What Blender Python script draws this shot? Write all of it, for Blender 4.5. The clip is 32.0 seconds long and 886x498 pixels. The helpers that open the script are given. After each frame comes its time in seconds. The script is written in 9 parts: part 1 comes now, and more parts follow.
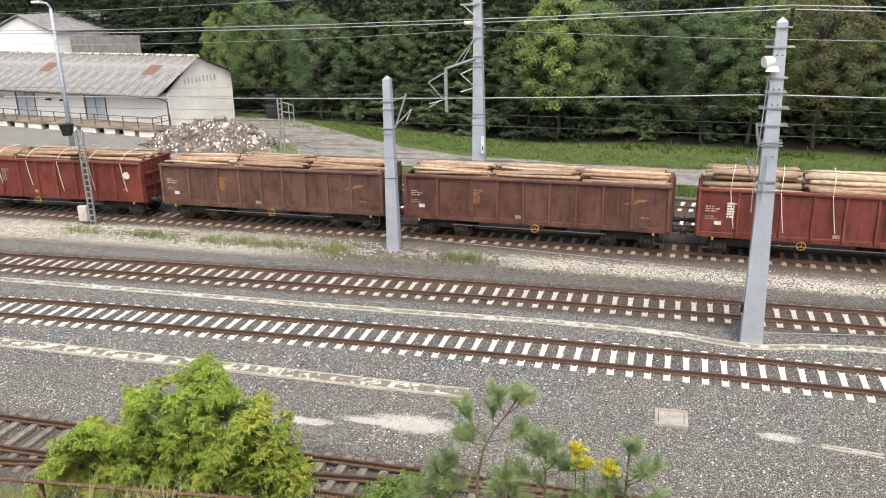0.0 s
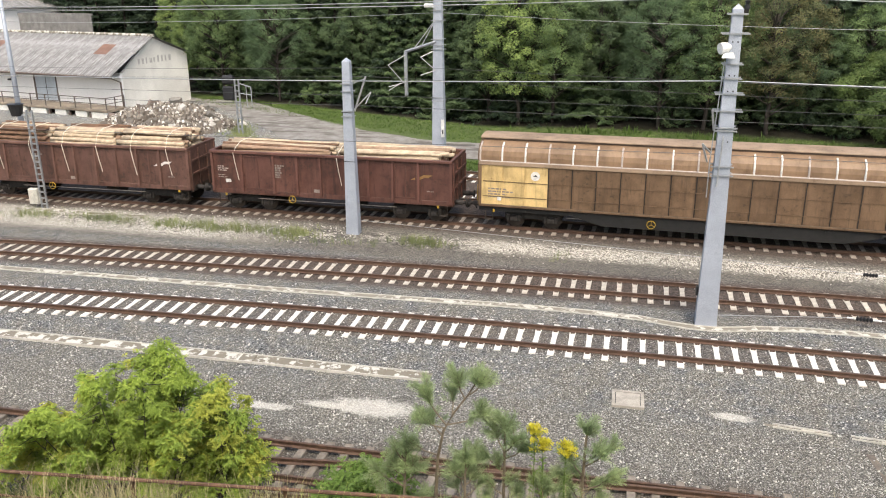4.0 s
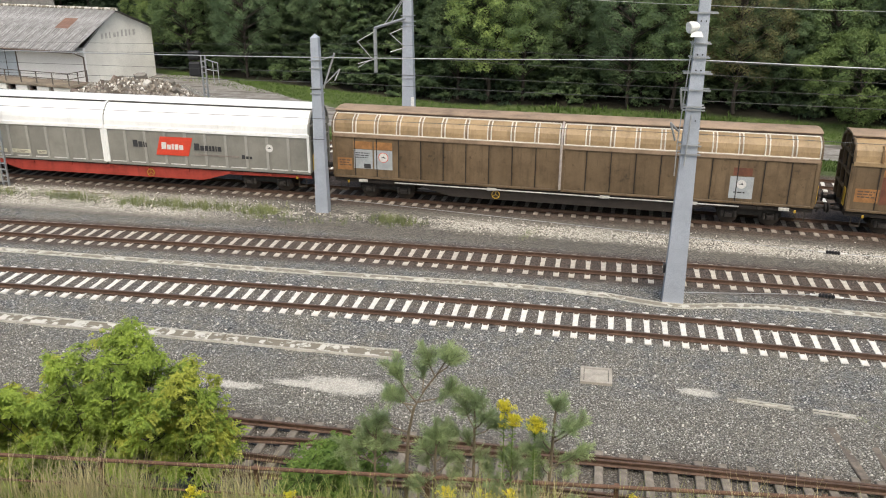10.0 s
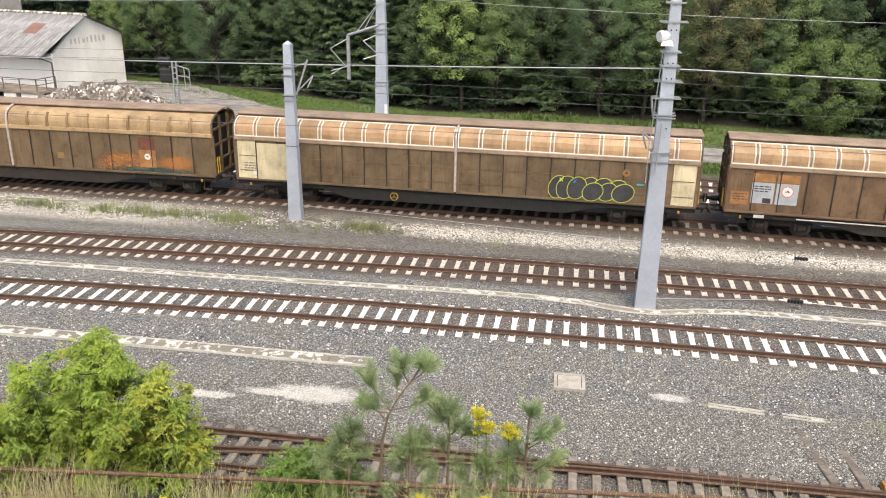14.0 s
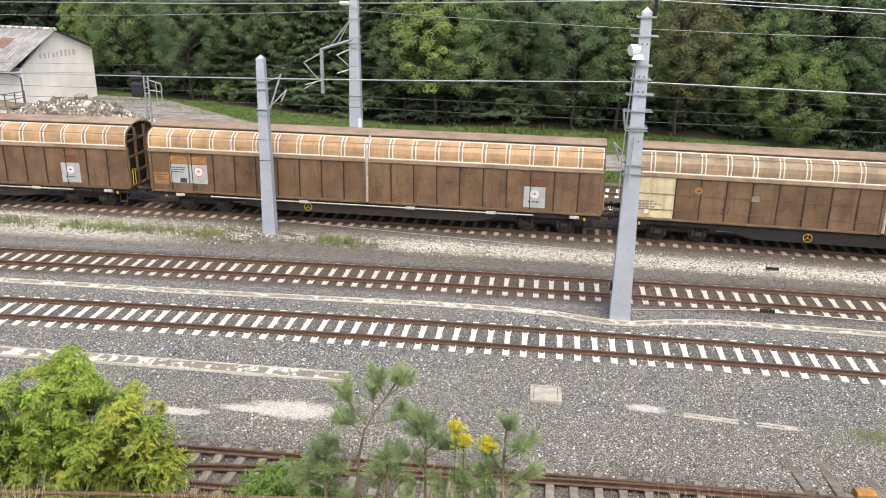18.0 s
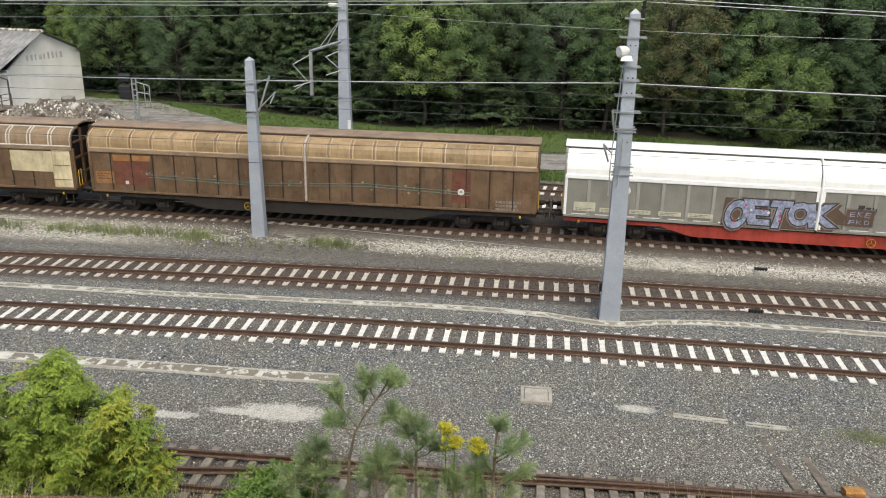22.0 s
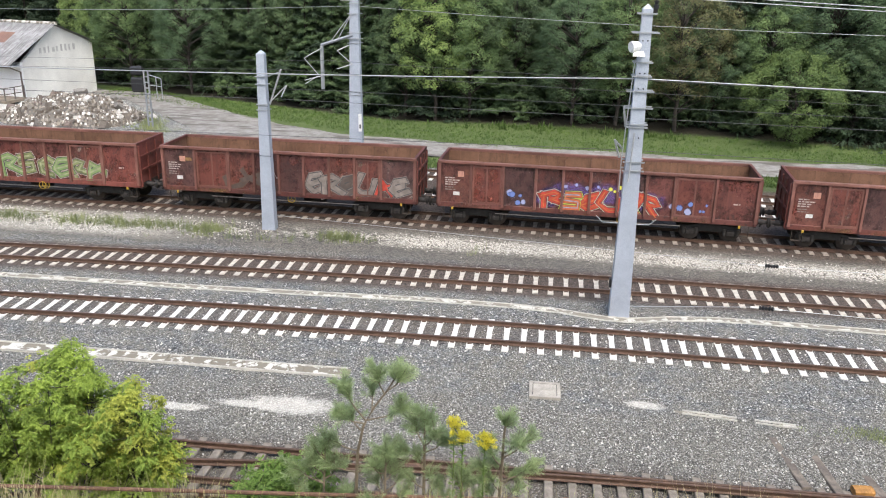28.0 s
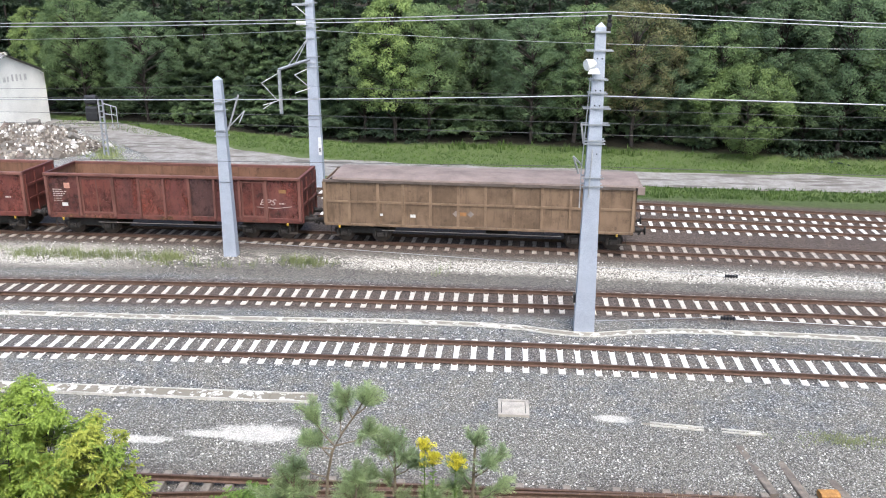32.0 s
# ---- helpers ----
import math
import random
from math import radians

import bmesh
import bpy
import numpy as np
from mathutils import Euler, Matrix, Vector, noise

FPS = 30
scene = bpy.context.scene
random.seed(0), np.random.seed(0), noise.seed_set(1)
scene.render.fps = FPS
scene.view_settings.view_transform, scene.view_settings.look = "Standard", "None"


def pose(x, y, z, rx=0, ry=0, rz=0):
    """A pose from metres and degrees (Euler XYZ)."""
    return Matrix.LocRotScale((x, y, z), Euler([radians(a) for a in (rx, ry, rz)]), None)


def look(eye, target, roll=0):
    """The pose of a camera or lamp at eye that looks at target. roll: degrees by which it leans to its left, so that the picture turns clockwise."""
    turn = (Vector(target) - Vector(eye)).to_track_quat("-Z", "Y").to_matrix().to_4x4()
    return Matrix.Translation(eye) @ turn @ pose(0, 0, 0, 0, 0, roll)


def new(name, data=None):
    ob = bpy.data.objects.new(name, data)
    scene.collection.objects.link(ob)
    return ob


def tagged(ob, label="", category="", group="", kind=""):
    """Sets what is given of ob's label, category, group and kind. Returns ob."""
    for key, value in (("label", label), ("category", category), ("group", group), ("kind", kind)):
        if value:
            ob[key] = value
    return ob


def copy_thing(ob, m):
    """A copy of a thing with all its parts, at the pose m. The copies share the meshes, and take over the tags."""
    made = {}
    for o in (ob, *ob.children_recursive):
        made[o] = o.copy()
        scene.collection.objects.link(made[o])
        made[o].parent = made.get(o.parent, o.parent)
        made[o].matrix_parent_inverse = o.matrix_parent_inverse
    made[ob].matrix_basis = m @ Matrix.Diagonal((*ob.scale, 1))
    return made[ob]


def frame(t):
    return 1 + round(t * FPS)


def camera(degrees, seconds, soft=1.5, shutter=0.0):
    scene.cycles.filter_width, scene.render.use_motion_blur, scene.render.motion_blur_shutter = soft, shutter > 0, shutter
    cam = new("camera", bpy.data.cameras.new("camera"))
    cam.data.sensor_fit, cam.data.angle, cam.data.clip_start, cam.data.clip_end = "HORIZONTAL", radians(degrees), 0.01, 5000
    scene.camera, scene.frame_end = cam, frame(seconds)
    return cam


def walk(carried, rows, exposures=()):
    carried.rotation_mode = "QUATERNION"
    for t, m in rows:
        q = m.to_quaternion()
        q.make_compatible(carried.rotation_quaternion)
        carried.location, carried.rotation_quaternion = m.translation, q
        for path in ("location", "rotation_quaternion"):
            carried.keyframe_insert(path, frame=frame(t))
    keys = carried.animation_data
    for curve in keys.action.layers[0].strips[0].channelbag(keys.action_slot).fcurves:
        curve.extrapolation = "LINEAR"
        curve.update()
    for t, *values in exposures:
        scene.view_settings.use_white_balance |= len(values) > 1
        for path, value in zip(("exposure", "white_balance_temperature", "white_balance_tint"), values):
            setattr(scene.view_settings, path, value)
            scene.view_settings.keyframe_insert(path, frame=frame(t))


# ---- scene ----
cam = camera(56.80, 32.0, soft=1.05)
EYE = (0.0, -25.07, 11.89)
PATH = [
    (0.0, pose(*EYE, 72.33, 1.27, 15.95)),
    (0.5, pose(*EYE, 71.96, 1.03, 14.95)),
    (1.0, pose(*EYE, 72.06, 0.73, 14.49)),
    (1.5, pose(*EYE, 72.08, 0.84, 14.14)),
    (2.0, pose(*EYE, 71.96, 0.75, 13.94)),
    (2.5, pose(*EYE, 71.88, 0.56, 13.77)),
    (3.0, pose(*EYE, 71.86, 0.46, 13.31)),
    (3.5, pose(*EYE, 71.47, 0.41, 13.40)),
    (5.5, pose(*EYE, 70.74, 0.18, 12.71)),
    (6.0, pose(*EYE, 70.45, 0.14, 12.59)),
    (6.5, pose(*EYE, 70.37, -0.14, 12.11)),
    (7.0, pose(*EYE, 70.28, -0.27, 11.75)),
    (7.5, pose(*EYE, 70.35, -0.35, 11.66)),
    (8.0, pose(*EYE, 70.26, -0.35, 11.55)),
    (8.5, pose(*EYE, 70.16, -0.33, 11.53)),
    (9.0, pose(*EYE, 70.12, -0.22, 11.48)),
    (9.5, pose(*EYE, 69.97, -0.30, 11.52)),
    (10.0, pose(*EYE, 69.64, -0.25, 11.30)),
    (10.5, pose(*EYE, 69.42, -0.51, 11.19)),
    (11.0, pose(*EYE, 69.05, -0.42, 11.07)),
    (11.5, pose(*EYE, 69.04, -0.36, 10.83)),
    (12.0, pose(*EYE, 69.27, -0.59, 10.46)),
    (12.5, pose(*EYE, 69.32, -0.47, 9.92)),
    (13.0, pose(*EYE, 69.27, -0.57, 9.99)),
    (13.5, pose(*EYE, 69.57, -0.71, 9.84)),
    (14.0, pose(*EYE, 70.15, -0.75, 9.52)),
    (14.5, pose(*EYE, 70.38, -0.72, 8.98)),
    (15.0, pose(*EYE, 70.63, -0.76, 8.69)),
    (15.5, pose(*EYE, 70.69, -0.71, 8.38)),
    (17.5, pose(*EYE, 71.03, -0.80, 7.84)),
    (18.0, pose(*EYE, 71.10, -0.84, 7.72)),
    (18.5, pose(*EYE, 71.23, -0.78, 7.55)),
    (19.0, pose(*EYE, 71.16, -0.81, 7.27)),
    (19.5, pose(*EYE, 71.17, -1.15, 7.05)),
    (20.0, pose(*EYE, 71.49, -1.05, 7.08)),
    (20.5, pose(*EYE, 71.46, -0.84, 7.06)),
    (21.0, pose(*EYE, 71.50, -0.87, 7.06)),
    (21.5, pose(*EYE, 71.36, -0.77, 7.05)),
    (22.0, pose(*EYE, 71.22, -0.86, 6.98)),
    (22.5, pose(*EYE, 71.08, -0.95, 7.07)),
    (23.0, pose(*EYE, 70.84, -0.99, 7.12)),
    (23.5, pose(*EYE, 70.72, -0.96, 7.23)),
    (24.0, pose(*EYE, 70.65, -0.99, 7.44)),
    (24.5, pose(*EYE, 70.64, -1.01, 7.63)),
    (25.0, pose(*EYE, 70.49, -0.98, 7.62)),
    (25.5, pose(*EYE, 70.28, -1.13, 7.74)),
    (27.5, pose(*EYE, 70.56, -1.12, 7.96)),
    (28.0, pose(*EYE, 70.83, -1.07, 7.77)),
    (28.5, pose(*EYE, 71.65, -0.91, 6.11)),
    (29.0, pose(*EYE, 72.40, -0.73, 5.13)),
    (29.5, pose(*EYE, 72.64, -0.49, 4.46)),
    (30.0, pose(*EYE, 72.27, -0.81, 4.35)),
    (30.5, pose(*EYE, 72.38, -0.91, 3.99)),
    (31.0, pose(*EYE, 72.33, -0.62, 4.15)),
    (31.5, pose(*EYE, 72.38, -0.26, 4.32)),
    (32.0, pose(*EYE, 72.29, -0.11, 4.78)),
]
LIGHTNESS = [
    (0, 0.91, 6800, 8), (3.5, 0.91, 6800, 8), (5.5, 0.91, 6800, 8), (6.5, 0.89, 6800, 8), (7, 0.56, 6800, 8), (8, 0.36, 6750, 4), (9, 0.31, 6750, 2), (10, 0.56, 6800, 6), (11, 0.74, 6850, 9),
    (12, 1.00, 6850, 9), (13, 1.01, 6850, 10), (15, 0.98, 6800, 9), (20, 0.99, 6700, 9), (21, 0.99, 6750, 8), (22, 0.46, 6700, 4), (23, 0.26, 6750, 2), (25, 0.41, 6750, 7),
    (26.5, 0.71, 6500, 8), (28, 0.94, 6250, 8), (30, 1.16, 6000, 8), (32, 1.16, 6000, 9)]
walk(cam, PATH, LIGHTNESS)

# ---- world and light: a bright overcast day ----
world = bpy.data.worlds.new("world")
scene.world = world
world.use_nodes = True
wn = world.node_tree.nodes
sky = wn.new("ShaderNodeTexSky")
sky.sky_type, sky.sun_disc = "NISHITA", False
sky.sun_elevation, sky.sun_rotation = radians(52), radians(160)
sky.air_density, sky.dust_density, sky.ozone_density = 1.0, 4.0, 0.6
world.node_tree.links.new(sky.outputs[0], wn["Background"].inputs[0])
wn["Background"].inputs[1].default_value = 0.15
sun_data = bpy.data.lights.new("sun", "SUN")
sun_data.energy, sun_data.angle, sun_data.color = 1.5, radians(25), (1.0, 0.97, 0.92)
sun = new("sun", sun_data)
sun.matrix_world = look((6, -14, 30), (0, 0, 0))


# ---- materials ----
def nodes_of(name):
    m = bpy.data.materials.new(name)
    m.use_nodes = True
    nt = m.node_tree
    return m, nt, nt.nodes["Principled BSDF"]


def link(nt, a, b):
    nt.links.new(a, b)


def tex_noise(nt, vec, scale, detail=4.0, rough=0.6):
    n = nt.nodes.new("ShaderNodeTexNoise")
    n.inputs["Scale"].default_value, n.inputs["Detail"].default_value, n.inputs["Roughness"].default_value = scale, detail, rough
    link(nt, vec, n.inputs["Vector"])
    return n.outputs["Fac"]


def ramp(nt, fac, lo, hi):
    n = nt.nodes.new("ShaderNodeMapRange")
    n.inputs["From Min"].default_value, n.inputs["From Max"].default_value = lo, hi
    n.interpolation_type = "SMOOTHSTEP"
    link(nt, fac, n.inputs["Value"])
    return n.outputs["Result"]


def math_node(nt, op, a, b=None):
    n = nt.nodes.new("ShaderNodeMath")
    n.operation = op
    for i, q in enumerate((a, b)):
        if q is None:
            continue
        if isinstance(q, (int, float)):
            n.inputs[i].default_value = q
        else:
            link(nt, q, n.inputs[i])
    return n.outputs[0]


def mixed(nt, fac, a, b, blend="MIX"):
    n = nt.nodes.new("ShaderNodeMix")
    n.data_type, n.blend_type = "RGBA", blend
    for i, q in ((0, fac), (6, a), (7, b)):
        if isinstance(q, (int, float)):
            n.inputs[i].default_value = q
        elif isinstance(q, tuple):
            n.inputs[i].default_value = (*q[:3], 1)
        else:
            link(nt, q, n.inputs[i])
    return n.outputs[2]


def stretched(nt, sx, sy, sz, kind="Object"):
    tc = nt.nodes.new("ShaderNodeTexCoord")
    mp = nt.nodes.new("ShaderNodeMapping")
    mp.inputs["Scale"].default_value = (sx, sy, sz)
    link(nt, tc.outputs[kind], mp.inputs["Vector"])
    return mp.outputs["Vector"]


def moved(nt, vec, shift):
    """The same pattern begun at another place for each piece."""
    n = nt.nodes.new("ShaderNodeVectorMath")
    link(nt, vec, n.inputs[0])
    link(nt, shift, n.inputs[1])
    return n.outputs[0]


def bumped(nt, bsdf, height, strength=0.3, dist=0.02):
    b = nt.nodes.new("ShaderNodeBump")
    b.inputs["Strength"].default_value, b.inputs["Distance"].default_value = strength, dist
    link(nt, height, b.inputs["Height"])
    link(nt, b.outputs[0], bsdf.inputs["Normal"])


def surface(name, col, rough=0.7, dark=0.6, scale=3.0, fine=40.0, metal=0.0, bump=0.2, vary=0.0):
    """A plain weathered surface: large stains, fine grain, a little difference from piece to piece."""
    m, nt, b = nodes_of(name)
    vec = stretched(nt, 1, 1, 1)
    big, small = tex_noise(nt, vec, scale), tex_noise(nt, vec, fine, 3)
    c = mixed(nt, ramp(nt, big, 0.3, 0.75), tuple(q * dark for q in col), col)
    c = mixed(nt, ramp(nt, small, 0.35, 0.65), mixed(nt, 0.25, c, (0, 0, 0)), c)
    if vary:
        oi = nt.nodes.new("ShaderNodeObjectInfo")
        c = mixed(nt, math_node(nt, "MULTIPLY", oi.outputs["Random"], vary), c, tuple(q * 0.35 for q in col))
    link(nt, c, b.inputs["Base Color"])
    b.inputs["Roughness"].default_value, b.inputs["Metallic"].default_value = rough, metal
    if bump:
        bumped(nt, b, small, bump)
    return m


def wagon_paint(name, col, rust=(0.10, 0.045, 0.025), amount=0.5, streak=0.5, rough=0.6, fade=0.35, vary=0.3):
    """Old wagon paint: rust patches, vertical dirt streaks, grime towards edges of panels by noise, fine grain."""
    m, nt, b = nodes_of(name)
    oi = nt.nodes.new("ShaderNodeObjectInfo")
    shift = math_node(nt, "MULTIPLY", oi.outputs["Random"], 40.0)
    v, vs = moved(nt, stretched(nt, 1, 1, 1), shift), moved(nt, stretched(nt, 1.2, 1.2, 0.17), shift)
    big = tex_noise(nt, v, 0.9, 6, 0.65)
    mid = tex_noise(nt, v, 4.5, 6, 0.7)
    st = tex_noise(nt, vs, 3.0, 5, 0.65)
    fine = tex_noise(nt, v, 60, 2)
    c = mixed(nt, ramp(nt, big, 0.35, 0.7), tuple(min(1, q * (1 + fade) + 0.015) for q in col), tuple(q * (1 - 0.5 * fade) for q in col))
    c = mixed(nt, math_node(nt, "MULTIPLY", ramp(nt, st, 0.46, 0.78), streak), c, tuple(0.35 * q for q in rust))
    run = tex_noise(nt, moved(nt, stretched(nt, 2.6, 2.6, 0.22), shift), 3.4, 4, 0.6)
    c = mixed(nt, math_node(nt, "MULTIPLY", ramp(nt, run, 0.55, 0.75), streak * 0.7), c, tuple(min(1, q * 1.5) for q in col))
    c = mixed(nt, math_node(nt, "MULTIPLY", ramp(nt, run, 0.42, 0.28), streak * 0.7), c, tuple(0.45 * q for q in rust))
    lot = ramp(nt, math_node(nt, "ADD", mid, math_node(nt, "MULTIPLY", big, 0.5)), 0.98 - 0.32 * amount, 1.05 - 0.2 * amount)
    c = mixed(nt, math_node(nt, "MULTIPLY", lot, 0.85), c, rust)
    c = mixed(nt, ramp(nt, fine, 0.3, 0.7), mixed(nt, 0.2, c, (0, 0, 0)), c)
    if vary:
        c = mixed(nt, math_node(nt, "MULTIPLY", oi.outputs["Random"], vary), c, tuple(q * 0.4 for q in col))
    link(nt, c, b.inputs["Base Color"])
    b.inputs["Roughness"].default_value = rough
    bumped(nt, b, mid, 0.12, 0.02)
    return m


def leaf_mat(name, a, b2, third=None, rough=0.55):
    m, nt, b = nodes_of(name)
    geo = nt.nodes.new("ShaderNodeNewGeometry")
    oi = nt.nodes.new("ShaderNodeObjectInfo")
    c = mixed(nt, math_node(nt, "ADD", 0.24, math_node(nt, "MULTIPLY", geo.outputs["Random Per Island"], 0.5)), a, b2)
    lump = ramp(nt, tex_noise(nt, stretched(nt, 1, 1, 1), 0.55, 4, 0.6), 0.32, 0.68)
    c = mixed(nt, 1.0, c, mixed(nt, lump, (0.74, 0.78, 0.80), (1.22, 1.20, 1.12)), "MULTIPLY")
    if third:
        c = mixed(nt, ramp(nt, tex_noise(nt, stretched(nt, 1, 1, 1), 0.7, 3), 0.45, 0.7), c, third)
    c = mixed(nt, math_node(nt, "MULTIPLY", oi.outputs["Random"], 0.35), c, tuple(q * 0.45 for q in a))
    link(nt, c, b.inputs["Base Color"])
    b.inputs["Roughness"].default_value = rough
    b.inputs["Specular IOR Level"].default_value = 0.3
    tr = nt.nodes.new("ShaderNodeBsdfTranslucent")
    link(nt, c, tr.inputs["Color"])
    mx = nt.nodes.new("ShaderNodeMixShader")
    mx.inputs[0].default_value = 0.3
    out = nt.nodes["Material Output"]
    link(nt, b.outputs[0], mx.inputs[1])
    link(nt, tr.outputs[0], mx.inputs[2])
    link(nt, mx.outputs[0], out.inputs["Surface"])
    return m


# ---- mesh helpers ----
class G:
    """A growing mesh: vertices and faces."""

    def __init__(self):
        self.v, self.f = [], []

    def add(self, v, f):
        n = len(self.v)
        self.v += [tuple(q) for q in v]
        self.f += [tuple(i + n for i in q) for q in f]
        return self

    def box(self, x0, x1, y0, y1, z0, z1):
        v = [(x, y, z) for z in (z0, z1) for y in (y0, y1) for x in (x0, x1)]
        return self.add(v, [(0, 2, 3, 1), (4, 5, 7, 6), (0, 1, 5, 4), (2, 6, 7, 3), (0, 4, 6, 2), (1, 3, 7, 5)])

    def cbox(self, x0, x1, y0, y1, z0, z1, c=0.02):
        """A box with chamfered edges along x and closed, slightly drawn-in ends."""
        pr = [(y0 + c, z0), (y1 - c, z0), (y1, z0 + c), (y1, z1 - c), (y1 - c, z1), (y0 + c, z1), (y0, z1 - c), (y0, z0 + c)]
        return self.prism(pr, x0, x1)

    def prism(self, pr, x0, x1, caps=True):
        n = len(pr)
        v = [(x0, y, z) for y, z in pr] + [(x1, y, z) for y, z in pr]
        f = [(i, (i + 1) % n, n + (i + 1) % n, n + i) for i in range(n)]
        if caps:
            f += [tuple(range(n))[::-1], tuple(range(n, 2 * n))]
        return self.add(v, f)

    def tube(self, pts, r, seg=8, caps=True):
        """A round bar along points; r may be a number or one for each point."""
        pts = [Vector(p) for p in pts]
        rs = r if isinstance(r, (list, tuple)) else [r] * len(pts)
        base = len(self.v)
        for i, p in enumerate(pts):
            d = (pts[min(i + 1, len(pts) - 1)] - pts[max(i - 1, 0)]).normalized()
            a = d.cross(Vector((0, 0, 1)) if abs(d.z) < 0.9 else Vector((1, 0, 0))).normalized()
            b = d.cross(a)
            for k in range(seg):
                t = 2 * math.pi * k / seg
                self.v.append(tuple(p + a * (rs[i] * math.cos(t)) + b * (rs[i] * math.sin(t))))
        for i in range(len(pts) - 1):
            for k in range(seg):
                k2 = (k + 1) % seg
                self.f.append((base + i * seg + k, base + i * seg + k2, base + (i + 1) * seg + k2, base + (i + 1) * seg + k))
        if caps:
            self.f.append(tuple(base + k for k in range(seg))[::-1])
            self.f.append(tuple(base + (len(pts) - 1) * seg + k for k in range(seg)))
        return self

    def disc(self, c, r, axis="y", seg=16, inner=0.0, depth=0.02):
        """A short cylinder or ring about the axis y, standing at c."""
        cx, cy, cz = c
        n = len(self.v)
        for y in (cy - depth / 2, cy + depth / 2):
            for rr in ((r, inner) if inner else (r,)):
                for k in range(seg):
                    t = 2 * math.pi * k / seg
                    self.v.append((cx + rr * math.cos(t), y, cz + rr * math.sin(t)))
        if inner:
            for k in range(seg):
                k2 = (k + 1) % seg
                o, i, O, I = n, n + seg, n + 2 * seg, n + 3 * seg
                self.f += [(o + k, o + k2, i + k2, i + k), (O + k2, O + k, I + k, I + k2), (o + k2, o + k, O + k, O + k2), (i + k, i + k2, I + k2, I + k)]
        else:
            self.f += [tuple(n + k for k in range(seg)), tuple(n + seg + k for k in range(seg))[::-1]]
            for k in range(seg):
                k2 = (k + 1) % seg
                self.f.append((n + k2, n + k, n + seg + k, n + seg + k2))
        return self

    def mesh(self, name, mat, smooth=False):
        me = bpy.data.meshes.new(name)
        me.from_pydata(self.v, [], self.f)
        me.materials.append(mat)
        if smooth:
            me.polygons.foreach_set("use_smooth", [True] * len(me.polygons))
        me.update()
        return me


def part(name, g, mat, parent=None, label="", smooth=False):
    """Links a grown mesh, or a ready one, as one object under a thing or a part."""
    me = g if isinstance(g, bpy.types.Mesh) else g.mesh(name, mat, smooth)
    ob = new(name, me)
    if parent is not None:
        ob.parent = parent
    if label:
        ob["label"] = label
    return ob


def thing(name, label, category, group="", kind=""):
    return tagged(new(name), label, category, group, kind)


# ---- letter shapes for sprayed writing, made once while the scene is still empty ----
GLYPHS = {}


def glyph(ch, fat):
    """One letter as vertices and faces, at size 1, swollen by fat."""
    if (ch, fat) not in GLYPHS:
        cu = bpy.data.curves.new("letter", "FONT")
        cu.body, cu.offset, cu.extrude, cu.resolution_u = ch, fat, 0.002, 3
        tmp = bpy.data.objects.new("letter", cu)
        scene.collection.objects.link(tmp)
        me = bpy.data.meshes.new_from_object(tmp.evaluated_get(bpy.context.evaluated_depsgraph_get()))
        GLYPHS[(ch, fat)] = [tuple(v.co) for v in me.vertices], [tuple(p.vertices) for p in me.polygons]
        bpy.data.objects.remove(tmp)
        bpy.data.meshes.remove(me)
    return GLYPHS[(ch, fat)]


for fat, chars in {0: "ABCDEFHIKLMNORSTUWZ", 0.04: "ABCEFHIKLMNORSTUWZ", 0.045: "EKOT", 0.05: "EHLO", 0.06: "CEIN", 0.07: "ABEU", 0.085: "CEKLMNOTU", 0.09: "AEFHLMNORSTU", 0.11: "EHLO", 0.125: "ABCEINU", 0.12: "EKOT", 0.14: "EHLO", 0.15: "ABCEILMNOU"}.items():
    for ch in chars:
        glyph(ch, float(fat))


# ---- the lie of the tracks ----
def bend(x, y0, b, c):
    """A track's line: a parabola near the middle of the yard, straight on beyond."""
    e = max(-46.0, min(46.0, x))
    return y0 + b * e + c * e * e / 2 + (b + c * e) * (x - e)


LINES = {  # middle of the track
    "near": (0.7535, 0.0, -0.002609),
    "middle": (6.0135, 0.00479, -0.001936),
    "train": (13.53, -0.03472, -0.001495),
    "fourth": (18.05, -0.036, -0.0012),
    "fifth": (22.0, -0.105, -0.0012),
    "old": (-7.55, 0.018, -0.0006),
}


def line_y(k, x):
    return bend(x, *LINES[k])


def line_yaw(k, x):
    return math.degrees(math.atan((line_y(k, x + 0.5) - line_y(k, x - 0.5))))


# ---- colours of the place ----
M_RAIL = surface("rusty_rail", (0.158, 0.094, 0.064), 0.6, 0.6, 6, 60, 0.2)
M_RAILTOP = surface("worn_rail_head", (0.20, 0.13, 0.10), 0.38, 0.7, 4, 50, 0.6)
M_CONC = surface("pale_concrete_sleeper", (0.84, 0.81, 0.75), 0.85, 0.85, 5, 70, 0, 0.2, 0.12)
M_WOOD_OLD = surface("grey_old_timber", (0.33, 0.285, 0.235), 0.9, 0.55, 5, 60, 0, 0.4, 0.4)
M_MAST = surface("grey_painted_steel", (0.42, 0.46, 0.53), 0.5, 0.85, 2, 50, 0.1, 0.1)
M_GALV = surface("galvanised_steel", (0.42, 0.44, 0.46), 0.45, 0.8, 4, 50, 0.5, 0.1)
M_DARK = surface("dark_grime_steel", (0.035, 0.03, 0.028), 0.7, 0.6, 4, 40, 0.2)
M_GRIME = surface("brown_grime_steel", (0.06, 0.045, 0.035), 0.75, 0.6, 3, 40, 0.1)
M_WIRE = surface("bare_wire", (0.45, 0.46, 0.47), 0.5, 0.9, 2, 20, 0.5, 0)
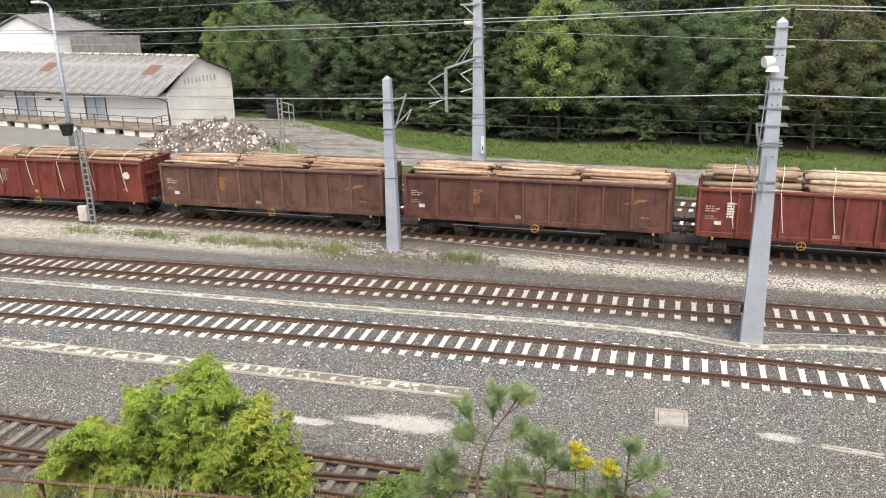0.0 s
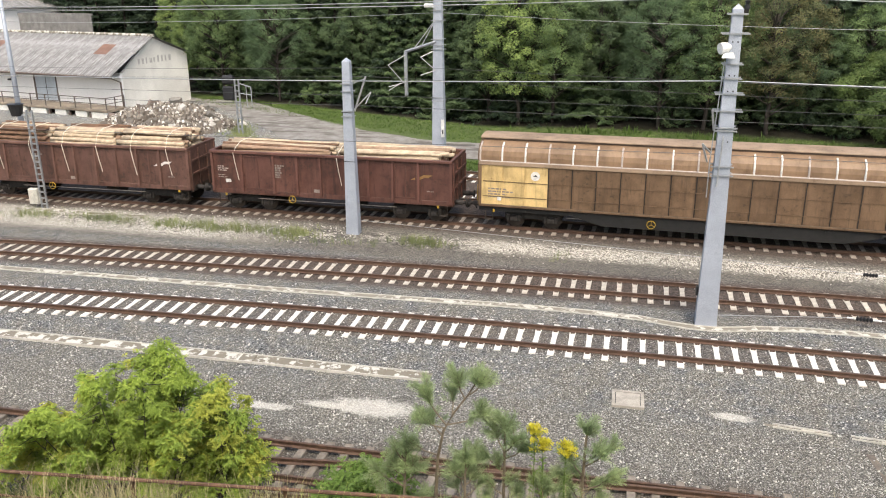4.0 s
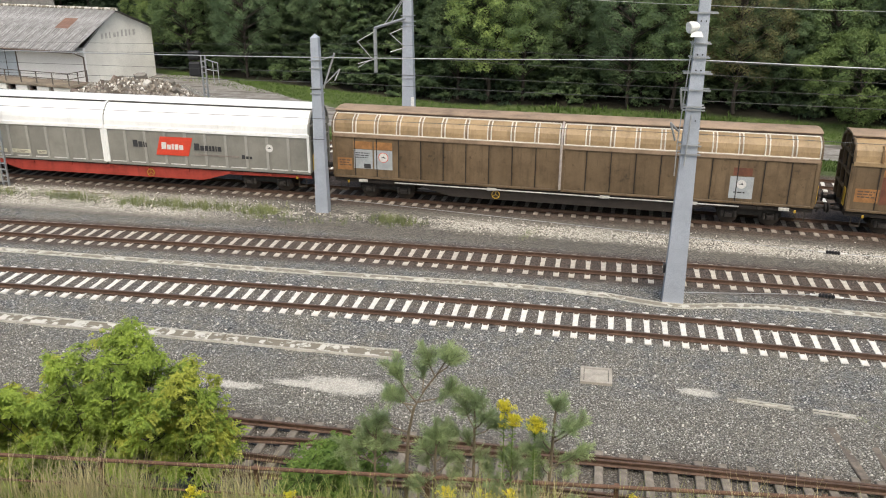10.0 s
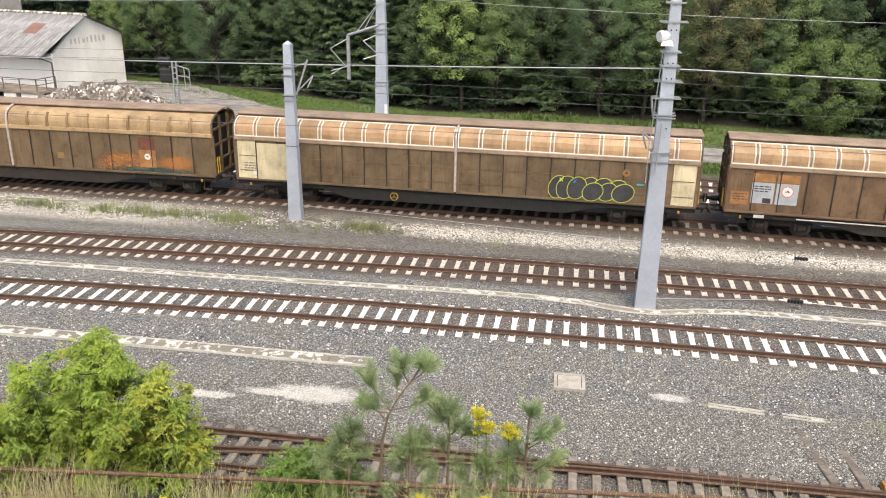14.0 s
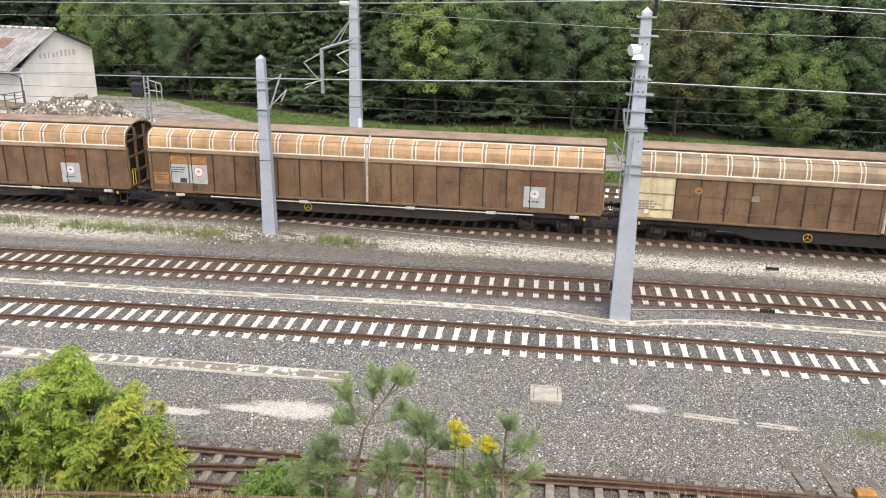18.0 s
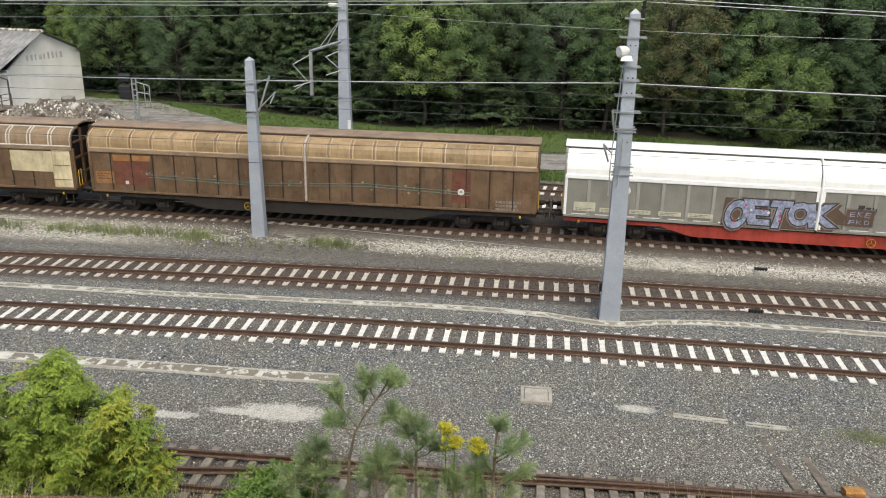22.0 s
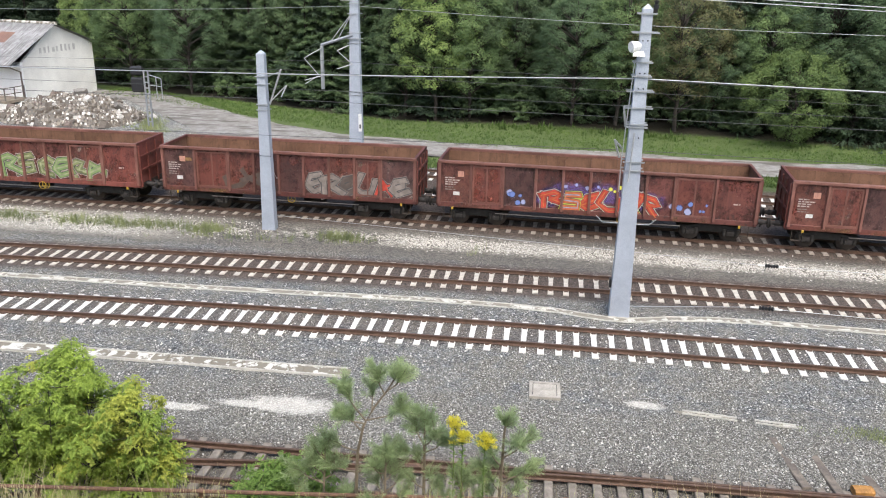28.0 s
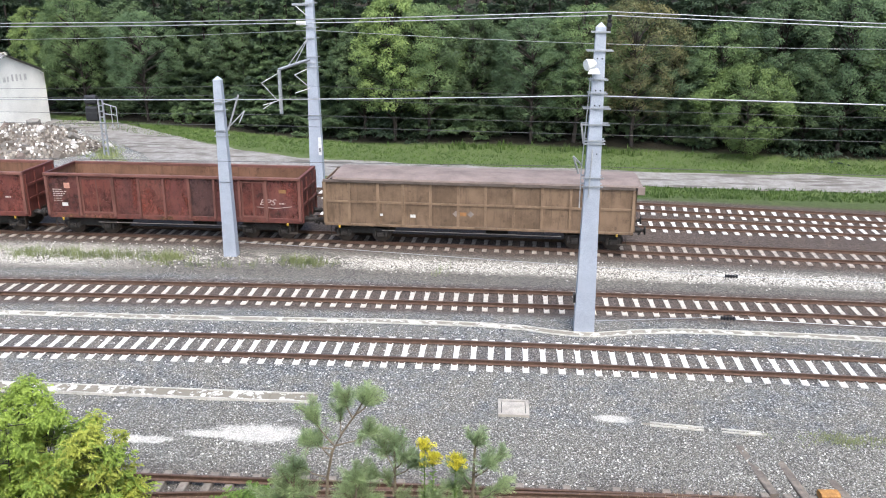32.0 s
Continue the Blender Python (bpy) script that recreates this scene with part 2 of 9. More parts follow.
M_WIRE_DARK = surface("dark_wire", (0.10, 0.10, 0.10), 0.6, 0.9, 2, 20, 0.3, 0)
M_WHITE = surface("white_enamel", (0.8, 0.8, 0.78), 0.5, 0.85, 4, 50)
M_BLACK = surface("black_paint", (0.02, 0.02, 0.022), 0.5, 0.7, 4, 40)
M_YELLOW = surface("yellow_paint", (0.60, 0.38, 0.04), 0.5, 0.7, 5, 50)
M_PLASTER = surface("white_plaster", (0.92, 0.92, 0.91), 0.9, 0.92, 0.5, 25)
M_PLASTER2 = surface("grey_stained_plaster", (0.86, 0.85, 0.80), 0.9, 0.8, 0.45, 25)


def lid_material(name, much, brown, pale_col):
    m, nt, b = nodes_of(name)
    oi = nt.nodes.new("ShaderNodeObjectInfo")
    v = moved(nt, stretched(nt, 1, 1, 1), math_node(nt, "MULTIPLY", oi.outputs["Random"], 60.0))
    w, fine = tex_noise(nt, v, 2.6, 4, 0.6), tex_noise(nt, v, 30, 3)
    pale = ramp(nt, math_node(nt, "ADD", w, math_node(nt, "MULTIPLY", oi.outputs["Random"], 0.10)), 0.60 - much, 0.67 - much)
    c = mixed(nt, pale, mixed(nt, fine, tuple(0.65 * q for q in brown), brown), mixed(nt, fine, tuple(0.75 * q for q in pale_col), pale_col))
    link(nt, c, b.inputs["Base Color"])
    b.inputs["Roughness"].default_value = 0.9
    return m


M_DUCT = lid_material("stained_concrete_lid", 0.045, (0.225, 0.20, 0.155), (0.62, 0.60, 0.54))
M_DUCT3 = lid_material("pale_concrete_lid", 0.05, (0.27, 0.245, 0.195), (0.58, 0.56, 0.50))
M_DUCT2 = surface("pale_concrete_edge", (0.60, 0.575, 0.51), 0.9, 0.7, 3, 40)
M_WHITESTONE = surface("white_limestone", (0.75, 0.71, 0.64), 0.9, 0.75, 8, 60)
M_PATCHSTONE = surface("pale_stone", (0.62, 0.60, 0.56), 0.9, 0.6, 6, 50, 0, 0.3)
# ---- the ground: one sheet of gravel, dirt and grass, to the horizon ----
def ground_z(x, y):
    """Rail level is 0. A grassy bank rises to the camera; the wooded hill rises far behind."""
    prof = [(-400, 10.3), (-24.3, 10.3), (-20, 7.2), (-16, 4.0), (-12.5, 1.55), (-10.2, -0.2), (-9.4, -0.40), (-6.3, -0.40), (-5.5, -0.32), (-2.5, -0.30), (-1.0, -0.205), (-0.4, -0.185), (8.0, -0.185), (9.0, -0.23), (11.0, -0.23), (12.0, -0.19), (23, -0.19), (26, -0.25), (36, -0.1), (46, 1.2), (70, 9), (120, 30), (220, 62), (1500, 130)]
    sh = y - (0.36 * max(0, min(60, -x)) - 0.10 * max(0, min(60, x))) * min(1, max(0, (y - 30) / 10))
    z = prof[-1][1]
    for (a, za), (b, zb) in zip(prof, prof[1:]):
        if sh <= b:
            t = (sh - a) / (b - a)
            z = za + (zb - za) * t
            break
    if y < -10.2:
        z += 0.08 * max(-18, min(12, x + 1.5)) * min(1, (-10.2 - y) / 2.3) * max(0, min(1, (y + 23) / 5))
    return z


def ground_material():
    m, nt, b = nodes_of("yard_gravel")
    tc = nt.nodes.new("ShaderNodeTexCoord")
    sp = nt.nodes.new("ShaderNodeSeparateXYZ")
    P = tc.outputs["Object"]
    link(nt, P, sp.inputs[0])
    X, Y = sp.outputs[0], sp.outputs[1]
    warp = math_node(nt, "MULTIPLY", math_node(nt, "SUBTRACT", tex_noise(nt, P, 0.8, 5, 0.7), 0.5), 2.2)
    X2 = math_node(nt, "MULTIPLY", X, X)
    v1 = math_node(nt, "ADD", math_node(nt, "ADD", Y, math_node(nt, "MULTIPLY", X2, 0.0012)), warp)

    def band(v, a, b2, soft):
        return math_node(nt, "MULTIPLY", ramp(nt, v, a - soft, a + soft), ramp(nt, v, b2 + soft, b2 - soft))

    # single stones: a cell for each
    vor = nt.nodes.new("ShaderNodeTexVoronoi")
    vor.inputs["Scale"].default_value = 22
    link(nt, P, vor.inputs["Vector"])
    vor2 = nt.nodes.new("ShaderNodeTexVoronoi")
    vor2.inputs["Scale"].default_value = 38
    link(nt, P, vor2.inputs["Vector"])
    sv = nt.nodes.new("ShaderNodeSeparateColor")
    link(nt, vor.outputs["Color"], sv.inputs[0])
    sv2 = nt.nodes.new("ShaderNodeSeparateColor")
    link(nt, vor2.outputs["Color"], sv2.inputs[0])
    big, mid = tex_noise(nt, P, 0.25, 4), tex_noise(nt, P, 1.7, 5, 0.7)
    grey = mixed(nt, math_node(nt, "POWER", sv.outputs[0], 1.25), (0.042, 0.046, 0.049), (0.31, 0.32, 0.32))
    grey = mixed(nt, ramp(nt, sv2.outputs[0], 0.93, 0.96), grey, (0.70, 0.69, 0.66))
    grey = mixed(nt, ramp(nt, sv.outputs[1], 0.965, 0.975), grey, (0.78, 0.77, 0.74))
    dirt = mixed(nt, math_node(nt, "POWER", sv2.outputs[1], 1.2), (0.075, 0.071, 0.060), (0.37, 0.35, 0.30))
    dirt = mixed(nt, ramp(nt, sv2.outputs[2], 0.88, 0.93), dirt, (0.68, 0.66, 0.62))
    white = mixed(nt, sv.outputs[2], (0.21, 0.19, 0.150), (0.92, 0.87, 0.76))
    brown = mixed(nt, sv.outputs[0], (0.05, 0.037, 0.03), (0.17, 0.12, 0.095))
    grass = mixed(nt, mid, (0.050, 0.082, 0.020), (0.125, 0.165, 0.050))
    c = mixed(nt, ramp(nt, math_node(nt, "ADD", mid, math_node(nt, "MULTIPLY", big, 0.6)), 0.6, 0.95), grey, dirt)
    c = mixed(nt, math_node(nt, "MULTIPLY", band(v1, -12, -3.6, 0.8), 0.75), c, dirt)
    # spilt limestone grit: ragged pale spots
    fray = math_node(nt, "MULTIPLY", math_node(nt, "SUBTRACT", tex_noise(nt, P, 2.6, 7, 0.85), 0.5), 3.8)
    spots = 0.0
    for cx, cy, rx, ry in ((-7.0, -4.78, 1.35, 0.5), (-8.3, -4.95, 0.9, 0.2), (-10.2, -5.35, 1.0, 0.2), (3.25, -3.12, 0.55, 0.24), (-12.4, -5.7, 0.9, 0.18)):
        dx = math_node(nt, "DIVIDE", math_node(nt, "SUBTRACT", X, cx), rx)
        dy = math_node(nt, "DIVIDE", math_node(nt, "SUBTRACT", Y, cy), ry)
        rr = math_node(nt, "ADD", math_node(nt, "ADD", math_node(nt, "MULTIPLY", dx, dx), math_node(nt, "MULTIPLY", dy, dy)), fray)
        here = ramp(nt, rr, 1.35, 0.45)
        spots = math_node(nt, "MAXIMUM", here, spots)
        c = mixed(nt, math_node(nt, "MULTIPLY", here, 0.85), c, mixed(nt, sv2.outputs[1], (0.46, 0.435, 0.385), (0.74, 0.71, 0.645)))
    # rust-brown ballast along the old rails and the train's track
    t3 = math_node(nt, "ADD", math_node(nt, "ADD", Y, math_node(nt, "MULTIPLY", X2, 0.00075)), math_node(nt, "ADD", math_node(nt, "MULTIPLY", X, 0.0347), math_node(nt, "MULTIPLY", warp, 0.25)))
    t2 = math_node(nt, "ADD", math_node(nt, "ADD", Y, math_node(nt, "MULTIPLY", X2, 0.00097)), math_node(nt, "ADD", math_node(nt, "MULTIPLY", X, -0.0048), math_node(nt, "MULTIPLY", warp, 0.2)))
    t1 = math_node(nt, "ADD", math_node(nt, "ADD", Y, math_node(nt, "MULTIPLY", X2, 0.0013)), math_node(nt, "MULTIPLY", warp, 0.12))
    c = mixed(nt, math_node(nt, "MULTIPLY", band(t3, 7.6, 12.6, 0.5), 0.75), c, mixed(nt, sv.outputs[0], (0.064, 0.055, 0.045), (0.30, 0.268, 0.225)))
    # pale limestone spread between the middle track and the train's
    pale = math_node(nt, "MULTIPLY", band(t3, 9.35, 10.95, 0.5), ramp(nt, math_node(nt, "ADD", mid, math_node(nt, "MULTIPLY", ramp(nt, X, -9, -5), 0.20)), 0.45, 0.62))
    left = math_node(nt, "MULTIPLY", band(t3, 8.2, 11.4, 0.6), math_node(nt, "MULTIPLY", ramp(nt, X, -14, -21), ramp(nt, mid, 0.26, 0.48)))
    c = mixed(nt, math_node(nt, "MULTIPLY", math_node(nt, "MAXIMUM", pale, left), 0.9), c, white)
    c = mixed(nt, math_node(nt, "MULTIPLY", band(t3, 11.7, 23.6, 0.4), 0.9), c, brown)
    c = mixed(nt, math_node(nt, "MULTIPLY", band(t2, 4.4, 7.6, 0.35), 0.85), c, brown)
    c = mixed(nt, math_node(nt, "MULTIPLY", band(t1, -0.35, 1.9, 0.3), 0.45), c, brown)
    c = mixed(nt, math_node(nt, "MULTIPLY", band(v1, -10.4, -6.4, 0.5), 0.6), c, mixed(nt, mid, (0.05, 0.04, 0.033), (0.17, 0.14, 0.115)))
    # the grassy bank under the camera, the grass behind the last track
    bank = ramp(nt, v1, -9.9, -11.2)
    c = mixed(nt, bank, c, grass)
    c = mixed(nt, math_node(nt, "MULTIPLY", ramp(nt, math_node(nt, "ADD", Y, math_node(nt, "MULTIPLY", X, 0.10)), 23.7, 24.6), math_node(nt, "MULTIPLY", ramp(nt, math_node(nt, "ADD", X, math_node(nt, "MULTIPLY", warp, 2.0)), -27, -23), 0.95)), c, grass)
    verge = math_node(nt, "ADD", math_node(nt, "ADD", Y, math_node(nt, "MULTIPLY", X, 0.55)), math_node(nt, "MULTIPLY", warp, 0.3))
    c = mixed(nt, math_node(nt, "MULTIPLY", ramp(nt, verge, 25.4, 26.2), math_node(nt, "MULTIPLY", ramp(nt, X, -20, -25), ramp(nt, Y, 36, 38))), c, grass)
    # leaf litter under the wood, its brown darkened to paint in the shade among the trunks
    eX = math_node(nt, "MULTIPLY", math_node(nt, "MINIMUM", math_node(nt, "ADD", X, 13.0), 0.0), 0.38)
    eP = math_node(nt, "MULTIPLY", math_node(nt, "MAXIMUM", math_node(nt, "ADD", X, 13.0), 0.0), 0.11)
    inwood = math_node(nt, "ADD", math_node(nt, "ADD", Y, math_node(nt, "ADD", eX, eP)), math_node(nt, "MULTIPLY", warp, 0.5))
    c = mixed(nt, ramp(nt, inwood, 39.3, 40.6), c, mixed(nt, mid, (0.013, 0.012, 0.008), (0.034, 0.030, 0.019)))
    # crevice shade between the stones, painted into the gravel colour at cell edges
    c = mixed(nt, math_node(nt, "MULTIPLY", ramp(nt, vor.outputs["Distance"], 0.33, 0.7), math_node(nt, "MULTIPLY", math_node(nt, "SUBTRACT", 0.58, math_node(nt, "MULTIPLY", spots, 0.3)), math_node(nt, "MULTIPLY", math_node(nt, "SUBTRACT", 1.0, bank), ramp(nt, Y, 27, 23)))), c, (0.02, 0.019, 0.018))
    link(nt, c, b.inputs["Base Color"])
    b.inputs["Roughness"].default_value = 0.95
    b.inputs["Specular IOR Level"].default_value = 0.2
    hgt = math_node(nt, "ADD", vor.outputs["Distance"], math_node(nt, "MULTIPLY", vor2.outputs["Distance"], 0.5))
    bumped(nt, b, hgt, 0.7, 0.05)
    return m


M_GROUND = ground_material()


def make_ground():
    xs = [-1500, -700, -400, -250, -160, -110] + list(range(-90, -40, 5)) + list(range(-40, 30, 1)) + list(range(30, 90, 5)) + [110, 160, 250, 400, 700, 1500]
    ys = [-400, -150, -60, -40, -30] + [q * 0.5 for q in range(-50, 64)] + list(range(32, 60, 2)) + [64, 70, 80, 95, 110, 120, 150, 220, 400, 800, 1500]
    g = G()
    for y in ys:
        for x in xs:
            z = ground_z(x, y)
            if abs(x) < 80 and -40 < y < 60:
                z += 0.05 * noise.noise(Vector((x * 0.7, y * 0.7, 3))) * (3 if y < -10 else 1 if y > 24 or y < -2.5 else 0.3)
            g.v.append((x, y, z))
    n = len(xs)
    for j in range(len(ys) - 1):
        for i in range(n - 1):
            g.f.append((j * n + i, j * n + i + 1, (j + 1) * n + i + 1, (j + 1) * n + i))
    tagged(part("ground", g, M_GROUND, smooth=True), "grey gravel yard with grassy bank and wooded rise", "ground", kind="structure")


make_ground()


def stones(name, n, area, size, mat, label, seed):
    """Many single small stones in one mesh."""
    rnd = random.Random(seed)
    g = G()
    for _ in range(n):
        x, y = area(rnd)
        s = rnd.uniform(*size)
        z = ground_z(x, y) + s * 0.15
        a = rnd.uniform(0, 6.28)
        top = [(x + s * rnd.uniform(0.35, 0.6) * math.cos(a + k * 1.57), y + s * rnd.uniform(0.35, 0.6) * math.sin(a + k * 1.57), z + s * rnd.uniform(0.1, 0.35)) for k in range(4)]
        low = [(x + s * 0.7 * math.cos(a + k * 1.57), y + s * 0.7 * math.sin(a + k * 1.57), z - s * 0.3) for k in range(4)]
        g.add(top + low, [(0, 1, 2, 3), (4, 5, 1, 0), (5, 6, 2, 1), (6, 7, 3, 2), (7, 4, 0, 3)])
    return tagged(part(name, g, mat), label, "stones", kind="stuff")


# ---- tracks ----
RAIL = [(-0.07, -0.155), (0.07, -0.155), (0.07, -0.14), (0.012, -0.118), (0.012, -0.045), (0.036, -0.035), (0.036, -0.004), (0.03, 0), (-0.03, 0), (-0.036, -0.004), (-0.036, -0.035), (-0.012, -0.045), (-0.012, -0.118), (-0.07, -0.14)]


def rail_mesh(xs, fy, prof=RAIL, z=0.0):
    """A rail swept along a line; returns the body and the worn running surface."""
    g, top = G(), G()
    n = len(prof)
    for x in xs:
        y = fy(x)
        g.v += [(x, y + a, z + b) for a, b in prof]
        top.v += [(x, y - 0.031, z + 0.002), (x, y + 0.031, z + 0.002)]
    for i in range(len(xs) - 1):
        for k in range(n):
            k2 = (k + 1) % n
            g.f.append((i * n + k, i * n + k2, (i + 1) * n + k2, (i + 1) * n + k))
        top.f.append((2 * i, 2 * i + 1, 2 * i + 3, 2 * i + 2))
    return g, top


def sleeper_mesh(mat):
    g = G()
    w = [(-1.24, 0.135, 0.105), (-0.72, 0.135, 0.105), (-0.25, 0.118, 0.086), (0.25, 0.118, 0.086), (0.72, 0.135, 0.105), (1.24, 0.135, 0.105)]
    for y, b, t in w:
        drop = 0.015 if abs(y) < 0.6 else 0.0
        g.v += [(-b, y, -0.30), (b, y, -0.30), (t, y, -0.155 - drop), (-t, y, -0.155 - drop)]
    for i in range(len(w) - 1):
        for k in range(4):
            g.f.append((4 * i + k, 4 * i + 4 + k, 4 * i + 4 + (k + 1) % 4, 4 * i + (k + 1) % 4))
    n = 4 * (len(w) - 1)
    g.f += [(0, 1, 2, 3), (n + 3, n + 2, n + 1, n)]
    return g.mesh("sleeper", mat)


M_CONC_MID = surface("soiled_concrete_sleeper", (0.66, 0.60, 0.51), 0.85, 0.75, 5, 70, 0, 0.2, 0.2)
M_CONC_RUST = surface("rust_stained_sleeper", (0.52, 0.45, 0.375), 0.85, 0.6, 5, 70, 0, 0.2, 0.3)
SLEEPERS = {"near": sleeper_mesh(M_CONC), "middle": sleeper_mesh(M_CONC_MID), "train": sleeper_mesh(M_CONC_RUST)}


def clip_mesh():
    return G().box(-0.075, 0.075, -0.17, 0.17, -0.158, -0.128).mesh("fastening", M_RAIL)


CLIPS = clip_mesh()


def track(key, x0, x1, phase, label, pitch=0.6, far=None):
    root = thing("railway_track", label, "railway track")
    fy = lambda x: line_y(key, x)
    lo, hi = far or (x0, x1)
    xs = [x for x in range(int(lo), int(hi) + 1, 2)]
    for s in (-0.7535, 0.7535):
        g, top = rail_mesh(xs, lambda x: fy(x) + s)
        r = part("rail", g, M_RAIL, root)
        part("running_surface", top, M_RAILTOP, r)
    x = x0 + phase
    while x < x1:
        o = part("sleeper", SLEEPERS.get(key, SLEEPERS["near"]), None, root)
        o.location = (x, fy(x), 0)
        o.rotation_euler = (0, 0, radians(line_yaw(key, x) + random.uniform(-0.4, 0.4)))
        for e in (-0.7535, 0.7535):
            if abs(x) < 30 and key in ("near", "middle"):
                c = part("rail_fastening", CLIPS, None, o)
                c.location = (0, e, 0)
        x += pitch
    if far:
        g = G()
        me = SLEEPERS.get(key, SLEEPERS["near"])
        vs = [tuple(v.co) for v in me.vertices]
        fs = [tuple(p.vertices) for p in me.polygons]
        for a, b in ((lo, x0), (x1 + 0.3, hi)):
            x = a
            while x < b:
                y = fy(x)
                g.add([(x + v[0], y + v[1], v[2]) for v in vs], fs)
                x += pitch
        o = part("far_sleeper_run", g, me.materials[0], root)
        o["kind"] = "stuff"
    return root


def make_tracks():
    track("near", -34, 24, 0.1486, "rusty rails on pale concrete sleepers in grey ballast", 0.5958, far=(-90, 90))
    track("middle", -44, 28, 0.222, "rusty rails on pale concrete sleepers in brown ballast", 0.6048, far=(-110, 110))
    track("train", -56, 34, 0.3, "used running track on pale concrete sleepers, train on it", far=(-460, 460))
    track("fourth", -40, 36, 0.2, "running track on white concrete sleepers behind the train", far=(-100, 100))
    track("fifth", -30, 40, 0.4, "last running track on white concrete sleepers beside the road", far=(-100, 100))


# ---- the old siding with its turnout, on worn timber sleepers ----
def old_track():
    root = thing("old_siding", "disused rusty siding on weathered timber sleepers, overgrown", "railway track")
    xs = [q * 1.0 for q in range(-40, 31)]
    base = -0.12
    stock = [lambda x: -7.155 + 0.0188 * x, lambda x: -8.655 + 0.0188 * x]
    turn = lambda x: 0.105 + max(0.0, 4.0 - x) ** 2 / 228
    for fy in stock:
        g, top = rail_mesh(xs, fy, z=base)
        r = part("rail", g, M_RAIL, root)
        part("running_surface", top, M_RAIL, r)
        g, top = rail_mesh([x for x in xs if x <= 10], lambda x, f=fy: f(x) - turn(x), z=base)
        part("switch_rail", g, M_RAIL, root)
    rnd = random.Random(4)
    mesh = G().cbox(-1.25, 1.25, -0.11, 0.11, -0.14, 0.0, 0.02)
    me = mesh.mesh("timber_sleeper", M_WOOD_OLD)
    x = -34.0
    while x < 24:
        o = part("timber_sleeper", me, None, root)
        y = -7.95 + 0.0188 * x
        L = 1.0 + 0.012 * max(0, min(14, 6 - x))
        y -= (L - 1) * 1.2
        o.location = (x, y, base - 0.165 + rnd.uniform(-0.02, 0.015))
        o.rotation_euler = (0, 0, radians(90 + rnd.uniform(-2, 2)))
        o.scale = (L, 1, 1)
        x += 0.62 + rnd.uniform(-0.03, 0.03)


# ---- concrete cable ducts ----
def duct(pts, w, label, covers, seed, z=-0.16):
    """A run of concrete trough with separate lids along a line of points."""
    rnd = random.Random(seed)
    root = thing("cable_duct", label, "cable duct")
    P = [Vector((x, y, 0)) for x, y in pts]
    for s in (-1, 1):
        rim = G()
        for i, p in enumerate(P):
            d = (P[min(i + 1, len(P) - 1)] - P[max(i - 1, 0)]).normalized()
            nrm = Vector((-d.y, d.x, 0))
            q0, q1 = p + nrm * (s * w * 0.5), p + nrm * (s * (w * 0.5 - 0.038))
            rim.v += [(q0.x, q0.y, z - 0.15), (q0.x, q0.y, z + 0.03), (q1.x, q1.y, z + 0.03), (q1.x, q1.y, z - 0.15)]
            if i:
                k = 4 * i
                rim.f += [(k - 4 + j, k + j, k + (j + 1) % 4, k - 4 + (j + 1) % 4) for j in range(4)]
        k = 4 * (len(P) - 1)
        rim.f += [(3, 2, 1, 0), (k, k + 1, k + 2, k + 3)]
        part("trough_wall", rim, M_DUCT2, root)
    left = 0.0
    cover = {k: G().cbox(-0.245, 0.245, 0.042 - w * 0.5, w * 0.5 - 0.042, -0.03, k, 0.012).mesh("lid", M_DUCT3 if w < 0.45 else M_DUCT) for k in (0.006, 0.014, -0.002)}
    keys = list(cover)
    for a, b in zip(P, P[1:]):
        d = b - a
        L = d.length
        u = d / L
        x = left
        while x < L:
            if rnd.random() < covers:
                p = a + u * x
                o = part("lid", cover[rnd.choice(keys)], None, root)
                o.location = (p.x, p.y, z + rnd.uniform(-0.005, 0.008))
                o.rotation_euler = (0, 0, math.atan2(u.y, u.x) + radians(rnd.uniform(-1.2, 1.2)))
            x += 0.5
        left = x - L
    return root


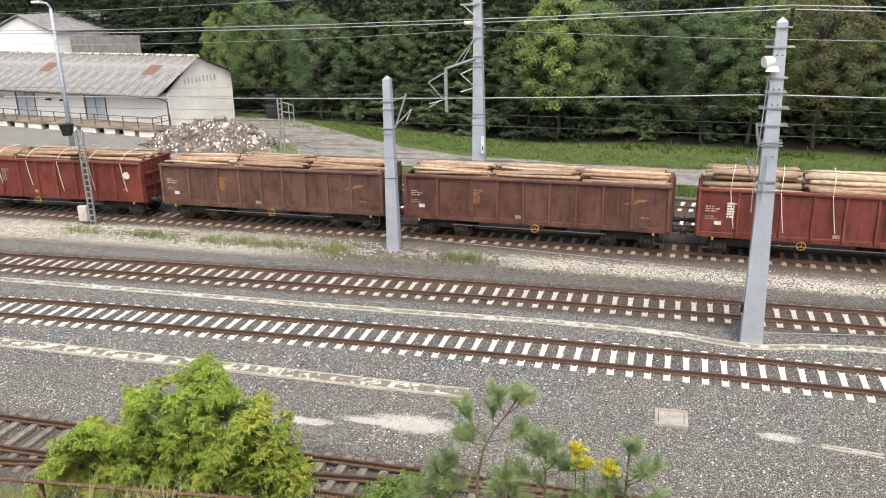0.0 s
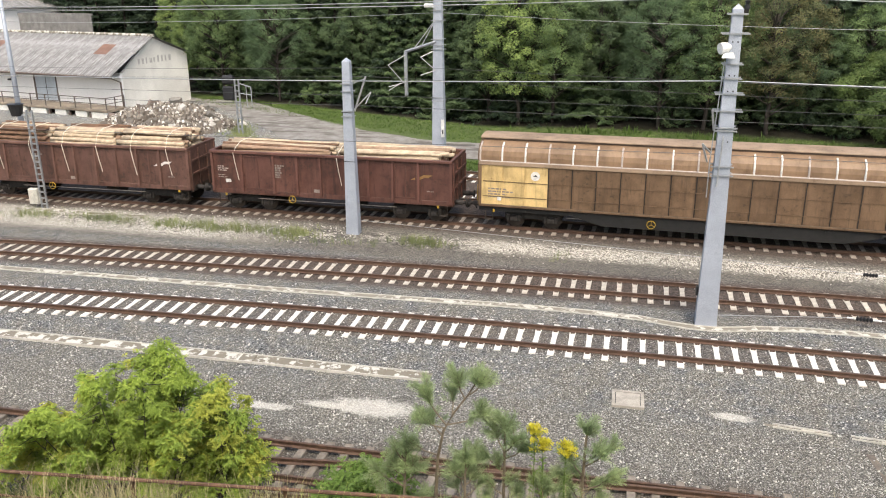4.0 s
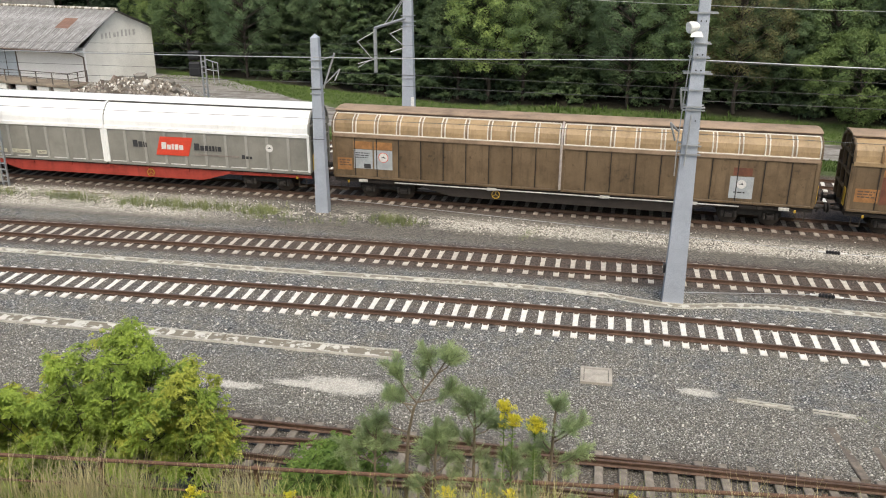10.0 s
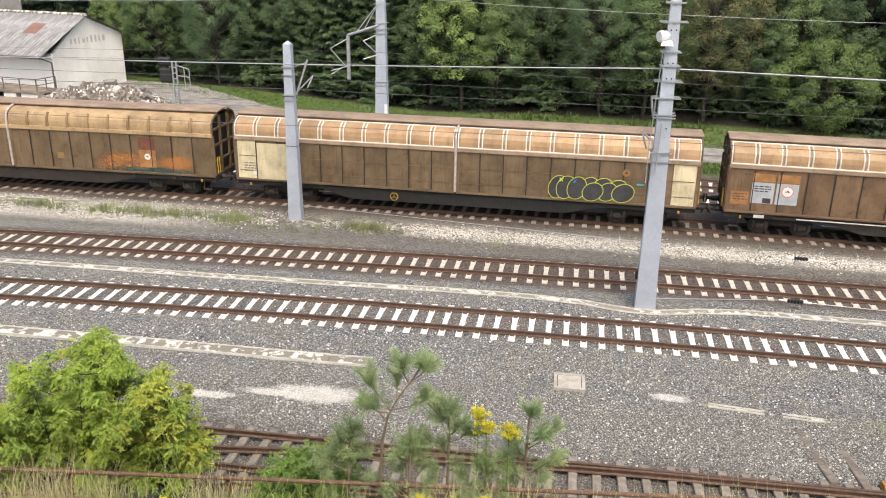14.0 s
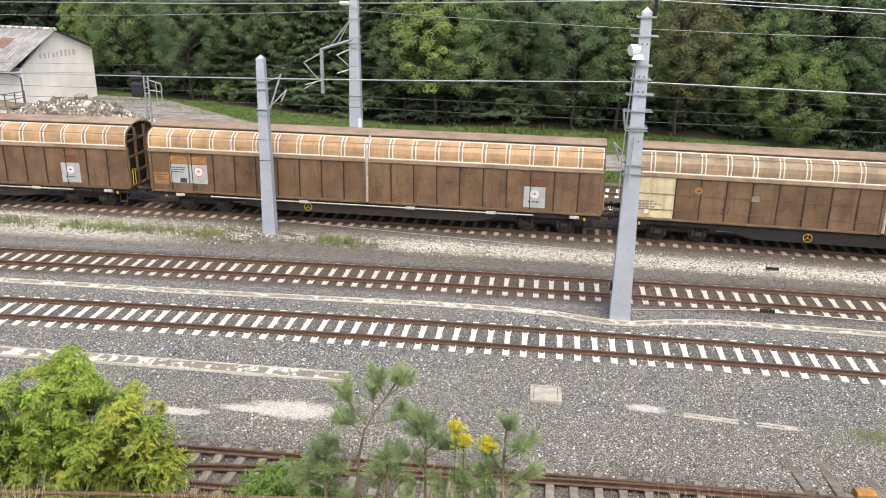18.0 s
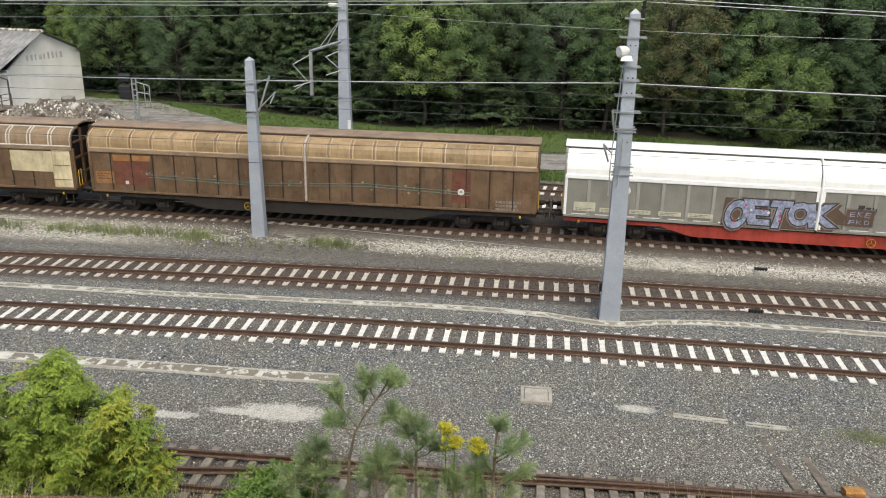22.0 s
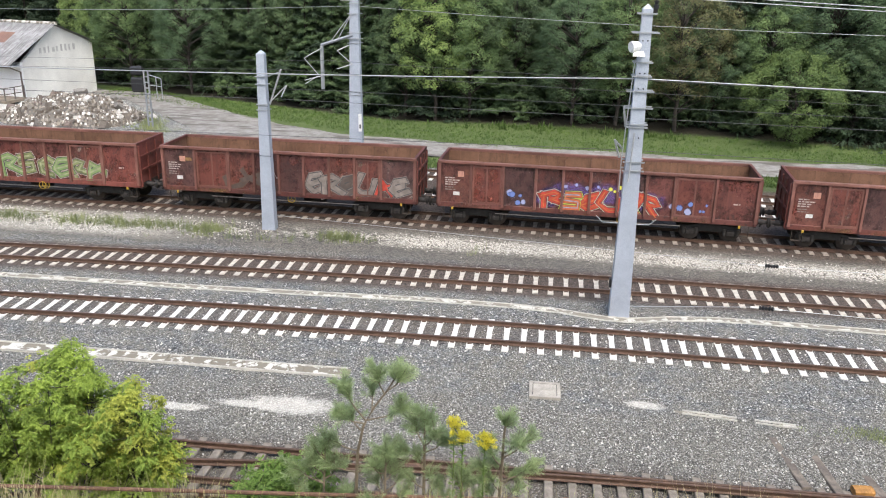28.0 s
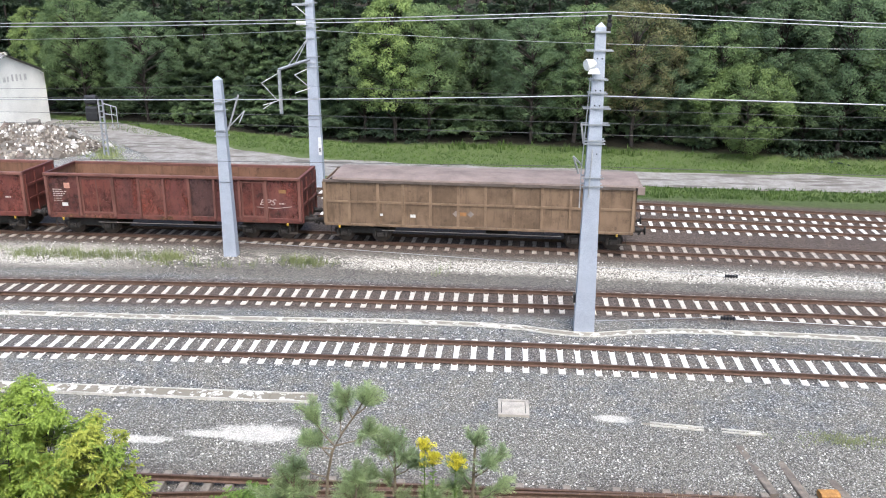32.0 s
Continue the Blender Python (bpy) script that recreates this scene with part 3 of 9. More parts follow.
def make_ducts():
    duct([(-44, -3.6), (-36, -3.15), (-28, -2.88), (-20, -2.76), (-14, -2.71), (-8, -2.70), (-5.9, -2.67)], 0.56, "old concrete cable duct with stained lids in gravel", 0.99, 2, -0.25)
    duct([(-48, 2.2), (-40, 2.55), (-30, 2.8), (-22, 2.95), (-14, 3.04), (-11.5, 3.13), (-8, 3.25), (-4.8, 3.40), (-2.5, 3.42), (-1, 3.38), (0.6, 3.24), (1.6, 2.98), (2.4, 2.82), (3.2, 2.80), (4.0, 2.98), (4.8, 3.22), (6.2, 3.40), (7.5, 3.45), (10, 3.43), (16, 3.2), (26, 2.7)], 0.40, "narrow pale concrete cable duct winding round a mast", 0.99, 3, -0.175)
    duct([(4.29, -3.33), (5.8, -3.50)], 0.2, "half-buried pale concrete kerb strip", 0.8, 5, -0.285)
    duct([(6.3, -3.52), (7.4, -3.62)], 0.2, "half-buried pale concrete kerb strip", 0.6, 6, -0.295)
    duct([(-32.4, 11.15), (-24.8, 11.2)], 0.5, "flat concrete slab edge among weeds", 1.0, 7, -0.2)
    # shaft cover
    M_COVER = surface("grey_brown_concrete", (0.47, 0.43, 0.37), 0.9, 0.7, 3, 40)
    root = thing("shaft_cover", "square concrete shaft cover flush in the gravel", "shaft cover")
    f = G()
    for a in (-1, 1):
        f.box(-0.47, 0.47, a * 0.43 - 0.05, a * 0.43 + 0.05, -0.1, 0.05)
        f.box(a * 0.42 - 0.05, a * 0.42 + 0.05, -0.379, 0.379, -0.1, 0.05)
    part("frame", f, M_COVER, root)
    part("joint", G().box(-0.378, 0.378, -0.385, 0.385, -0.09, 0.012), M_DARK, root, "dark joint between cover and frame")
    part("cover", G().cbox(-0.35, 0.35, -0.36, 0.36, -0.08, 0.04, 0.015), M_COVER, root)
    root.matrix_world = pose(0.30, -2.76, -0.27, 0, 0, 1)


make_ducts()


# ---- overhead line masts ----
def mast_shaft(g, h, b0, b1, d0, d1):
    """A tapered welded box shaft with a small pyramid cap."""
    v = [(-b0, -d0, 0), (b0, -d0, 0), (b0, d0, 0), (-b0, d0, 0), (-b1, -d1, h), (b1, -d1, h), (b1, d1, h), (-b1, d1, h), (0, 0, h + 0.16)]
    g.add(v, [(0, 1, 5, 4), (1, 2, 6, 5), (2, 3, 7, 6), (3, 0, 4, 7), (4, 5, 8), (5, 6, 8), (6, 7, 8), (7, 4, 8), (3, 2, 1, 0)])


def clamp(root, z, w, d=0.2, t=0.05):
    part("clamp", G().box(-w, w, -d - 0.03, -d, z - t / 2, z + t / 2), M_GALV, root)
    part("clamp", G().box(-w, w, d, d + 0.03, z - t / 2, z + t / 2), M_GALV, root)


def mast_near():
    root = thing("catenary_mast", "grey tapered steel mast with clamps and floodlight", "catenary mast")
    g = G()
    mast_shaft(g, 10.9, 0.37, 0.165, 0.26, 0.14)
    part("shaft", g, M_MAST, root)
    for z in (10.55, 9.95, 9.0, 8.55, 8.05, 7.5, 6.95, 6.85, 5.65, 5.35):
        clamp(root, z + 0.2, 0.30 + 0.012 * (11 - z) + (0.12 if z in (9.95, 8.05, 7.5) else 0), 0.16 + 0.011 * (11 - z))
    for z in (9.9, 8.85, 8.35, 6.7):
        g = G()
        for s in (-0.08, 0.08):
            g.disc((s, -0.20 - 0.011 * (11 - z), z), 0.025, depth=0.03, seg=8)
        part("bolt", g, M_DARK, root)
    f = part("floodlight", G().tube([(-0.14, -0.26, 9.74), (-0.22, -0.30, 9.74), (-0.40, -0.38, 9.71), (-0.46, -0.41, 9.70), (-0.47, -0.415, 9.70)], [0.08, 0.15, 0.19, 0.18, 0.13], 12), M_WHITE, root, "white round floodlight")
    part("housing", G().add([(-0.40, -0.56, 9.43), (0.0, -0.56, 9.43), (-0.02, -0.25, 9.43), (-0.36, -0.25, 9.43), (-0.35, -0.46, 9.57), (-0.04, -0.46, 9.57), (-0.05, -0.25, 9.58), (-0.32, -0.25, 9.58)], [(3, 2, 1, 0), (4, 5, 6, 7), (0, 1, 5, 4), (1, 2, 6, 5), (2, 3, 7, 6), (3, 0, 4, 7)]), M_WHITE, f)
    ins = part("insulator", G().tube([(0.28, 0.1, 10.9), (0.28, 0.1, 11.02), (0.28, 0.1, 11.03), (0.28, 0.1, 11.14), (0.28, 0.1, 11.15), (0.28, 0.1, 11.3)], [0.09, 0.09, 0.05, 0.09, 0.05, 0.07], 10), M_BLACK, root)
    part("bracket", G().box(0.12, 0.33, 0.06, 0.14, 10.72, 10.9), M_DARK, ins)
    for a, b in (((-0.38, -0.1, 7.05), (-0.50, -0.3, 7.75)), ((-0.5, -0.2, 6.0), (-0.72, -0.45, 6.65)), ((-0.42, -0.1, 6.3), (-0.72, -0.45, 6.65))):
        part("stay_tube", G().tube([a, b], 0.035, 8), M_WIRE, root)
    part("rod", G().tube([(-0.08, -0.36, 6.9), (-0.14, -0.38, 5.2)], 0.03, 6), M_WIRE, root)
    part("cable", G().tube([(-0.27, -0.2, 9.3), (-0.42, -0.25, 6.0), (-0.42, -0.28, 4.8)], 0.02, 6), M_GALV, root)
    part("switch_box", G().cbox(-0.44, -0.36, -0.1, 0.1, 1.15, 1.5, 0.02), M_BLACK, root)
    root.matrix_world = pose(2.87, 3.27, -0.25)


def mast_mid():
    root = thing("catenary_mast", "grey tapered steel mast with two light tube arms", "catenary mast")
    g = G()
    mast_shaft(g, 8.2, 0.315, 0.175, 0.22, 0.16)
    part("shaft", g, M_MAST, root)
    for z in (7.2, 6.85, 5.95, 5.7):
        clamp(root, z, 0.28, 0.185)
    for z in (5.9, 3.6):
        part("seam", G().box(-0.24 - (8 - z) * 0.014, 0.24 + (8 - z) * 0.014, -0.245, -0.235, z - 0.012, z + 0.012), M_DARK, root)
    part("tube_arm", G().tube([(0.30, 0, 5.95), (0.92, -0.1, 7.55)], 0.045, 8), M_WIRE, root)
    part("tube_arm", G().tube([(0.30, 0, 6.05), (1.15, -0.1, 6.85)], 0.03, 8), M_WIRE, root)
    part("tube_arm", G().tube([(0.25, 0, 7.2), (0.90, -0.1, 7.45)], 0.022, 8), M_GALV, root)
    part("tube_arm", G().tube([(1.15, -0.1, 6.85), (0.95, -0.3, 6.35)], 0.03, 8), M_WIRE, root)
    root.matrix_world = pose(-13.02, 10.85, -0.22)


def mast_far():
    root = thing("catenary_mast", "tall grey steel mast with bracket arm and hanging post", "catenary mast")
    g = G()
    mast_shaft(g, 13.0, 0.42, 0.2, 0.3, 0.18)
    part("shaft", g, M_MAST, root)
    for z in (12.2, 11.2, 9.8, 9.2, 8.1, 7.75, 7.5, 4.6, 4.4):
        clamp(root, z, 0.40, 0.26)
    part("bracket_arm", G().tube([(-1.98, -0.5, 7.36), (-0.05, -0.5, 7.98)], 0.085, 4), M_GALV, root)
    part("hanging_post", G().cbox(-2.02, -1.84, -0.60, -0.42, 4.72, 7.32, 0.03), M_GALV, root)
    for a, b in (((-1.9, -0.6, 7.2), (-2.95, -0.9, 6.6)), ((-2.95, -0.9, 6.6), (-2.1, -0.7, 5.58)), ((-1.95, -0.62, 5.55), (-2.95, -0.9, 5.28)), ((-2.25, -0.7, 5.5), (-2.95, -0.9, 5.05)), ((-0.25, -0.4, 7.4), (-0.95, -0.7, 7.08)), ((-0.95, -0.7, 7.08), (-0.1, -0.4, 6.28)), ((-0.1, -0.4, 6.28), (-0.97, -0.7, 6.0)), ((-0.15, -0.3, 9.15), (-0.92, -0.5, 7.75)), ((-0.15, -0.3, 9.2), (-1.35, -0.5, 7.62))):
        part("stay_tube", G().tube([a, b], 0.028, 6), M_WIRE, root)
    l = part("lamp_arm", G().tube([(-0.1, -0.2, 9.95), (-0.5, -0.4, 10.02)], 0.03, 6), M_GALV, root)
    part("lamp_head", G().cbox(-0.72, -0.22, -0.6, -0.3, 9.95, 10.18, 0.06), M_WHITE, l)
    part("top_arm", G().cbox(-1.0, 0, -0.35, -0.25, 11.05, 11.17, 0.02), M_GALV, root)
    part("arm_strut", G().tube([(-0.8, -0.3, 11.05), (-0.1, -0.3, 10.45)], 0.03, 6), M_GALV, root)
    part("sign_plate", G().cbox(0.25, 0.45, -0.5, -0.47, 2.2, 3.3, 0.01), M_WHITE, root, "small white plate with dark mark")
    part("sign_mark", G().box(0.31, 0.39, -0.508, -0.502, 2.4, 2.65), M_BLACK, root)
    root.matrix_world = pose(-12.05, 24.6, -0.2)


mast_near(), mast_mid(), mast_far()


def lattice_post():
    root = thing("lattice_post", "small galvanised lattice post with a black bucket lamp", "signal post")
    for x in (-0.16, 0.16):
        part("side_bar", G().box(x - 0.035, x + 0.035, -0.05, 0.05, 0, 5.3), M_GALV, root)
    for i in range(16):
        z = 0.2 + 0.33 * i
        part("rung", G().box(-0.124, 0.124, -0.03, 0.03, z, z + 0.08), M_GALV, root)
    b = part("lamp_bucket", G().tube([(-0.72, 0, 5.0), (-0.72, 0, 5.58), (-0.72, 0, 5.62)], [0.27, 0.38, 0.42], 12), M_BLACK, root, "black bucket-shaped lamp")
    part("arm", G().box(-0.5, -0.14, -0.03, 0.03, 5.0, 5.08), M_GALV, b)
    part("cabinet", G().cbox(-0.72, -0.2, -0.2, 0.12, 0.25, 1.1, 0.03), M_DUCT2, root, "beige switch cabinet at the foot")
    root.matrix_world = pose(-30.93, 11.6, -0.22, 0, 0, 4)


def far_signal():
    root = thing("railway_signal", "grey signal post with dark lamp heads seen from behind", "railway signal")
    for s in (-0.16, 0.16):
        part("upright", G().box(s - 0.05, s + 0.05, -0.06, 0.06, 0, 4.2), M_GALV, root)
    for i in range(9):
        part("rung", G().box(-0.11, 0.11, -0.05, 0.05, 0.4 + i * 0.42, 0.48 + i * 0.42), M_GALV, root)
    for z, hh in ((3.18, 0.55), (4.2, 0.33)):
        h = part("signal_head", G().cbox(-1.15, -0.28, -0.14, 0.26, z - hh, z + hh, 0.14), M_BLACK, root)
        for k in range(2 if hh < 0.5 else 3):
            part("lamp_hood", G().tube([(-0.72, 0.25, z - hh + 0.2 + 0.36 * k), (-0.72, 0.5, z - hh + 0.2 + 0.36 * k)], 0.13, 10), M_DARK, h)
        part("arm", G().box(-0.3, -0.15, -0.04, 0.04, z - 0.05, z + 0.05), M_DARK, h)
    for a, b in (((0.2, 0, 3.95), (1.15, 0, 3.7)), ((1.15, 0, 3.7), (1.15, 0, 2.2)), ((0.75, 0, 3.8), (0.75, 0, 2.2)), ((0.16, 0, 3.2), (1.15, 0, 3.1))):
        part("rail_tube", G().tube([a, b], 0.035, 6), M_GALV, root)
    root.matrix_world = pose(-30.0, 33.0, -0.2)


def yard_lamp():
    root = thing("yard_lamp", "tall pale lamp pole with a flat head", "lamp pole")
    part("pole", G().tube([(0, 0, 0), (0, 0, 11.3)], [0.23, 0.12], 10), M_MAST, root, smooth=True)
    a = part("arm", G().tube([(0, 0, 11.3), (-0.2, -0.1, 11.65), (-0.7, -0.3, 11.75)], 0.09, 8), M_MAST, root, smooth=True)
    part("lamp_head", G().cbox(-1.3, -0.5, -0.5, -0.15, 11.65, 11.85, 0.06), M_WHITE, a)
    root.matrix_world = pose(-47.3, 30.0, -0.2)


lattice_post(), far_signal(), yard_lamp()


# ---- wires ----
def wire(name, pts, r, mat, label, sag=0.0):
    g = G()
    P = []
    for a, b in zip(pts, pts[1:]):
        a, b = Vector(a), Vector(b)
        for i in range(9):
            t = i / 8
            q = a.lerp(b, t)
            q.z -= sag * 4 * t * (1 - t)
            if not P or (q - P[-1]).length > 0.01:
                P.append(q)
    g.tube(P, r, 6)
    tagged(part(name, g, mat, smooth=True), label, "wire", "overhead wires")


def make_wires():
    for dy, dz in ((0.0, 0.0), (0.35, -0.13)):
        wire("feeder_wire", [(-60, 3.6 + dy, 11.3 + dz), (3.12, 3.5 + dy, 11.14 + dz), (62, 1.5 + dy, 11.0 + dz)], 0.016, M_WIRE, "bare aluminium feeder wire on mast top insulator", 0.62)
    wire("feeder_wire", [(-70, 25.5, 10.6), (-12.4, 24.3, 11.75), (48, 22, 11.9)], 0.014, M_WIRE, "bare feeder wire on a tall mast's top arm", 0.25)
    wire("earth_wire", [(-70, 28, 9.2), (-12, 24.5, 9.45), (48, 22, 9.4)], 0.013, M_WIRE, "thin bare earth wire between masts", 0.75)
    wire("carrying_wire", [(-62, 4.0, 7.6), (-24, 4.0, 7.9), (2.75, 3.55, 8.37), (60, 0.0, 8.0)], 0.02, M_WIRE, "stranded bare carrying wire fixed to a mast", 0.1)
    wire("contact_wire", [(-70, 13.0, 5.6), (-13, 13.5, 5.55), (60, 9.8, 5.6)], 0.012, M_WIRE_DARK, "dark contact wire above the running track", 0.1)
    wire("contact_wire", [(-70, 15.0, 7.0), (-13, 13.7, 6.95), (60, 10.0, 7.0)], 0.009, M_WIRE_DARK, "dark thin catenary wire above the running track", 0.5)
    wire("contact_wire", [(-70, 5.0, 5.4), (3, 6.0, 5.4), (60, 3.2, 5.4)], 0.011, M_WIRE_DARK, "dark contact wire above the middle track", 0.05)
    wire("contact_wire", [(-70, 19.0, 5.3), (-12, 18.5, 5.3), (60, 15, 5.3)], 0.011, M_WIRE_DARK, "dark contact wire above the fourth track", 0.1)
    wire("contact_wire", [(-70, 19.0, 6.9), (-12, 18.5, 6.9), (60, 15, 6.9)], 0.009, M_WIRE_DARK, "dark catenary wire above the fourth track", 0.5)
    # ground-level stays with strings of black insulators
    for (ax, ay), (bx, by) in (((9.3, 8.95), (34, 7.4)), ((8.0, 4.15), (34, 1.8))):
        root = thing("stay_insulator", "black ribbed insulator in a low tension wire", "insulator")
        u = Vector((bx - ax, by - ay, 0)).normalized()
        a = Vector((ax, ay, 0.12))
        pts, rs = [], []
        for i in range(11):
            pts.append(a + u * (0.055 * i)), rs.append(0.10 if i % 2 else 0.045)
        part("ribs", G().tube(pts, rs, 10), M_BLACK, root)
        for s in (-1, 1):
            e = a + u * (0 if s < 0 else 0.55)
            part("end_fitting", G().tube([e, e + u * (s * 0.28)], 0.035, 6), M_WHITE, root)
        part("stay_wire", G().tube([a + u * 0.8, Vector((bx, by, 0.3))], 0.012, 5), M_WIRE, root)
        part("stay_wire", G().tube([a - u * 0.25, Vector((2.9 if ay < 6 else -13, 3.3 if ay < 6 else 10.8, 0.15 if ay < 6 else 0.5))], 0.012, 5), M_WIRE, root)


make_wires()


# ---- road and the buildings behind the tracks ----
def road_material():
    """Trodden grit: pale dust, darker damp ruts drawn out along the way."""
    m, nt, b = nodes_of("muddy_grit_road")
    v = stretched(nt, 0.25, 1.3, 1)
    rut, mid, fine = tex_noise(nt, v, 0.9, 4, 0.6), tex_noise(nt, stretched(nt, 1, 1, 1), 1.2, 5, 0.7), tex_noise(nt, stretched(nt, 1, 1, 1), 22, 3)
    c = mixed(nt, ramp(nt, mid, 0.3, 0.7), (0.19, 0.172, 0.150), (0.33, 0.315, 0.295))
    c = mixed(nt, math_node(nt, "MULTIPLY", ramp(nt, rut, 0.53, 0.62), 0.85), c, (0.105, 0.09, 0.075))
    c = mixed(nt, ramp(nt, fine, 0.3, 0.7), mixed(nt, 0.3, c, (0, 0, 0)), c)
    link(nt, c, b.inputs["Base Color"])
    b.inputs["Roughness"].default_value = 0.9
    bumped(nt, b, mid, 0.2)
    return m


M_ROAD = road_material()


def make_road():
    g = G()
    far = [(-75, 55), (-55, 51), (-42.6, 48.9), (-38, 48.5), (-35.6, 47.6), (-30, 43.2), (-24.9, 39.0), (-20.5, 36.0), (-14.7, 33.3), (-6, 32.2), (9.5, 31.2), (25, 30.7), (60, 29.5), (140, 23)]
    near = [(-75, 53), (-55, 49.5), (-42.3, 47.6), (-37.5, 44), (-34.6, 41.2), (-32, 38.6), (-29.1, 35.6), (-25.5, 31.5), (-19, 29.5), (-12, 28.0), (8.8, 26.8), (23, 26.5), (60, 25.0), (140, 18.5)]
    n = 12
    P = []
    for (a, b), (c, d) in zip(zip(near, far), zip(near[1:], far[1:])):
        for i in range(6):
            t = i / 6
            P.append((Vector(a).lerp(Vector(c), t), Vector(b).lerp(Vector(d), t)))
    for p, q in P:
        for k in range(n + 1):
            s = p.lerp(q, k / n)
            j = 0.6 * noise.noise(Vector((s.x * 0.6, s.y * 0.6, 1))) if k in (0, n) else 0
            g.v.append((s.x, s.y + j, ground_z(s.x, s.y) + 0.045 + (0.0 if k in (0, n) else 0.015)))
    for i in range(len(P) - 1):
        for k in range(n):
            a = i * (n + 1) + k
            g.f.append((a, a + n + 1, a + n + 2, a + 1))
    tagged(part("road", g, M_ROAD, smooth=True), "worn pale grey access road behind the tracks", "road", kind="structure")


make_road()


def roof_material():
    m, nt, b = nodes_of("fibre_cement_roof")
    v = stretched(nt, 1, 1, 1)
    big, mid = tex_noise(nt, v, 0.5, 5), tex_noise(nt, v, 3, 6, 0.7)
    c = mixed(nt, ramp(nt, mid, 0.3, 0.7), (0.17, 0.165, 0.165), (0.33, 0.325, 0.32))
    c = mixed(nt, ramp(nt, big, 0.60, 0.80), c, (0.18, 0.17, 0.16))
    link(nt, c, b.inputs["Base Color"])
    b.inputs["Roughness"].default_value = 0.9
    st = tex_noise(nt, stretched(nt, 5.0, 0.25, 0.25), 2.2, 4, 0.7)
    c = mixed(nt, math_node(nt, "MULTIPLY", ramp(nt, st, 0.47, 0.57), 0.85), c, (0.115, 0.11, 0.105))
    c = mixed(nt, math_node(nt, "MULTIPLY", ramp(nt, st, 0.42, 0.32), 0.8), c, (0.46, 0.455, 0.45))
    link(nt, c, b.inputs["Base Color"])
    return m


M_ROOF = roof_material()
M_ROOFRUST = surface("rust_brown_roof_sheet", (0.24, 0.135, 0.10), 0.9, 0.7, 1.5, 30)
M_PLATFORM = surface("brown_grey_platform_concrete", (0.34, 0.28, 0.215), 0.9, 0.5, 0.8, 20)
M_PLATFORMSHADE = surface("brown_platform_shade", (0.075, 0.05, 0.038), 0.9, 0.5, 2, 30)
M_RAILBROWN = surface("brown_painted_rail", (0.15, 0.125, 0.11), 0.7, 0.7, 4, 30)
M_DOOR = surface("blue_grey_metal_door", (0.54, 0.61, 0.67), 0.5, 0.85, 1.5, 40)
M_FRAME = surface("brown_frame", (0.16, 0.12, 0.10), 0.7)
M_FADED = surface("faded_black_lettering", (0.62, 0.61, 0.58), 0.9, 0.6, 6, 30)
M_WALLBOARD = surface("grey_weathered_boards", (0.29, 0.28, 0.265), 0.9, 0.6, 1.2, 30, 0, 0.3, 0.3)


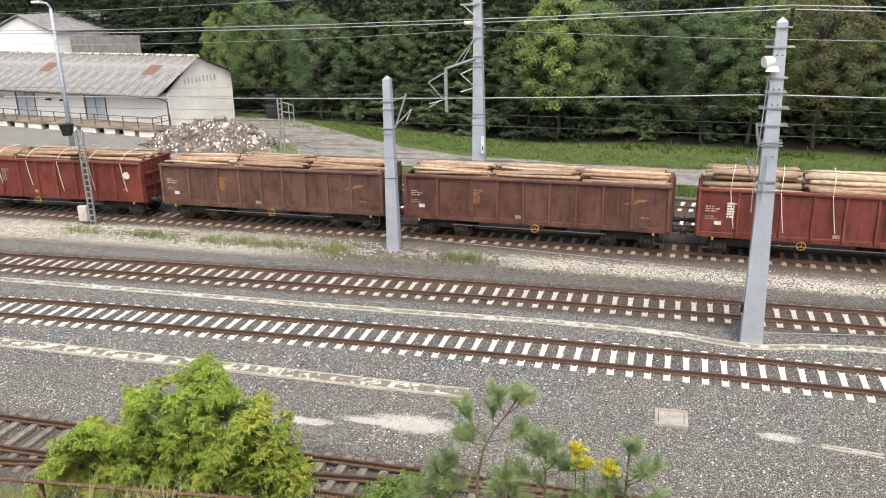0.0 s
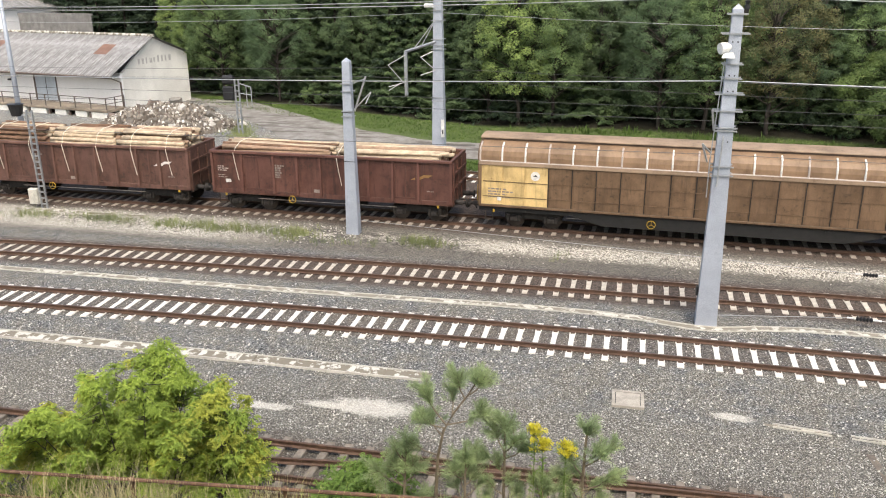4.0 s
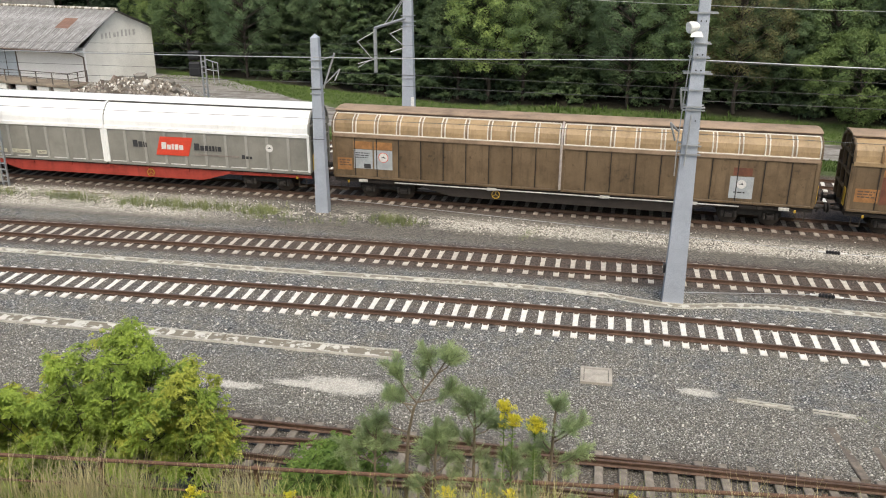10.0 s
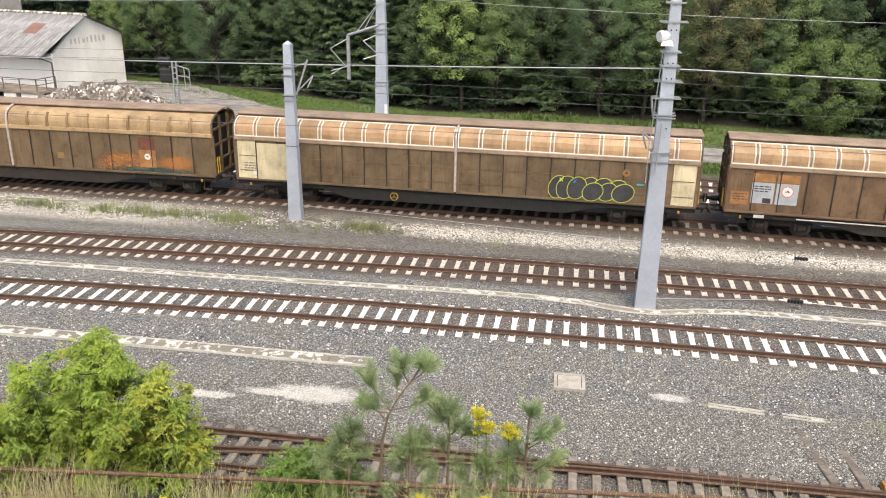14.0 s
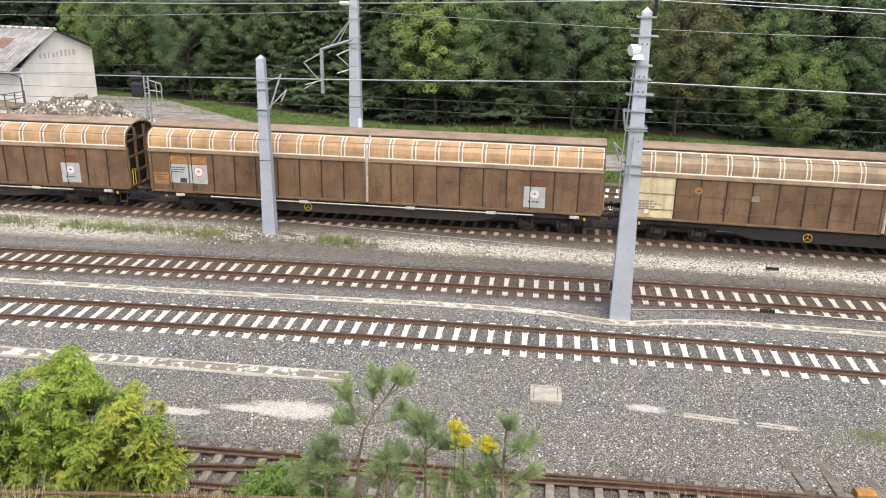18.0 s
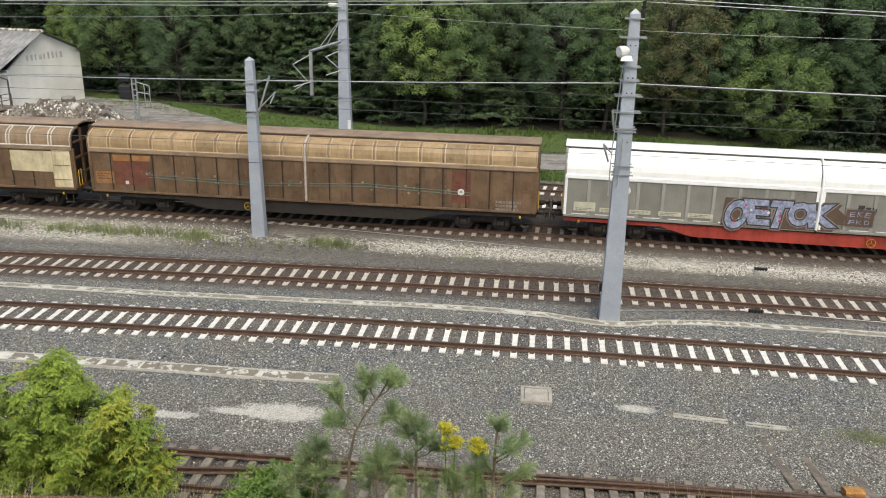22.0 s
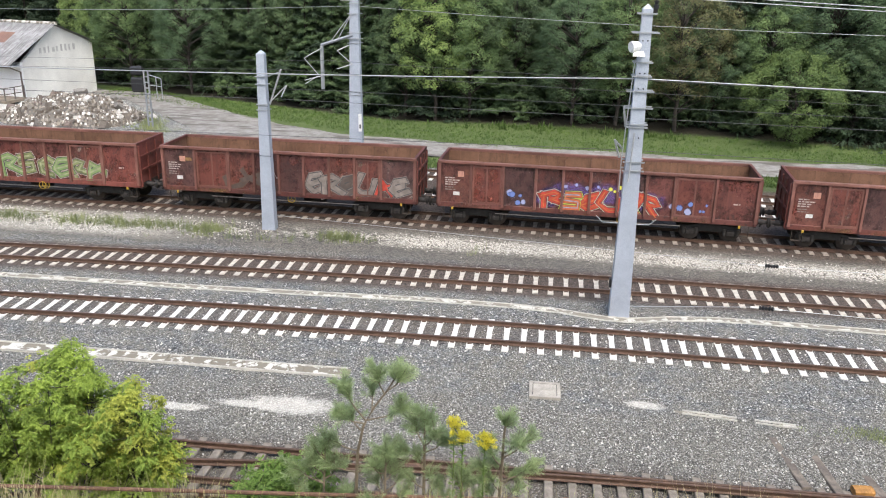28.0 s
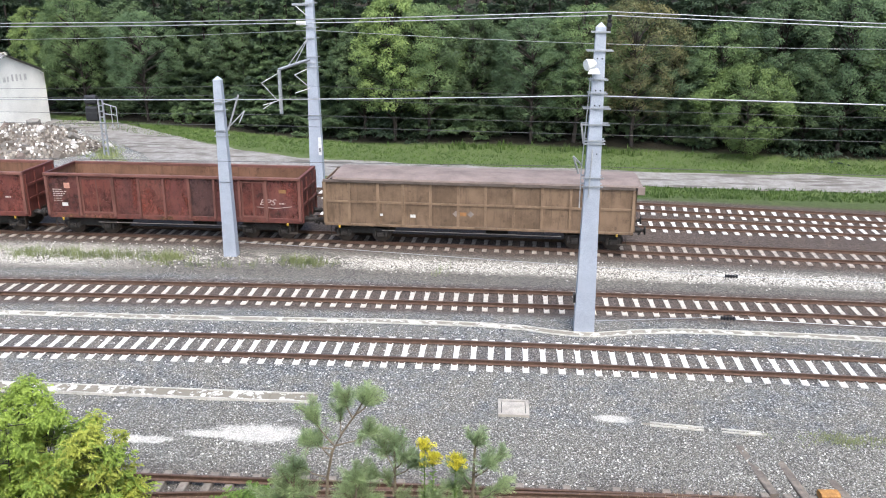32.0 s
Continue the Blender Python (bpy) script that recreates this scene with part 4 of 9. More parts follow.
def warehouse():
    """Long plastered goods shed: own axes u (along, away to the left), w (depth)."""
    root = thing("goods_shed", "long white plastered goods shed with grey sheet roof", "building")
    Lw, Wd, he, hr = 46.0, 8.6, 3.7, 6.65
    # body with gable: x runs from 0 (gable) to -Lw; y from 0 (front) to Wd
    ap = Wd * 0.49
    t = 0.25
    doors = [(-7.8, 2.9), (-17.6, 2.9), (-27.0, 2.9), (-36, 2.9)]
    front = []
    x = 0.0
    for dx, dw in doors:
        front.append((dx, x, 0, t, 0, he))
        front.append((dx - dw, dx, 0, t, 3.35, he))
        front.append((dx - dw, dx, 0, t, 0, 0.85))
        x = dx - dw
    front.append((-Lw, x, 0, t, 0, he))
    for q in front:
        part("front_wall", G().box(*q), M_PLASTER, root)
    for xa in (-t, -Lw):
        part("gable_wall", G().prism([(t, 0), (Wd, 0), (Wd, he + 1.15), (ap, hr - 0.1), (t, he)], xa, xa + t), M_PLASTER2, root)
    part("back_wall", G().box(-Lw, 0, Wd, Wd + t, 0, he + 1.0), M_PLASTER2, root)
    # roof in separate sheets
    n = 30
    w = (Lw + 0.6) / n
    for i in range(n):
        for side in (0, 1):
            g = G()
            x1 = 0.35 - i * w
            a = (-1.5, he - 0.12) if side == 0 else (Wd + 0.5, he + 1.05)
            b = (ap, hr)
            for row in range(4):
                p0 = (a[0] + (b[0] - a[0]) * row / 4, a[1] + (b[1] - a[1]) * row / 4)
                p1 = (a[0] + (b[0] - a[0]) * (row + 1) / 4, a[1] + (b[1] - a[1]) * (row + 1) / 4)
                rusty = side == 0 and (i, row) in ((2, 2), (11, 2))
                o = part("roof_sheet", sheet_mesh(w, p0, p1, M_ROOFRUST if rusty else M_ROOF), None, root)
                o.location = (x1 - w, 0, 0.012 * (2 - row))
    part("ridge_cap", G().tube([(0.4, ap, hr + 0.02), (-Lw - 0.3, ap, hr + 0.02)], 0.14, 8), M_DUCT, root)
    part("gutter", G().tube([(0.3, -1.55, he - 0.2), (-Lw, -1.55, he - 0.2)], 0.10, 8), M_FRAME, root)
    part("eave_board", G().box(-Lw, 0.1, -1.42, -0.02, he - 0.32, he - 0.2), M_PLASTER, root)
    part("downpipe", G().tube([(0.05, -1.4, he - 0.2), (0.06, -0.12, he - 0.75), (0.06, -0.12, 0.1)], 0.07, 8), M_FRAME, root)
    for dx, dw in doors:
        d = part("loading_door", G().box(dx - dw + 0.1, dx - 0.1, 0.05, 0.13, 0.85, 3.3), M_DOOR, root, "blue-grey double loading door")
        f = G()
        f.box(dx - dw, dx - dw + 0.12, -0.04, 0.2, 0.85, 3.38)
        f.box(dx - 0.12, dx, -0.04, 0.2, 0.85, 3.38)
        f.box(dx - dw + 0.12, dx - 0.12, -0.04, 0.2, 3.26, 3.38)
        part("frame", f, M_FRAME, d)
        part("gap", G().box(dx - dw / 2 - 0.03, dx - dw / 2 + 0.03, 0.03, 0.048, 0.85, 3.25), M_DARK, d)
    for px in (-13.5, -15.5, -22.5, -32):
        part("wall_lamp", G().cbox(px - 0.25, px + 0.25, -0.35, -0.005, 2.55, 2.7, 0.04), M_DARK, root)
    # loading platform and rail
    part("platform", G().cbox(-Lw, 0.35, -2.4, -0.006, 0.60, 0.82, 0.03), M_PLATFORM, root)
    # dark wall set back under the platform, painting the shade in its openings
    part("platform_shade_wall", G().box(-Lw, 0.2, -1.5, -1.3, 0, 0.598), M_PLATFORMSHADE, root)
    for i in range(19):
        px = 0.3 - i * 2.45
        part("platform_wall", G().box(px - (1.35 if i % 3 else 1.9), px, -2.3, -2.05, 0, 0.598), M_PLASTER2, root)
        part("platform_wall_post", G().box(px - 2.2, px - 2.0, -2.28, -2.08, 0, 0.598), M_FRAME, root)
    for i in range(26):
        px = 0.2 - i * 1.8
        part("rail_post", G().box(px - 0.035, px + 0.035, -2.3, -2.23, 0.82, 1.85), M_RAILBROWN, root)
    for z in (1.33, 1.83):
        part("hand_rail", G().box(-Lw, 0.24, -2.29, -2.24, z - 0.03, z + 0.03), M_RAILBROWN, root)
        part("end_rail", G().box(0.175, 0.225, -2.23, -0.1, z - 0.03, z + 0.03), M_RAILBROWN, root)
    for py in (-1.2, -0.14):
        part("rail_post", G().box(0.165, 0.235, py - 0.035, py + 0.035, 0.82, 1.85), M_RAILBROWN, root)
    # faded lettering on the gable: plain bars
    rnd = random.Random(3)
    for i in range(9):
        h, y = rnd.uniform(0.42, 0.6), 2.3 + i * 0.5
        part("faded_bar", G().box(0.002, 0.006, y, y + rnd.uniform(0.16, 0.34), 4.25, 4.25 + h), M_FADED, root)
    # taller hall behind with boarded upper wall
    root.matrix_world = pose(-44.6, 39.7, -0.3, 0, 0, -10.4)
    r2 = thing("tall_hall", "tall pale hall with boarded upper wall behind the shed", "building")
    g = G().prism([(0, 0), (11, 0), (11, 8.1), (5.5, 9.9), (0, 8.1)], 0, 26)
    part("wall", g, M_PLASTER, r2)
    for s in (0, 1):
        a, b = ((-0.4, 8.05), (5.5, 10.02)) if s == 0 else ((11.4, 8.05), (5.5, 10.02))
        part("roof_slope", G().prism([a, b, (b[0], b[1] + 0.15), (a[0], a[1] + 0.15)], -0.4, 26.3), M_ROOF, r2)
    r2.matrix_world = pose(-72.9, 59.5, -0.2, 0, 0, 80)
    r3 = thing("boarded_screen", "grey weathered board screen above the shed roof", "screen")
    for i in range(24):
        part("board", G().box(i * 0.42, i * 0.42 + 0.40, 0, 0.06 + 0.02 * (i % 2), 3.5, 7.55), M_WALLBOARD, r3)
    part("beam", G().box(-0.1, 10.2, 0.085, 0.2, 7.3, 7.5), M_WALLBOARD, r3)
    for i in range(3):
        part("post", G().box(0.2 + i * 4.6, 0.4 + i * 4.6, 0.2, 0.4, 0, 7.5), M_WALLBOARD, r3)
    r3.matrix_world = pose(-71, 60, -0.1, 0, 0, -3)


SHEETS = {}


def sheet_mesh(w, p0, p1, mat):
    """A corrugated sheet between two lines of the slope."""
    k = (round(w, 3), p0, p1, mat.name)
    if k not in SHEETS:
        g = G()
        n = 16
        for i in range(n + 1):
            h = 0.03 * (i % 2)
            x = w * i / n
            g.v += [(x, p0[0], p0[1] + h), (x, p1[0], p1[1] + h), (x, p0[0], p0[1] + h - 0.02), (x, p1[0], p1[1] + h - 0.02)]
        for i in range(n):
            a = 4 * i
            g.f += [(a, a + 4, a + 5, a + 1), (a + 3, a + 7, a + 6, a + 2), (a, a + 2, a + 6, a + 4), (a + 1, a + 5, a + 7, a + 3)]
        SHEETS[k] = g.mesh("roof_sheet", mat)
    return SHEETS[k]


warehouse()


def rubble():
    root = thing("rubble_heap", "heap of broken concrete and brick rubble with dirt", "rubble heap")
    rnd = random.Random(11)
    g = G()
    n = 28
    for j in range(n + 1):
        for i in range(n + 1):
            a, b = i / n * 2 - 1, j / n * 2 - 1
            h = max(0, 1 - (a * a + b * b)) ** 0.8 * 1.85 * (1 + 0.35 * noise.noise(Vector((a * 3, b * 3, 2))))
            g.v.append((a * 6.2, b * 4.5, h - 0.15))
    for j in range(n):
        for i in range(n):
            k = j * (n + 1) + i
            g.f.append((k, k + 1, k + n + 2, k + n + 1))
    part("dirt", g, surface("grey_brown_dirt", (0.19, 0.17, 0.148), 0.95, 0.6, 1.5, 20, 0, 0.4), root, smooth=True)
    mats = [surface("broken_concrete", (0.31, 0.285, 0.25), 0.9, 0.6, 3, 30, 0, 0.3, 0.5), surface("broken_brick", (0.26, 0.20, 0.17), 0.9, 0.6, 3, 30, 0, 0.3, 0.4), surface("brown_mortar_lumps", (0.22, 0.185, 0.15), 0.9, 0.55, 3, 30, 0, 0.3, 0.5), surface("white_plaster_lumps", (0.62, 0.59, 0.54), 0.9, 0.8, 3, 30, 0, 0.3, 0.2)]
    shapes = []
    for k in range(8):
        q = G()
        pr = []
        for i in range(6):
            t = 6.283 * i / 6
            pr.append((rnd.uniform(0.7, 1.1) * math.cos(t), rnd.uniform(0.4, 0.8) * math.sin(t)))
        q.prism(pr, -rnd.uniform(0.4, 0.9), rnd.uniform(0.4, 0.9))
        shapes.append(q.mesh("rubble_block", mats[0 if k < 2 else 1 if k == 7 else 2 if k < 6 else 3]))
    for i in range(300):
        a, b = rnd.uniform(-1, 1), rnd.uniform(-1, 0.6)
        if a * a + b * b > 1.05:
            continue
        h = max(0, 1 - (a * a + b * b)) ** 0.8 * 1.85 * (1 + 0.35 * noise.noise(Vector((a * 3, b * 3, 2))))
        o = part("rubble_block", rnd.choice(shapes), None, root)
        s = rnd.uniform(0.08, 0.28) * (2.3 if rnd.random() < 0.09 else 1)
        o.location = (a * 6.2, b * 4.5, h - 0.12)
        o.rotation_euler = [rnd.uniform(0, 6.28) for _ in range(3)]
        o.scale = (s, s, s * rnd.uniform(0.6, 1))
    m, nt, b = nodes_of("mixed_rubble_bits")
    isl = nt.nodes.new("ShaderNodeNewGeometry").outputs["Random Per Island"]
    c = mixed(nt, ramp(nt, isl, 0.1, 0.8), (0.10, 0.08, 0.062), (0.33, 0.295, 0.25))
    link(nt, mixed(nt, ramp(nt, isl, 0.84, 0.9), c, (0.66, 0.64, 0.60)), b.inputs["Base Color"])
    b.inputs["Roughness"].default_value = 0.95
    bits = G()
    for _ in range(2600):
        a, q = rnd.uniform(-1.05, 1.05), rnd.uniform(-1.05, 0.6)
        if a * a + q * q > 1.1:
            continue
        h = max(0, 1 - (a * a + q * q)) ** 0.8 * 1.85 * (1 + 0.35 * noise.noise(Vector((a * 3, q * 3, 2))))
        s = rnd.uniform(0.05, 0.17)
        p, t = Vector((a * 6.2, q * 4.5, h - 0.1)), rnd.uniform(0, 6.28)
        top = [p + Vector((s * rnd.uniform(0.4, 0.9) * math.cos(t + k * 1.57), s * rnd.uniform(0.4, 0.9) * math.sin(t + k * 1.57), s * rnd.uniform(0.1, 0.8))) for k in range(4)]
        low = [p + Vector((s * math.cos(t + k * 1.57), s * math.sin(t + k * 1.57), -s)) for k in range(4)]
        bits.add(top + low, [(0, 1, 2, 3), (4, 5, 1, 0), (5, 6, 2, 1), (6, 7, 3, 2), (7, 4, 0, 3)])
    o = part("small_rubble", bits, m, root)
    o["kind"] = "stuff"
    root.matrix_world = pose(-37.7, 35.4, -0.25, 0, 0, -8)


rubble()
# ---- the wood behind the tracks ----
M_BARK = surface("grey_brown_bark", (0.062, 0.050, 0.040), 0.95, 0.5, 3, 30, 0, 0.5)
M_LEAF_DARK = leaf_mat("dark_broad_leaves", (0.058, 0.096, 0.044), (0.145, 0.198, 0.092))
M_LEAF_MID = leaf_mat("green_broad_leaves", (0.094, 0.156, 0.060), (0.232, 0.310, 0.128))
M_LEAF_LIGHT = leaf_mat("yellow_green_leaves", (0.140, 0.215, 0.065), (0.310, 0.390, 0.135))
M_LEAF_FRONT = leaf_mat("bright_green_leaves", (0.085, 0.138, 0.045), (0.200, 0.262, 0.092))
M_LEAF_GREY = leaf_mat("grey_green_willow_leaves", (0.077, 0.128, 0.060), (0.182, 0.256, 0.128))
M_LEAF_BROWN = leaf_mat("turning_brown_leaves", (0.110, 0.113, 0.050), (0.220, 0.200, 0.092), (0.086, 0.126, 0.055))
M_NEEDLE = leaf_mat("dark_spruce_needles", (0.034, 0.060, 0.035), (0.092, 0.130, 0.074))
M_NEEDLE_GREEN = leaf_mat("green_spruce_needles", (0.072, 0.122, 0.056), (0.185, 0.250, 0.118))
M_LARCH = leaf_mat("soft_larch_needles", (0.094, 0.148, 0.066), (0.200, 0.268, 0.125))


def leaf_quad(g, p, d, up, L, W):
    """One bent leaf or spray of leaves."""
    s = d.cross(up)
    if s.length < 1e-4:
        s = Vector((1, 0, 0))
    s.normalize()
    n = s.cross(d)
    a, b = p + d * (L * 0.5) + s * (W * 0.5) + n * (L * 0.08), p + d * (L * 0.5) - s * (W * 0.5) + n * (L * 0.08)
    i = len(g.v)
    g.v += [tuple(p), tuple(a), tuple(p + d * L - n * (L * 0.06)), tuple(b)]
    g.f.append((i, i + 1, i + 2, i + 3))


def broad_tree(name, h, r, mat, seed, leaves, leaf=0.12, low=0.24, clumps=160, belly=0.66):
    """A broad-leaved tree: bent trunk, limbs out to domed clumps that fill an uneven crown, dark gaps between them."""
    rnd = random.Random(seed)
    root = new(name)
    tr, cr = G(), G()
    lean = Vector((rnd.uniform(-0.04, 0.04), rnd.uniform(-0.04, 0.04), 1))
    pts = [Vector((0, 0, -0.3)) + lean * (h * 0.88 * i / 6) + Vector((rnd.uniform(-0.1, 0.1), rnd.uniform(-0.1, 0.1), 0)) for i in range(7)]
    tr.tube(pts, [h * 0.015 * (1 - i / 7.5) for i in range(7)], 7)
    heads = [(rnd.uniform(0, 6.28), rnd.uniform(0.35, 1.0), rnd.uniform(0.12, 0.3)) for _ in range(7)]
    balls = []
    for k in range(clumps):
        t = low + (1 - low) * ((k + rnd.random()) / clumps) ** 0.85
        ang = k * 2.39996 + rnd.uniform(-0.4, 0.4)
        wide = math.sin(math.pi * min(1.0, 0.5 * t / belly)) ** 0.8 if t < belly else max(0.0, 1 - ((t - belly) / (1.02 - belly)) ** 2.1) ** 0.62
        reach = r * wide * rnd.uniform(0.72, 1.02)
        for ha, ht, hs in heads:
            near = math.cos(ang - ha) * 0.5 + 0.5 - 3.0 * abs(t - ht)
            if near > 0.45:
                reach *= 1 + hs * (near - 0.45) * 1.8
        c = lean * (h * 0.95 * t) + Vector((math.cos(ang) * reach, math.sin(ang) * reach, 0))
        R = r * rnd.uniform(0.13, 0.25) * (0.75 + 0.4 * wide)
        balls.append((c, R))
        if k % 3 == 0:
            base = lean * (h * 0.85 * max(0.04, t - 0.1))
            tr.tube([base, base.lerp(c, 0.5) + Vector((0, 0, 0.12)), c], [h * 0.006, h * 0.0035, 0.012], 4, False)
    tot = sum(b[1] ** 2 for b in balls)
    for c, R in balls:
        side = Vector((c.x, c.y, 0)).normalized() if Vector((c.x, c.y, 0)).length > 0.05 else Vector((0, 0, 1))
        for _ in range(int(leaves * R * R / tot)):
            d = (Vector((rnd.gauss(0, 1), rnd.gauss(0, 1), rnd.gauss(0.45, 0.8))) + side * 0.5).normalized()
            p = c + Vector((d.x, d.y, d.z * 0.7)) * (R * (0.6 + 0.5 * rnd.random()))
            nn = (d + Vector((rnd.gauss(0, 0.45), rnd.gauss(0, 0.45), 0.5 + rnd.gauss(0, 0.4)))).normalized()
            o = nn.cross(Vector((rnd.gauss(0, 1), rnd.gauss(0, 1), rnd.gauss(0, 1)))).normalized()
            L = leaf * rnd.uniform(0.6, 1.4)
            leaf_quad(cr, p, o, nn, L, L * 0.62)
    part("trunk", tr, M_BARK, root)
    part("crown", cr, mat, root)
    return root


def spruce(name, h, r, mat, seed, sprays=2600, size=0.34, bare=0.09, droop=0.30):
    """A conifer: straight trunk, whorls of boughs that hang and lift at the tip, each a flat fan of needle sprays."""
    rnd = random.Random(seed)
    root = new(name)
    tr = G().tube([(0, 0, -0.3), (0, 0, h * 0.5), (0, 0, h)], [h * 0.013, h * 0.008, 0.02], 7)
    cr = G()
    rings = int(h * 1.55)
    boughs = []
    for i in range(rings):
        t = bare + (1 - bare) * i / rings
        for k in range(7):
            boughs.append((min(0.99, max(0.0, t + rnd.uniform(-0.05, 0.05))), k * 0.8976 + i * 0.9 + rnd.uniform(-0.3, 0.3), (r * (1 - t) ** 0.8 + 0.1) * rnd.uniform(0.45, 1.15)))
    tot = sum(b[2] ** 1.4 for b in boughs)
    for t, a, R in boughs:
        z = h * t
        u, w = Vector((math.cos(a), math.sin(a), 0)), Vector((-math.sin(a), math.cos(a), 0))
        for _ in range(int(sprays * R ** 1.4 / tot) + 2):
            q = rnd.random() ** 0.55
            side = rnd.gauss(0, 0.17) * R * (0.35 + q * (1.25 - q))
            p = u * (R * q) + w * side + Vector((0, 0, z - droop * R * q + 0.22 * R * q ** 3 - abs(side) * 0.25 + rnd.gauss(0, 0.05)))
            d = (u + w * (rnd.uniform(0.2, 1.1) * (1 if side > 0 else -1)) + Vector((0, 0, rnd.uniform(-1.1, 0.35)))).normalized()
            L = size * rnd.uniform(0.6, 1.3)
            leaf_quad(cr, p, d, u * rnd.uniform(0.2, 1.2) + w * rnd.uniform(-0.6, 0.6) + Vector((0, 0, 1)), L, L * 0.36)
    part("trunk", tr, M_BARK, root)
    part("crown", cr, mat, root)
    return root


def edge_line(x):
    """Where the wood begins."""
    if x < -13:
        return 39.2 + (-13 - x) * 0.38 + (0 if x > -44 else min(12, (-44 - x) * 1.3) - (-44 - x) * 0.38)
    return 39.2 - (x + 13) * 0.11


def make_wood():
    rnd = random.Random(21)
    kinds = [
        (broad_tree("tree", 11.0, 2.9, M_LEAF_MID, 1, 30000), "green broad-leaved tree at the wood's edge"),
        (broad_tree("tree", 11.0, 2.7, M_LEAF_DARK, 2, 22000, 0.14), "dark green broad-leaved tree at the wood's edge"),
        (broad_tree("tree", 9.6, 2.3, M_LEAF_LIGHT, 3, 24000, belly=0.5), "light green broad-leaved tree at the wood's edge"),
        (broad_tree("tree", 11.4, 3.3, M_LEAF_BROWN, 4, 32000), "brownish broad-leaved tree turning early"),
        (spruce("spruce_tree", 18, 3.4, M_NEEDLE, 5, 6500, 0.46, 0.02), "tall dark spruce in the wood"),
        (spruce("spruce_tree", 12, 2.2, M_NEEDLE_GREEN, 6, 19000, 0.25, 0.08), "green spruce with drooping boughs in the wood"),
        (spruce("larch_tree", 11, 1.9, M_LARCH, 7, 17000, 0.20, 0.03, 0.05), "soft green larch at the wood's edge"),
        (broad_tree("bush", 2.6, 1.7, M_LEAF_MID, 8, 4200, 0.13, 0.0, 34), "green bush at the foot of the wood"),
        (broad_tree("bush", 2.4, 1.7, M_LEAF_DARK, 9, 2600, 0.17, 0.0, 34), "dark bush at the foot of the wood"),
        (broad_tree("tree", 10.8, 3.0, M_LEAF_GREY, 10, 32000, 0.115), "grey-green willow-like tree at the wood's edge"),
        (broad_tree("tree", 6.8, 3.0, M_LEAF_FRONT, 11, 28000, 0.125, 0.06, 120, 0.6), "bright green low spreading tree before the wood"),
    ]
    used = set()

    def put(k, x, y, s, cat="tree", tall=1.0):
        ob, lab = kinds[k]
        m = pose(x, y, ground_z(x, y) - 0.1, 0, 0, rnd.uniform(0, 360)) @ Matrix.Diagonal((s * rnd.uniform(0.94, 1.06), s * rnd.uniform(0.94, 1.06), s * tall, 1))
        if k not in used:
            used.add(k)
            ob.matrix_world = m
            tagged(ob, lab, cat, "wood behind the tracks")
        else:
            o = copy_thing(ob, m)
            o.matrix_basis = m

    # the front row, tree by tree: kind, x, set back from the edge, size, height
    front = [
        (5, -57.5, 3.0, 0.9, 1.0), (2, -53.3, 0.6, 0.95, 1.0), (5, -50.2, 1.2, 0.85, 1.0), (2, -47.6, 1.6, 0.9, 1.0), (2, -45.0, 0.5, 1.02, 1.0), (0, -40.6, 0.4, 1.02, 1.05), (5, -37.2, 2.2, 1.0, 1.0), (9, -33.6, 0.6, 0.95, 1.0),
        (5, -30.6, 1.6, 1.0, 1.0), (6, -27.6, 1.5, 1.15, 1.05), (5, -25.6, 1.0, 1.0, 1.0), (6, -23.6, 1.4, 1.1, 1.1), (5, -21.4, 0.6, 0.95, 1.0), (5, -19.0, 1.2, 1.05, 1.0), (6, -16.9, 0.8, 1.0, 1.1), (5, -14.4, 0.6, 1.1, 1.0), (1, -12.0, 1.4, 0.9, 1.0),
        (2, -9.4, 0.6, 1.22, 1.0), (0, -6.6, 1.2, 0.95, 1.05), (5, -4.4, 0.8, 1.0, 1.0), (6, -2.4, 1.2, 1.0, 1.0), (5, -0.6, 1.6, 0.95, 1.0), (9, 1.6, 0.5, 0.92, 1.0), (0, 4.9, 0.9, 0.98, 1.0), (1, 7.0, 2.2, 0.9, 0.95),
        (3, 9.3, 0.6, 0.98, 1.0), (9, 12.0, 1.8, 0.82, 0.95), (6, 13.6, 0.9, 0.85, 0.98), (0, 15.6, 2.4, 0.85, 1.0), (10, 17.2, -0.4, 1.0, 1.0), (9, 19.9, 2.4, 1.05, 1.02), (1, 21.8, 1.2, 0.8, 0.9), (9, 24.0, 0.9, 1.12, 1.0), (0, 27.6, 0.8, 1.1, 1.0), (0, 30.8, 1.2, 1.0, 1.0), (1, 34.0, 1.0, 1.0, 1.0), (0, 37.2, 1.0, 1.0, 1.0)]
    for k, x, back, s, tall in front:
        put(k, x, edge_line(x) + (2.2 if k in (5, 6) else 1.0) + back, s, "tree", tall)
    # dark bushes at the foot
    x = -60.0
    while x < 40:
        put(rnd.choice((8, 8, 8, 7)), x, edge_line(x) + rnd.uniform(1.6, 3.2), rnd.uniform(0.4, 0.8), "bush")
        x += rnd.uniform(3.0, 6.0)
    x = -60.0
    while x < 40:
        put(8, x, edge_line(x) + rnd.uniform(3.2, 4.6), rnd.uniform(0.9, 1.25), "bush")
        x += rnd.uniform(1.8, 2.8)
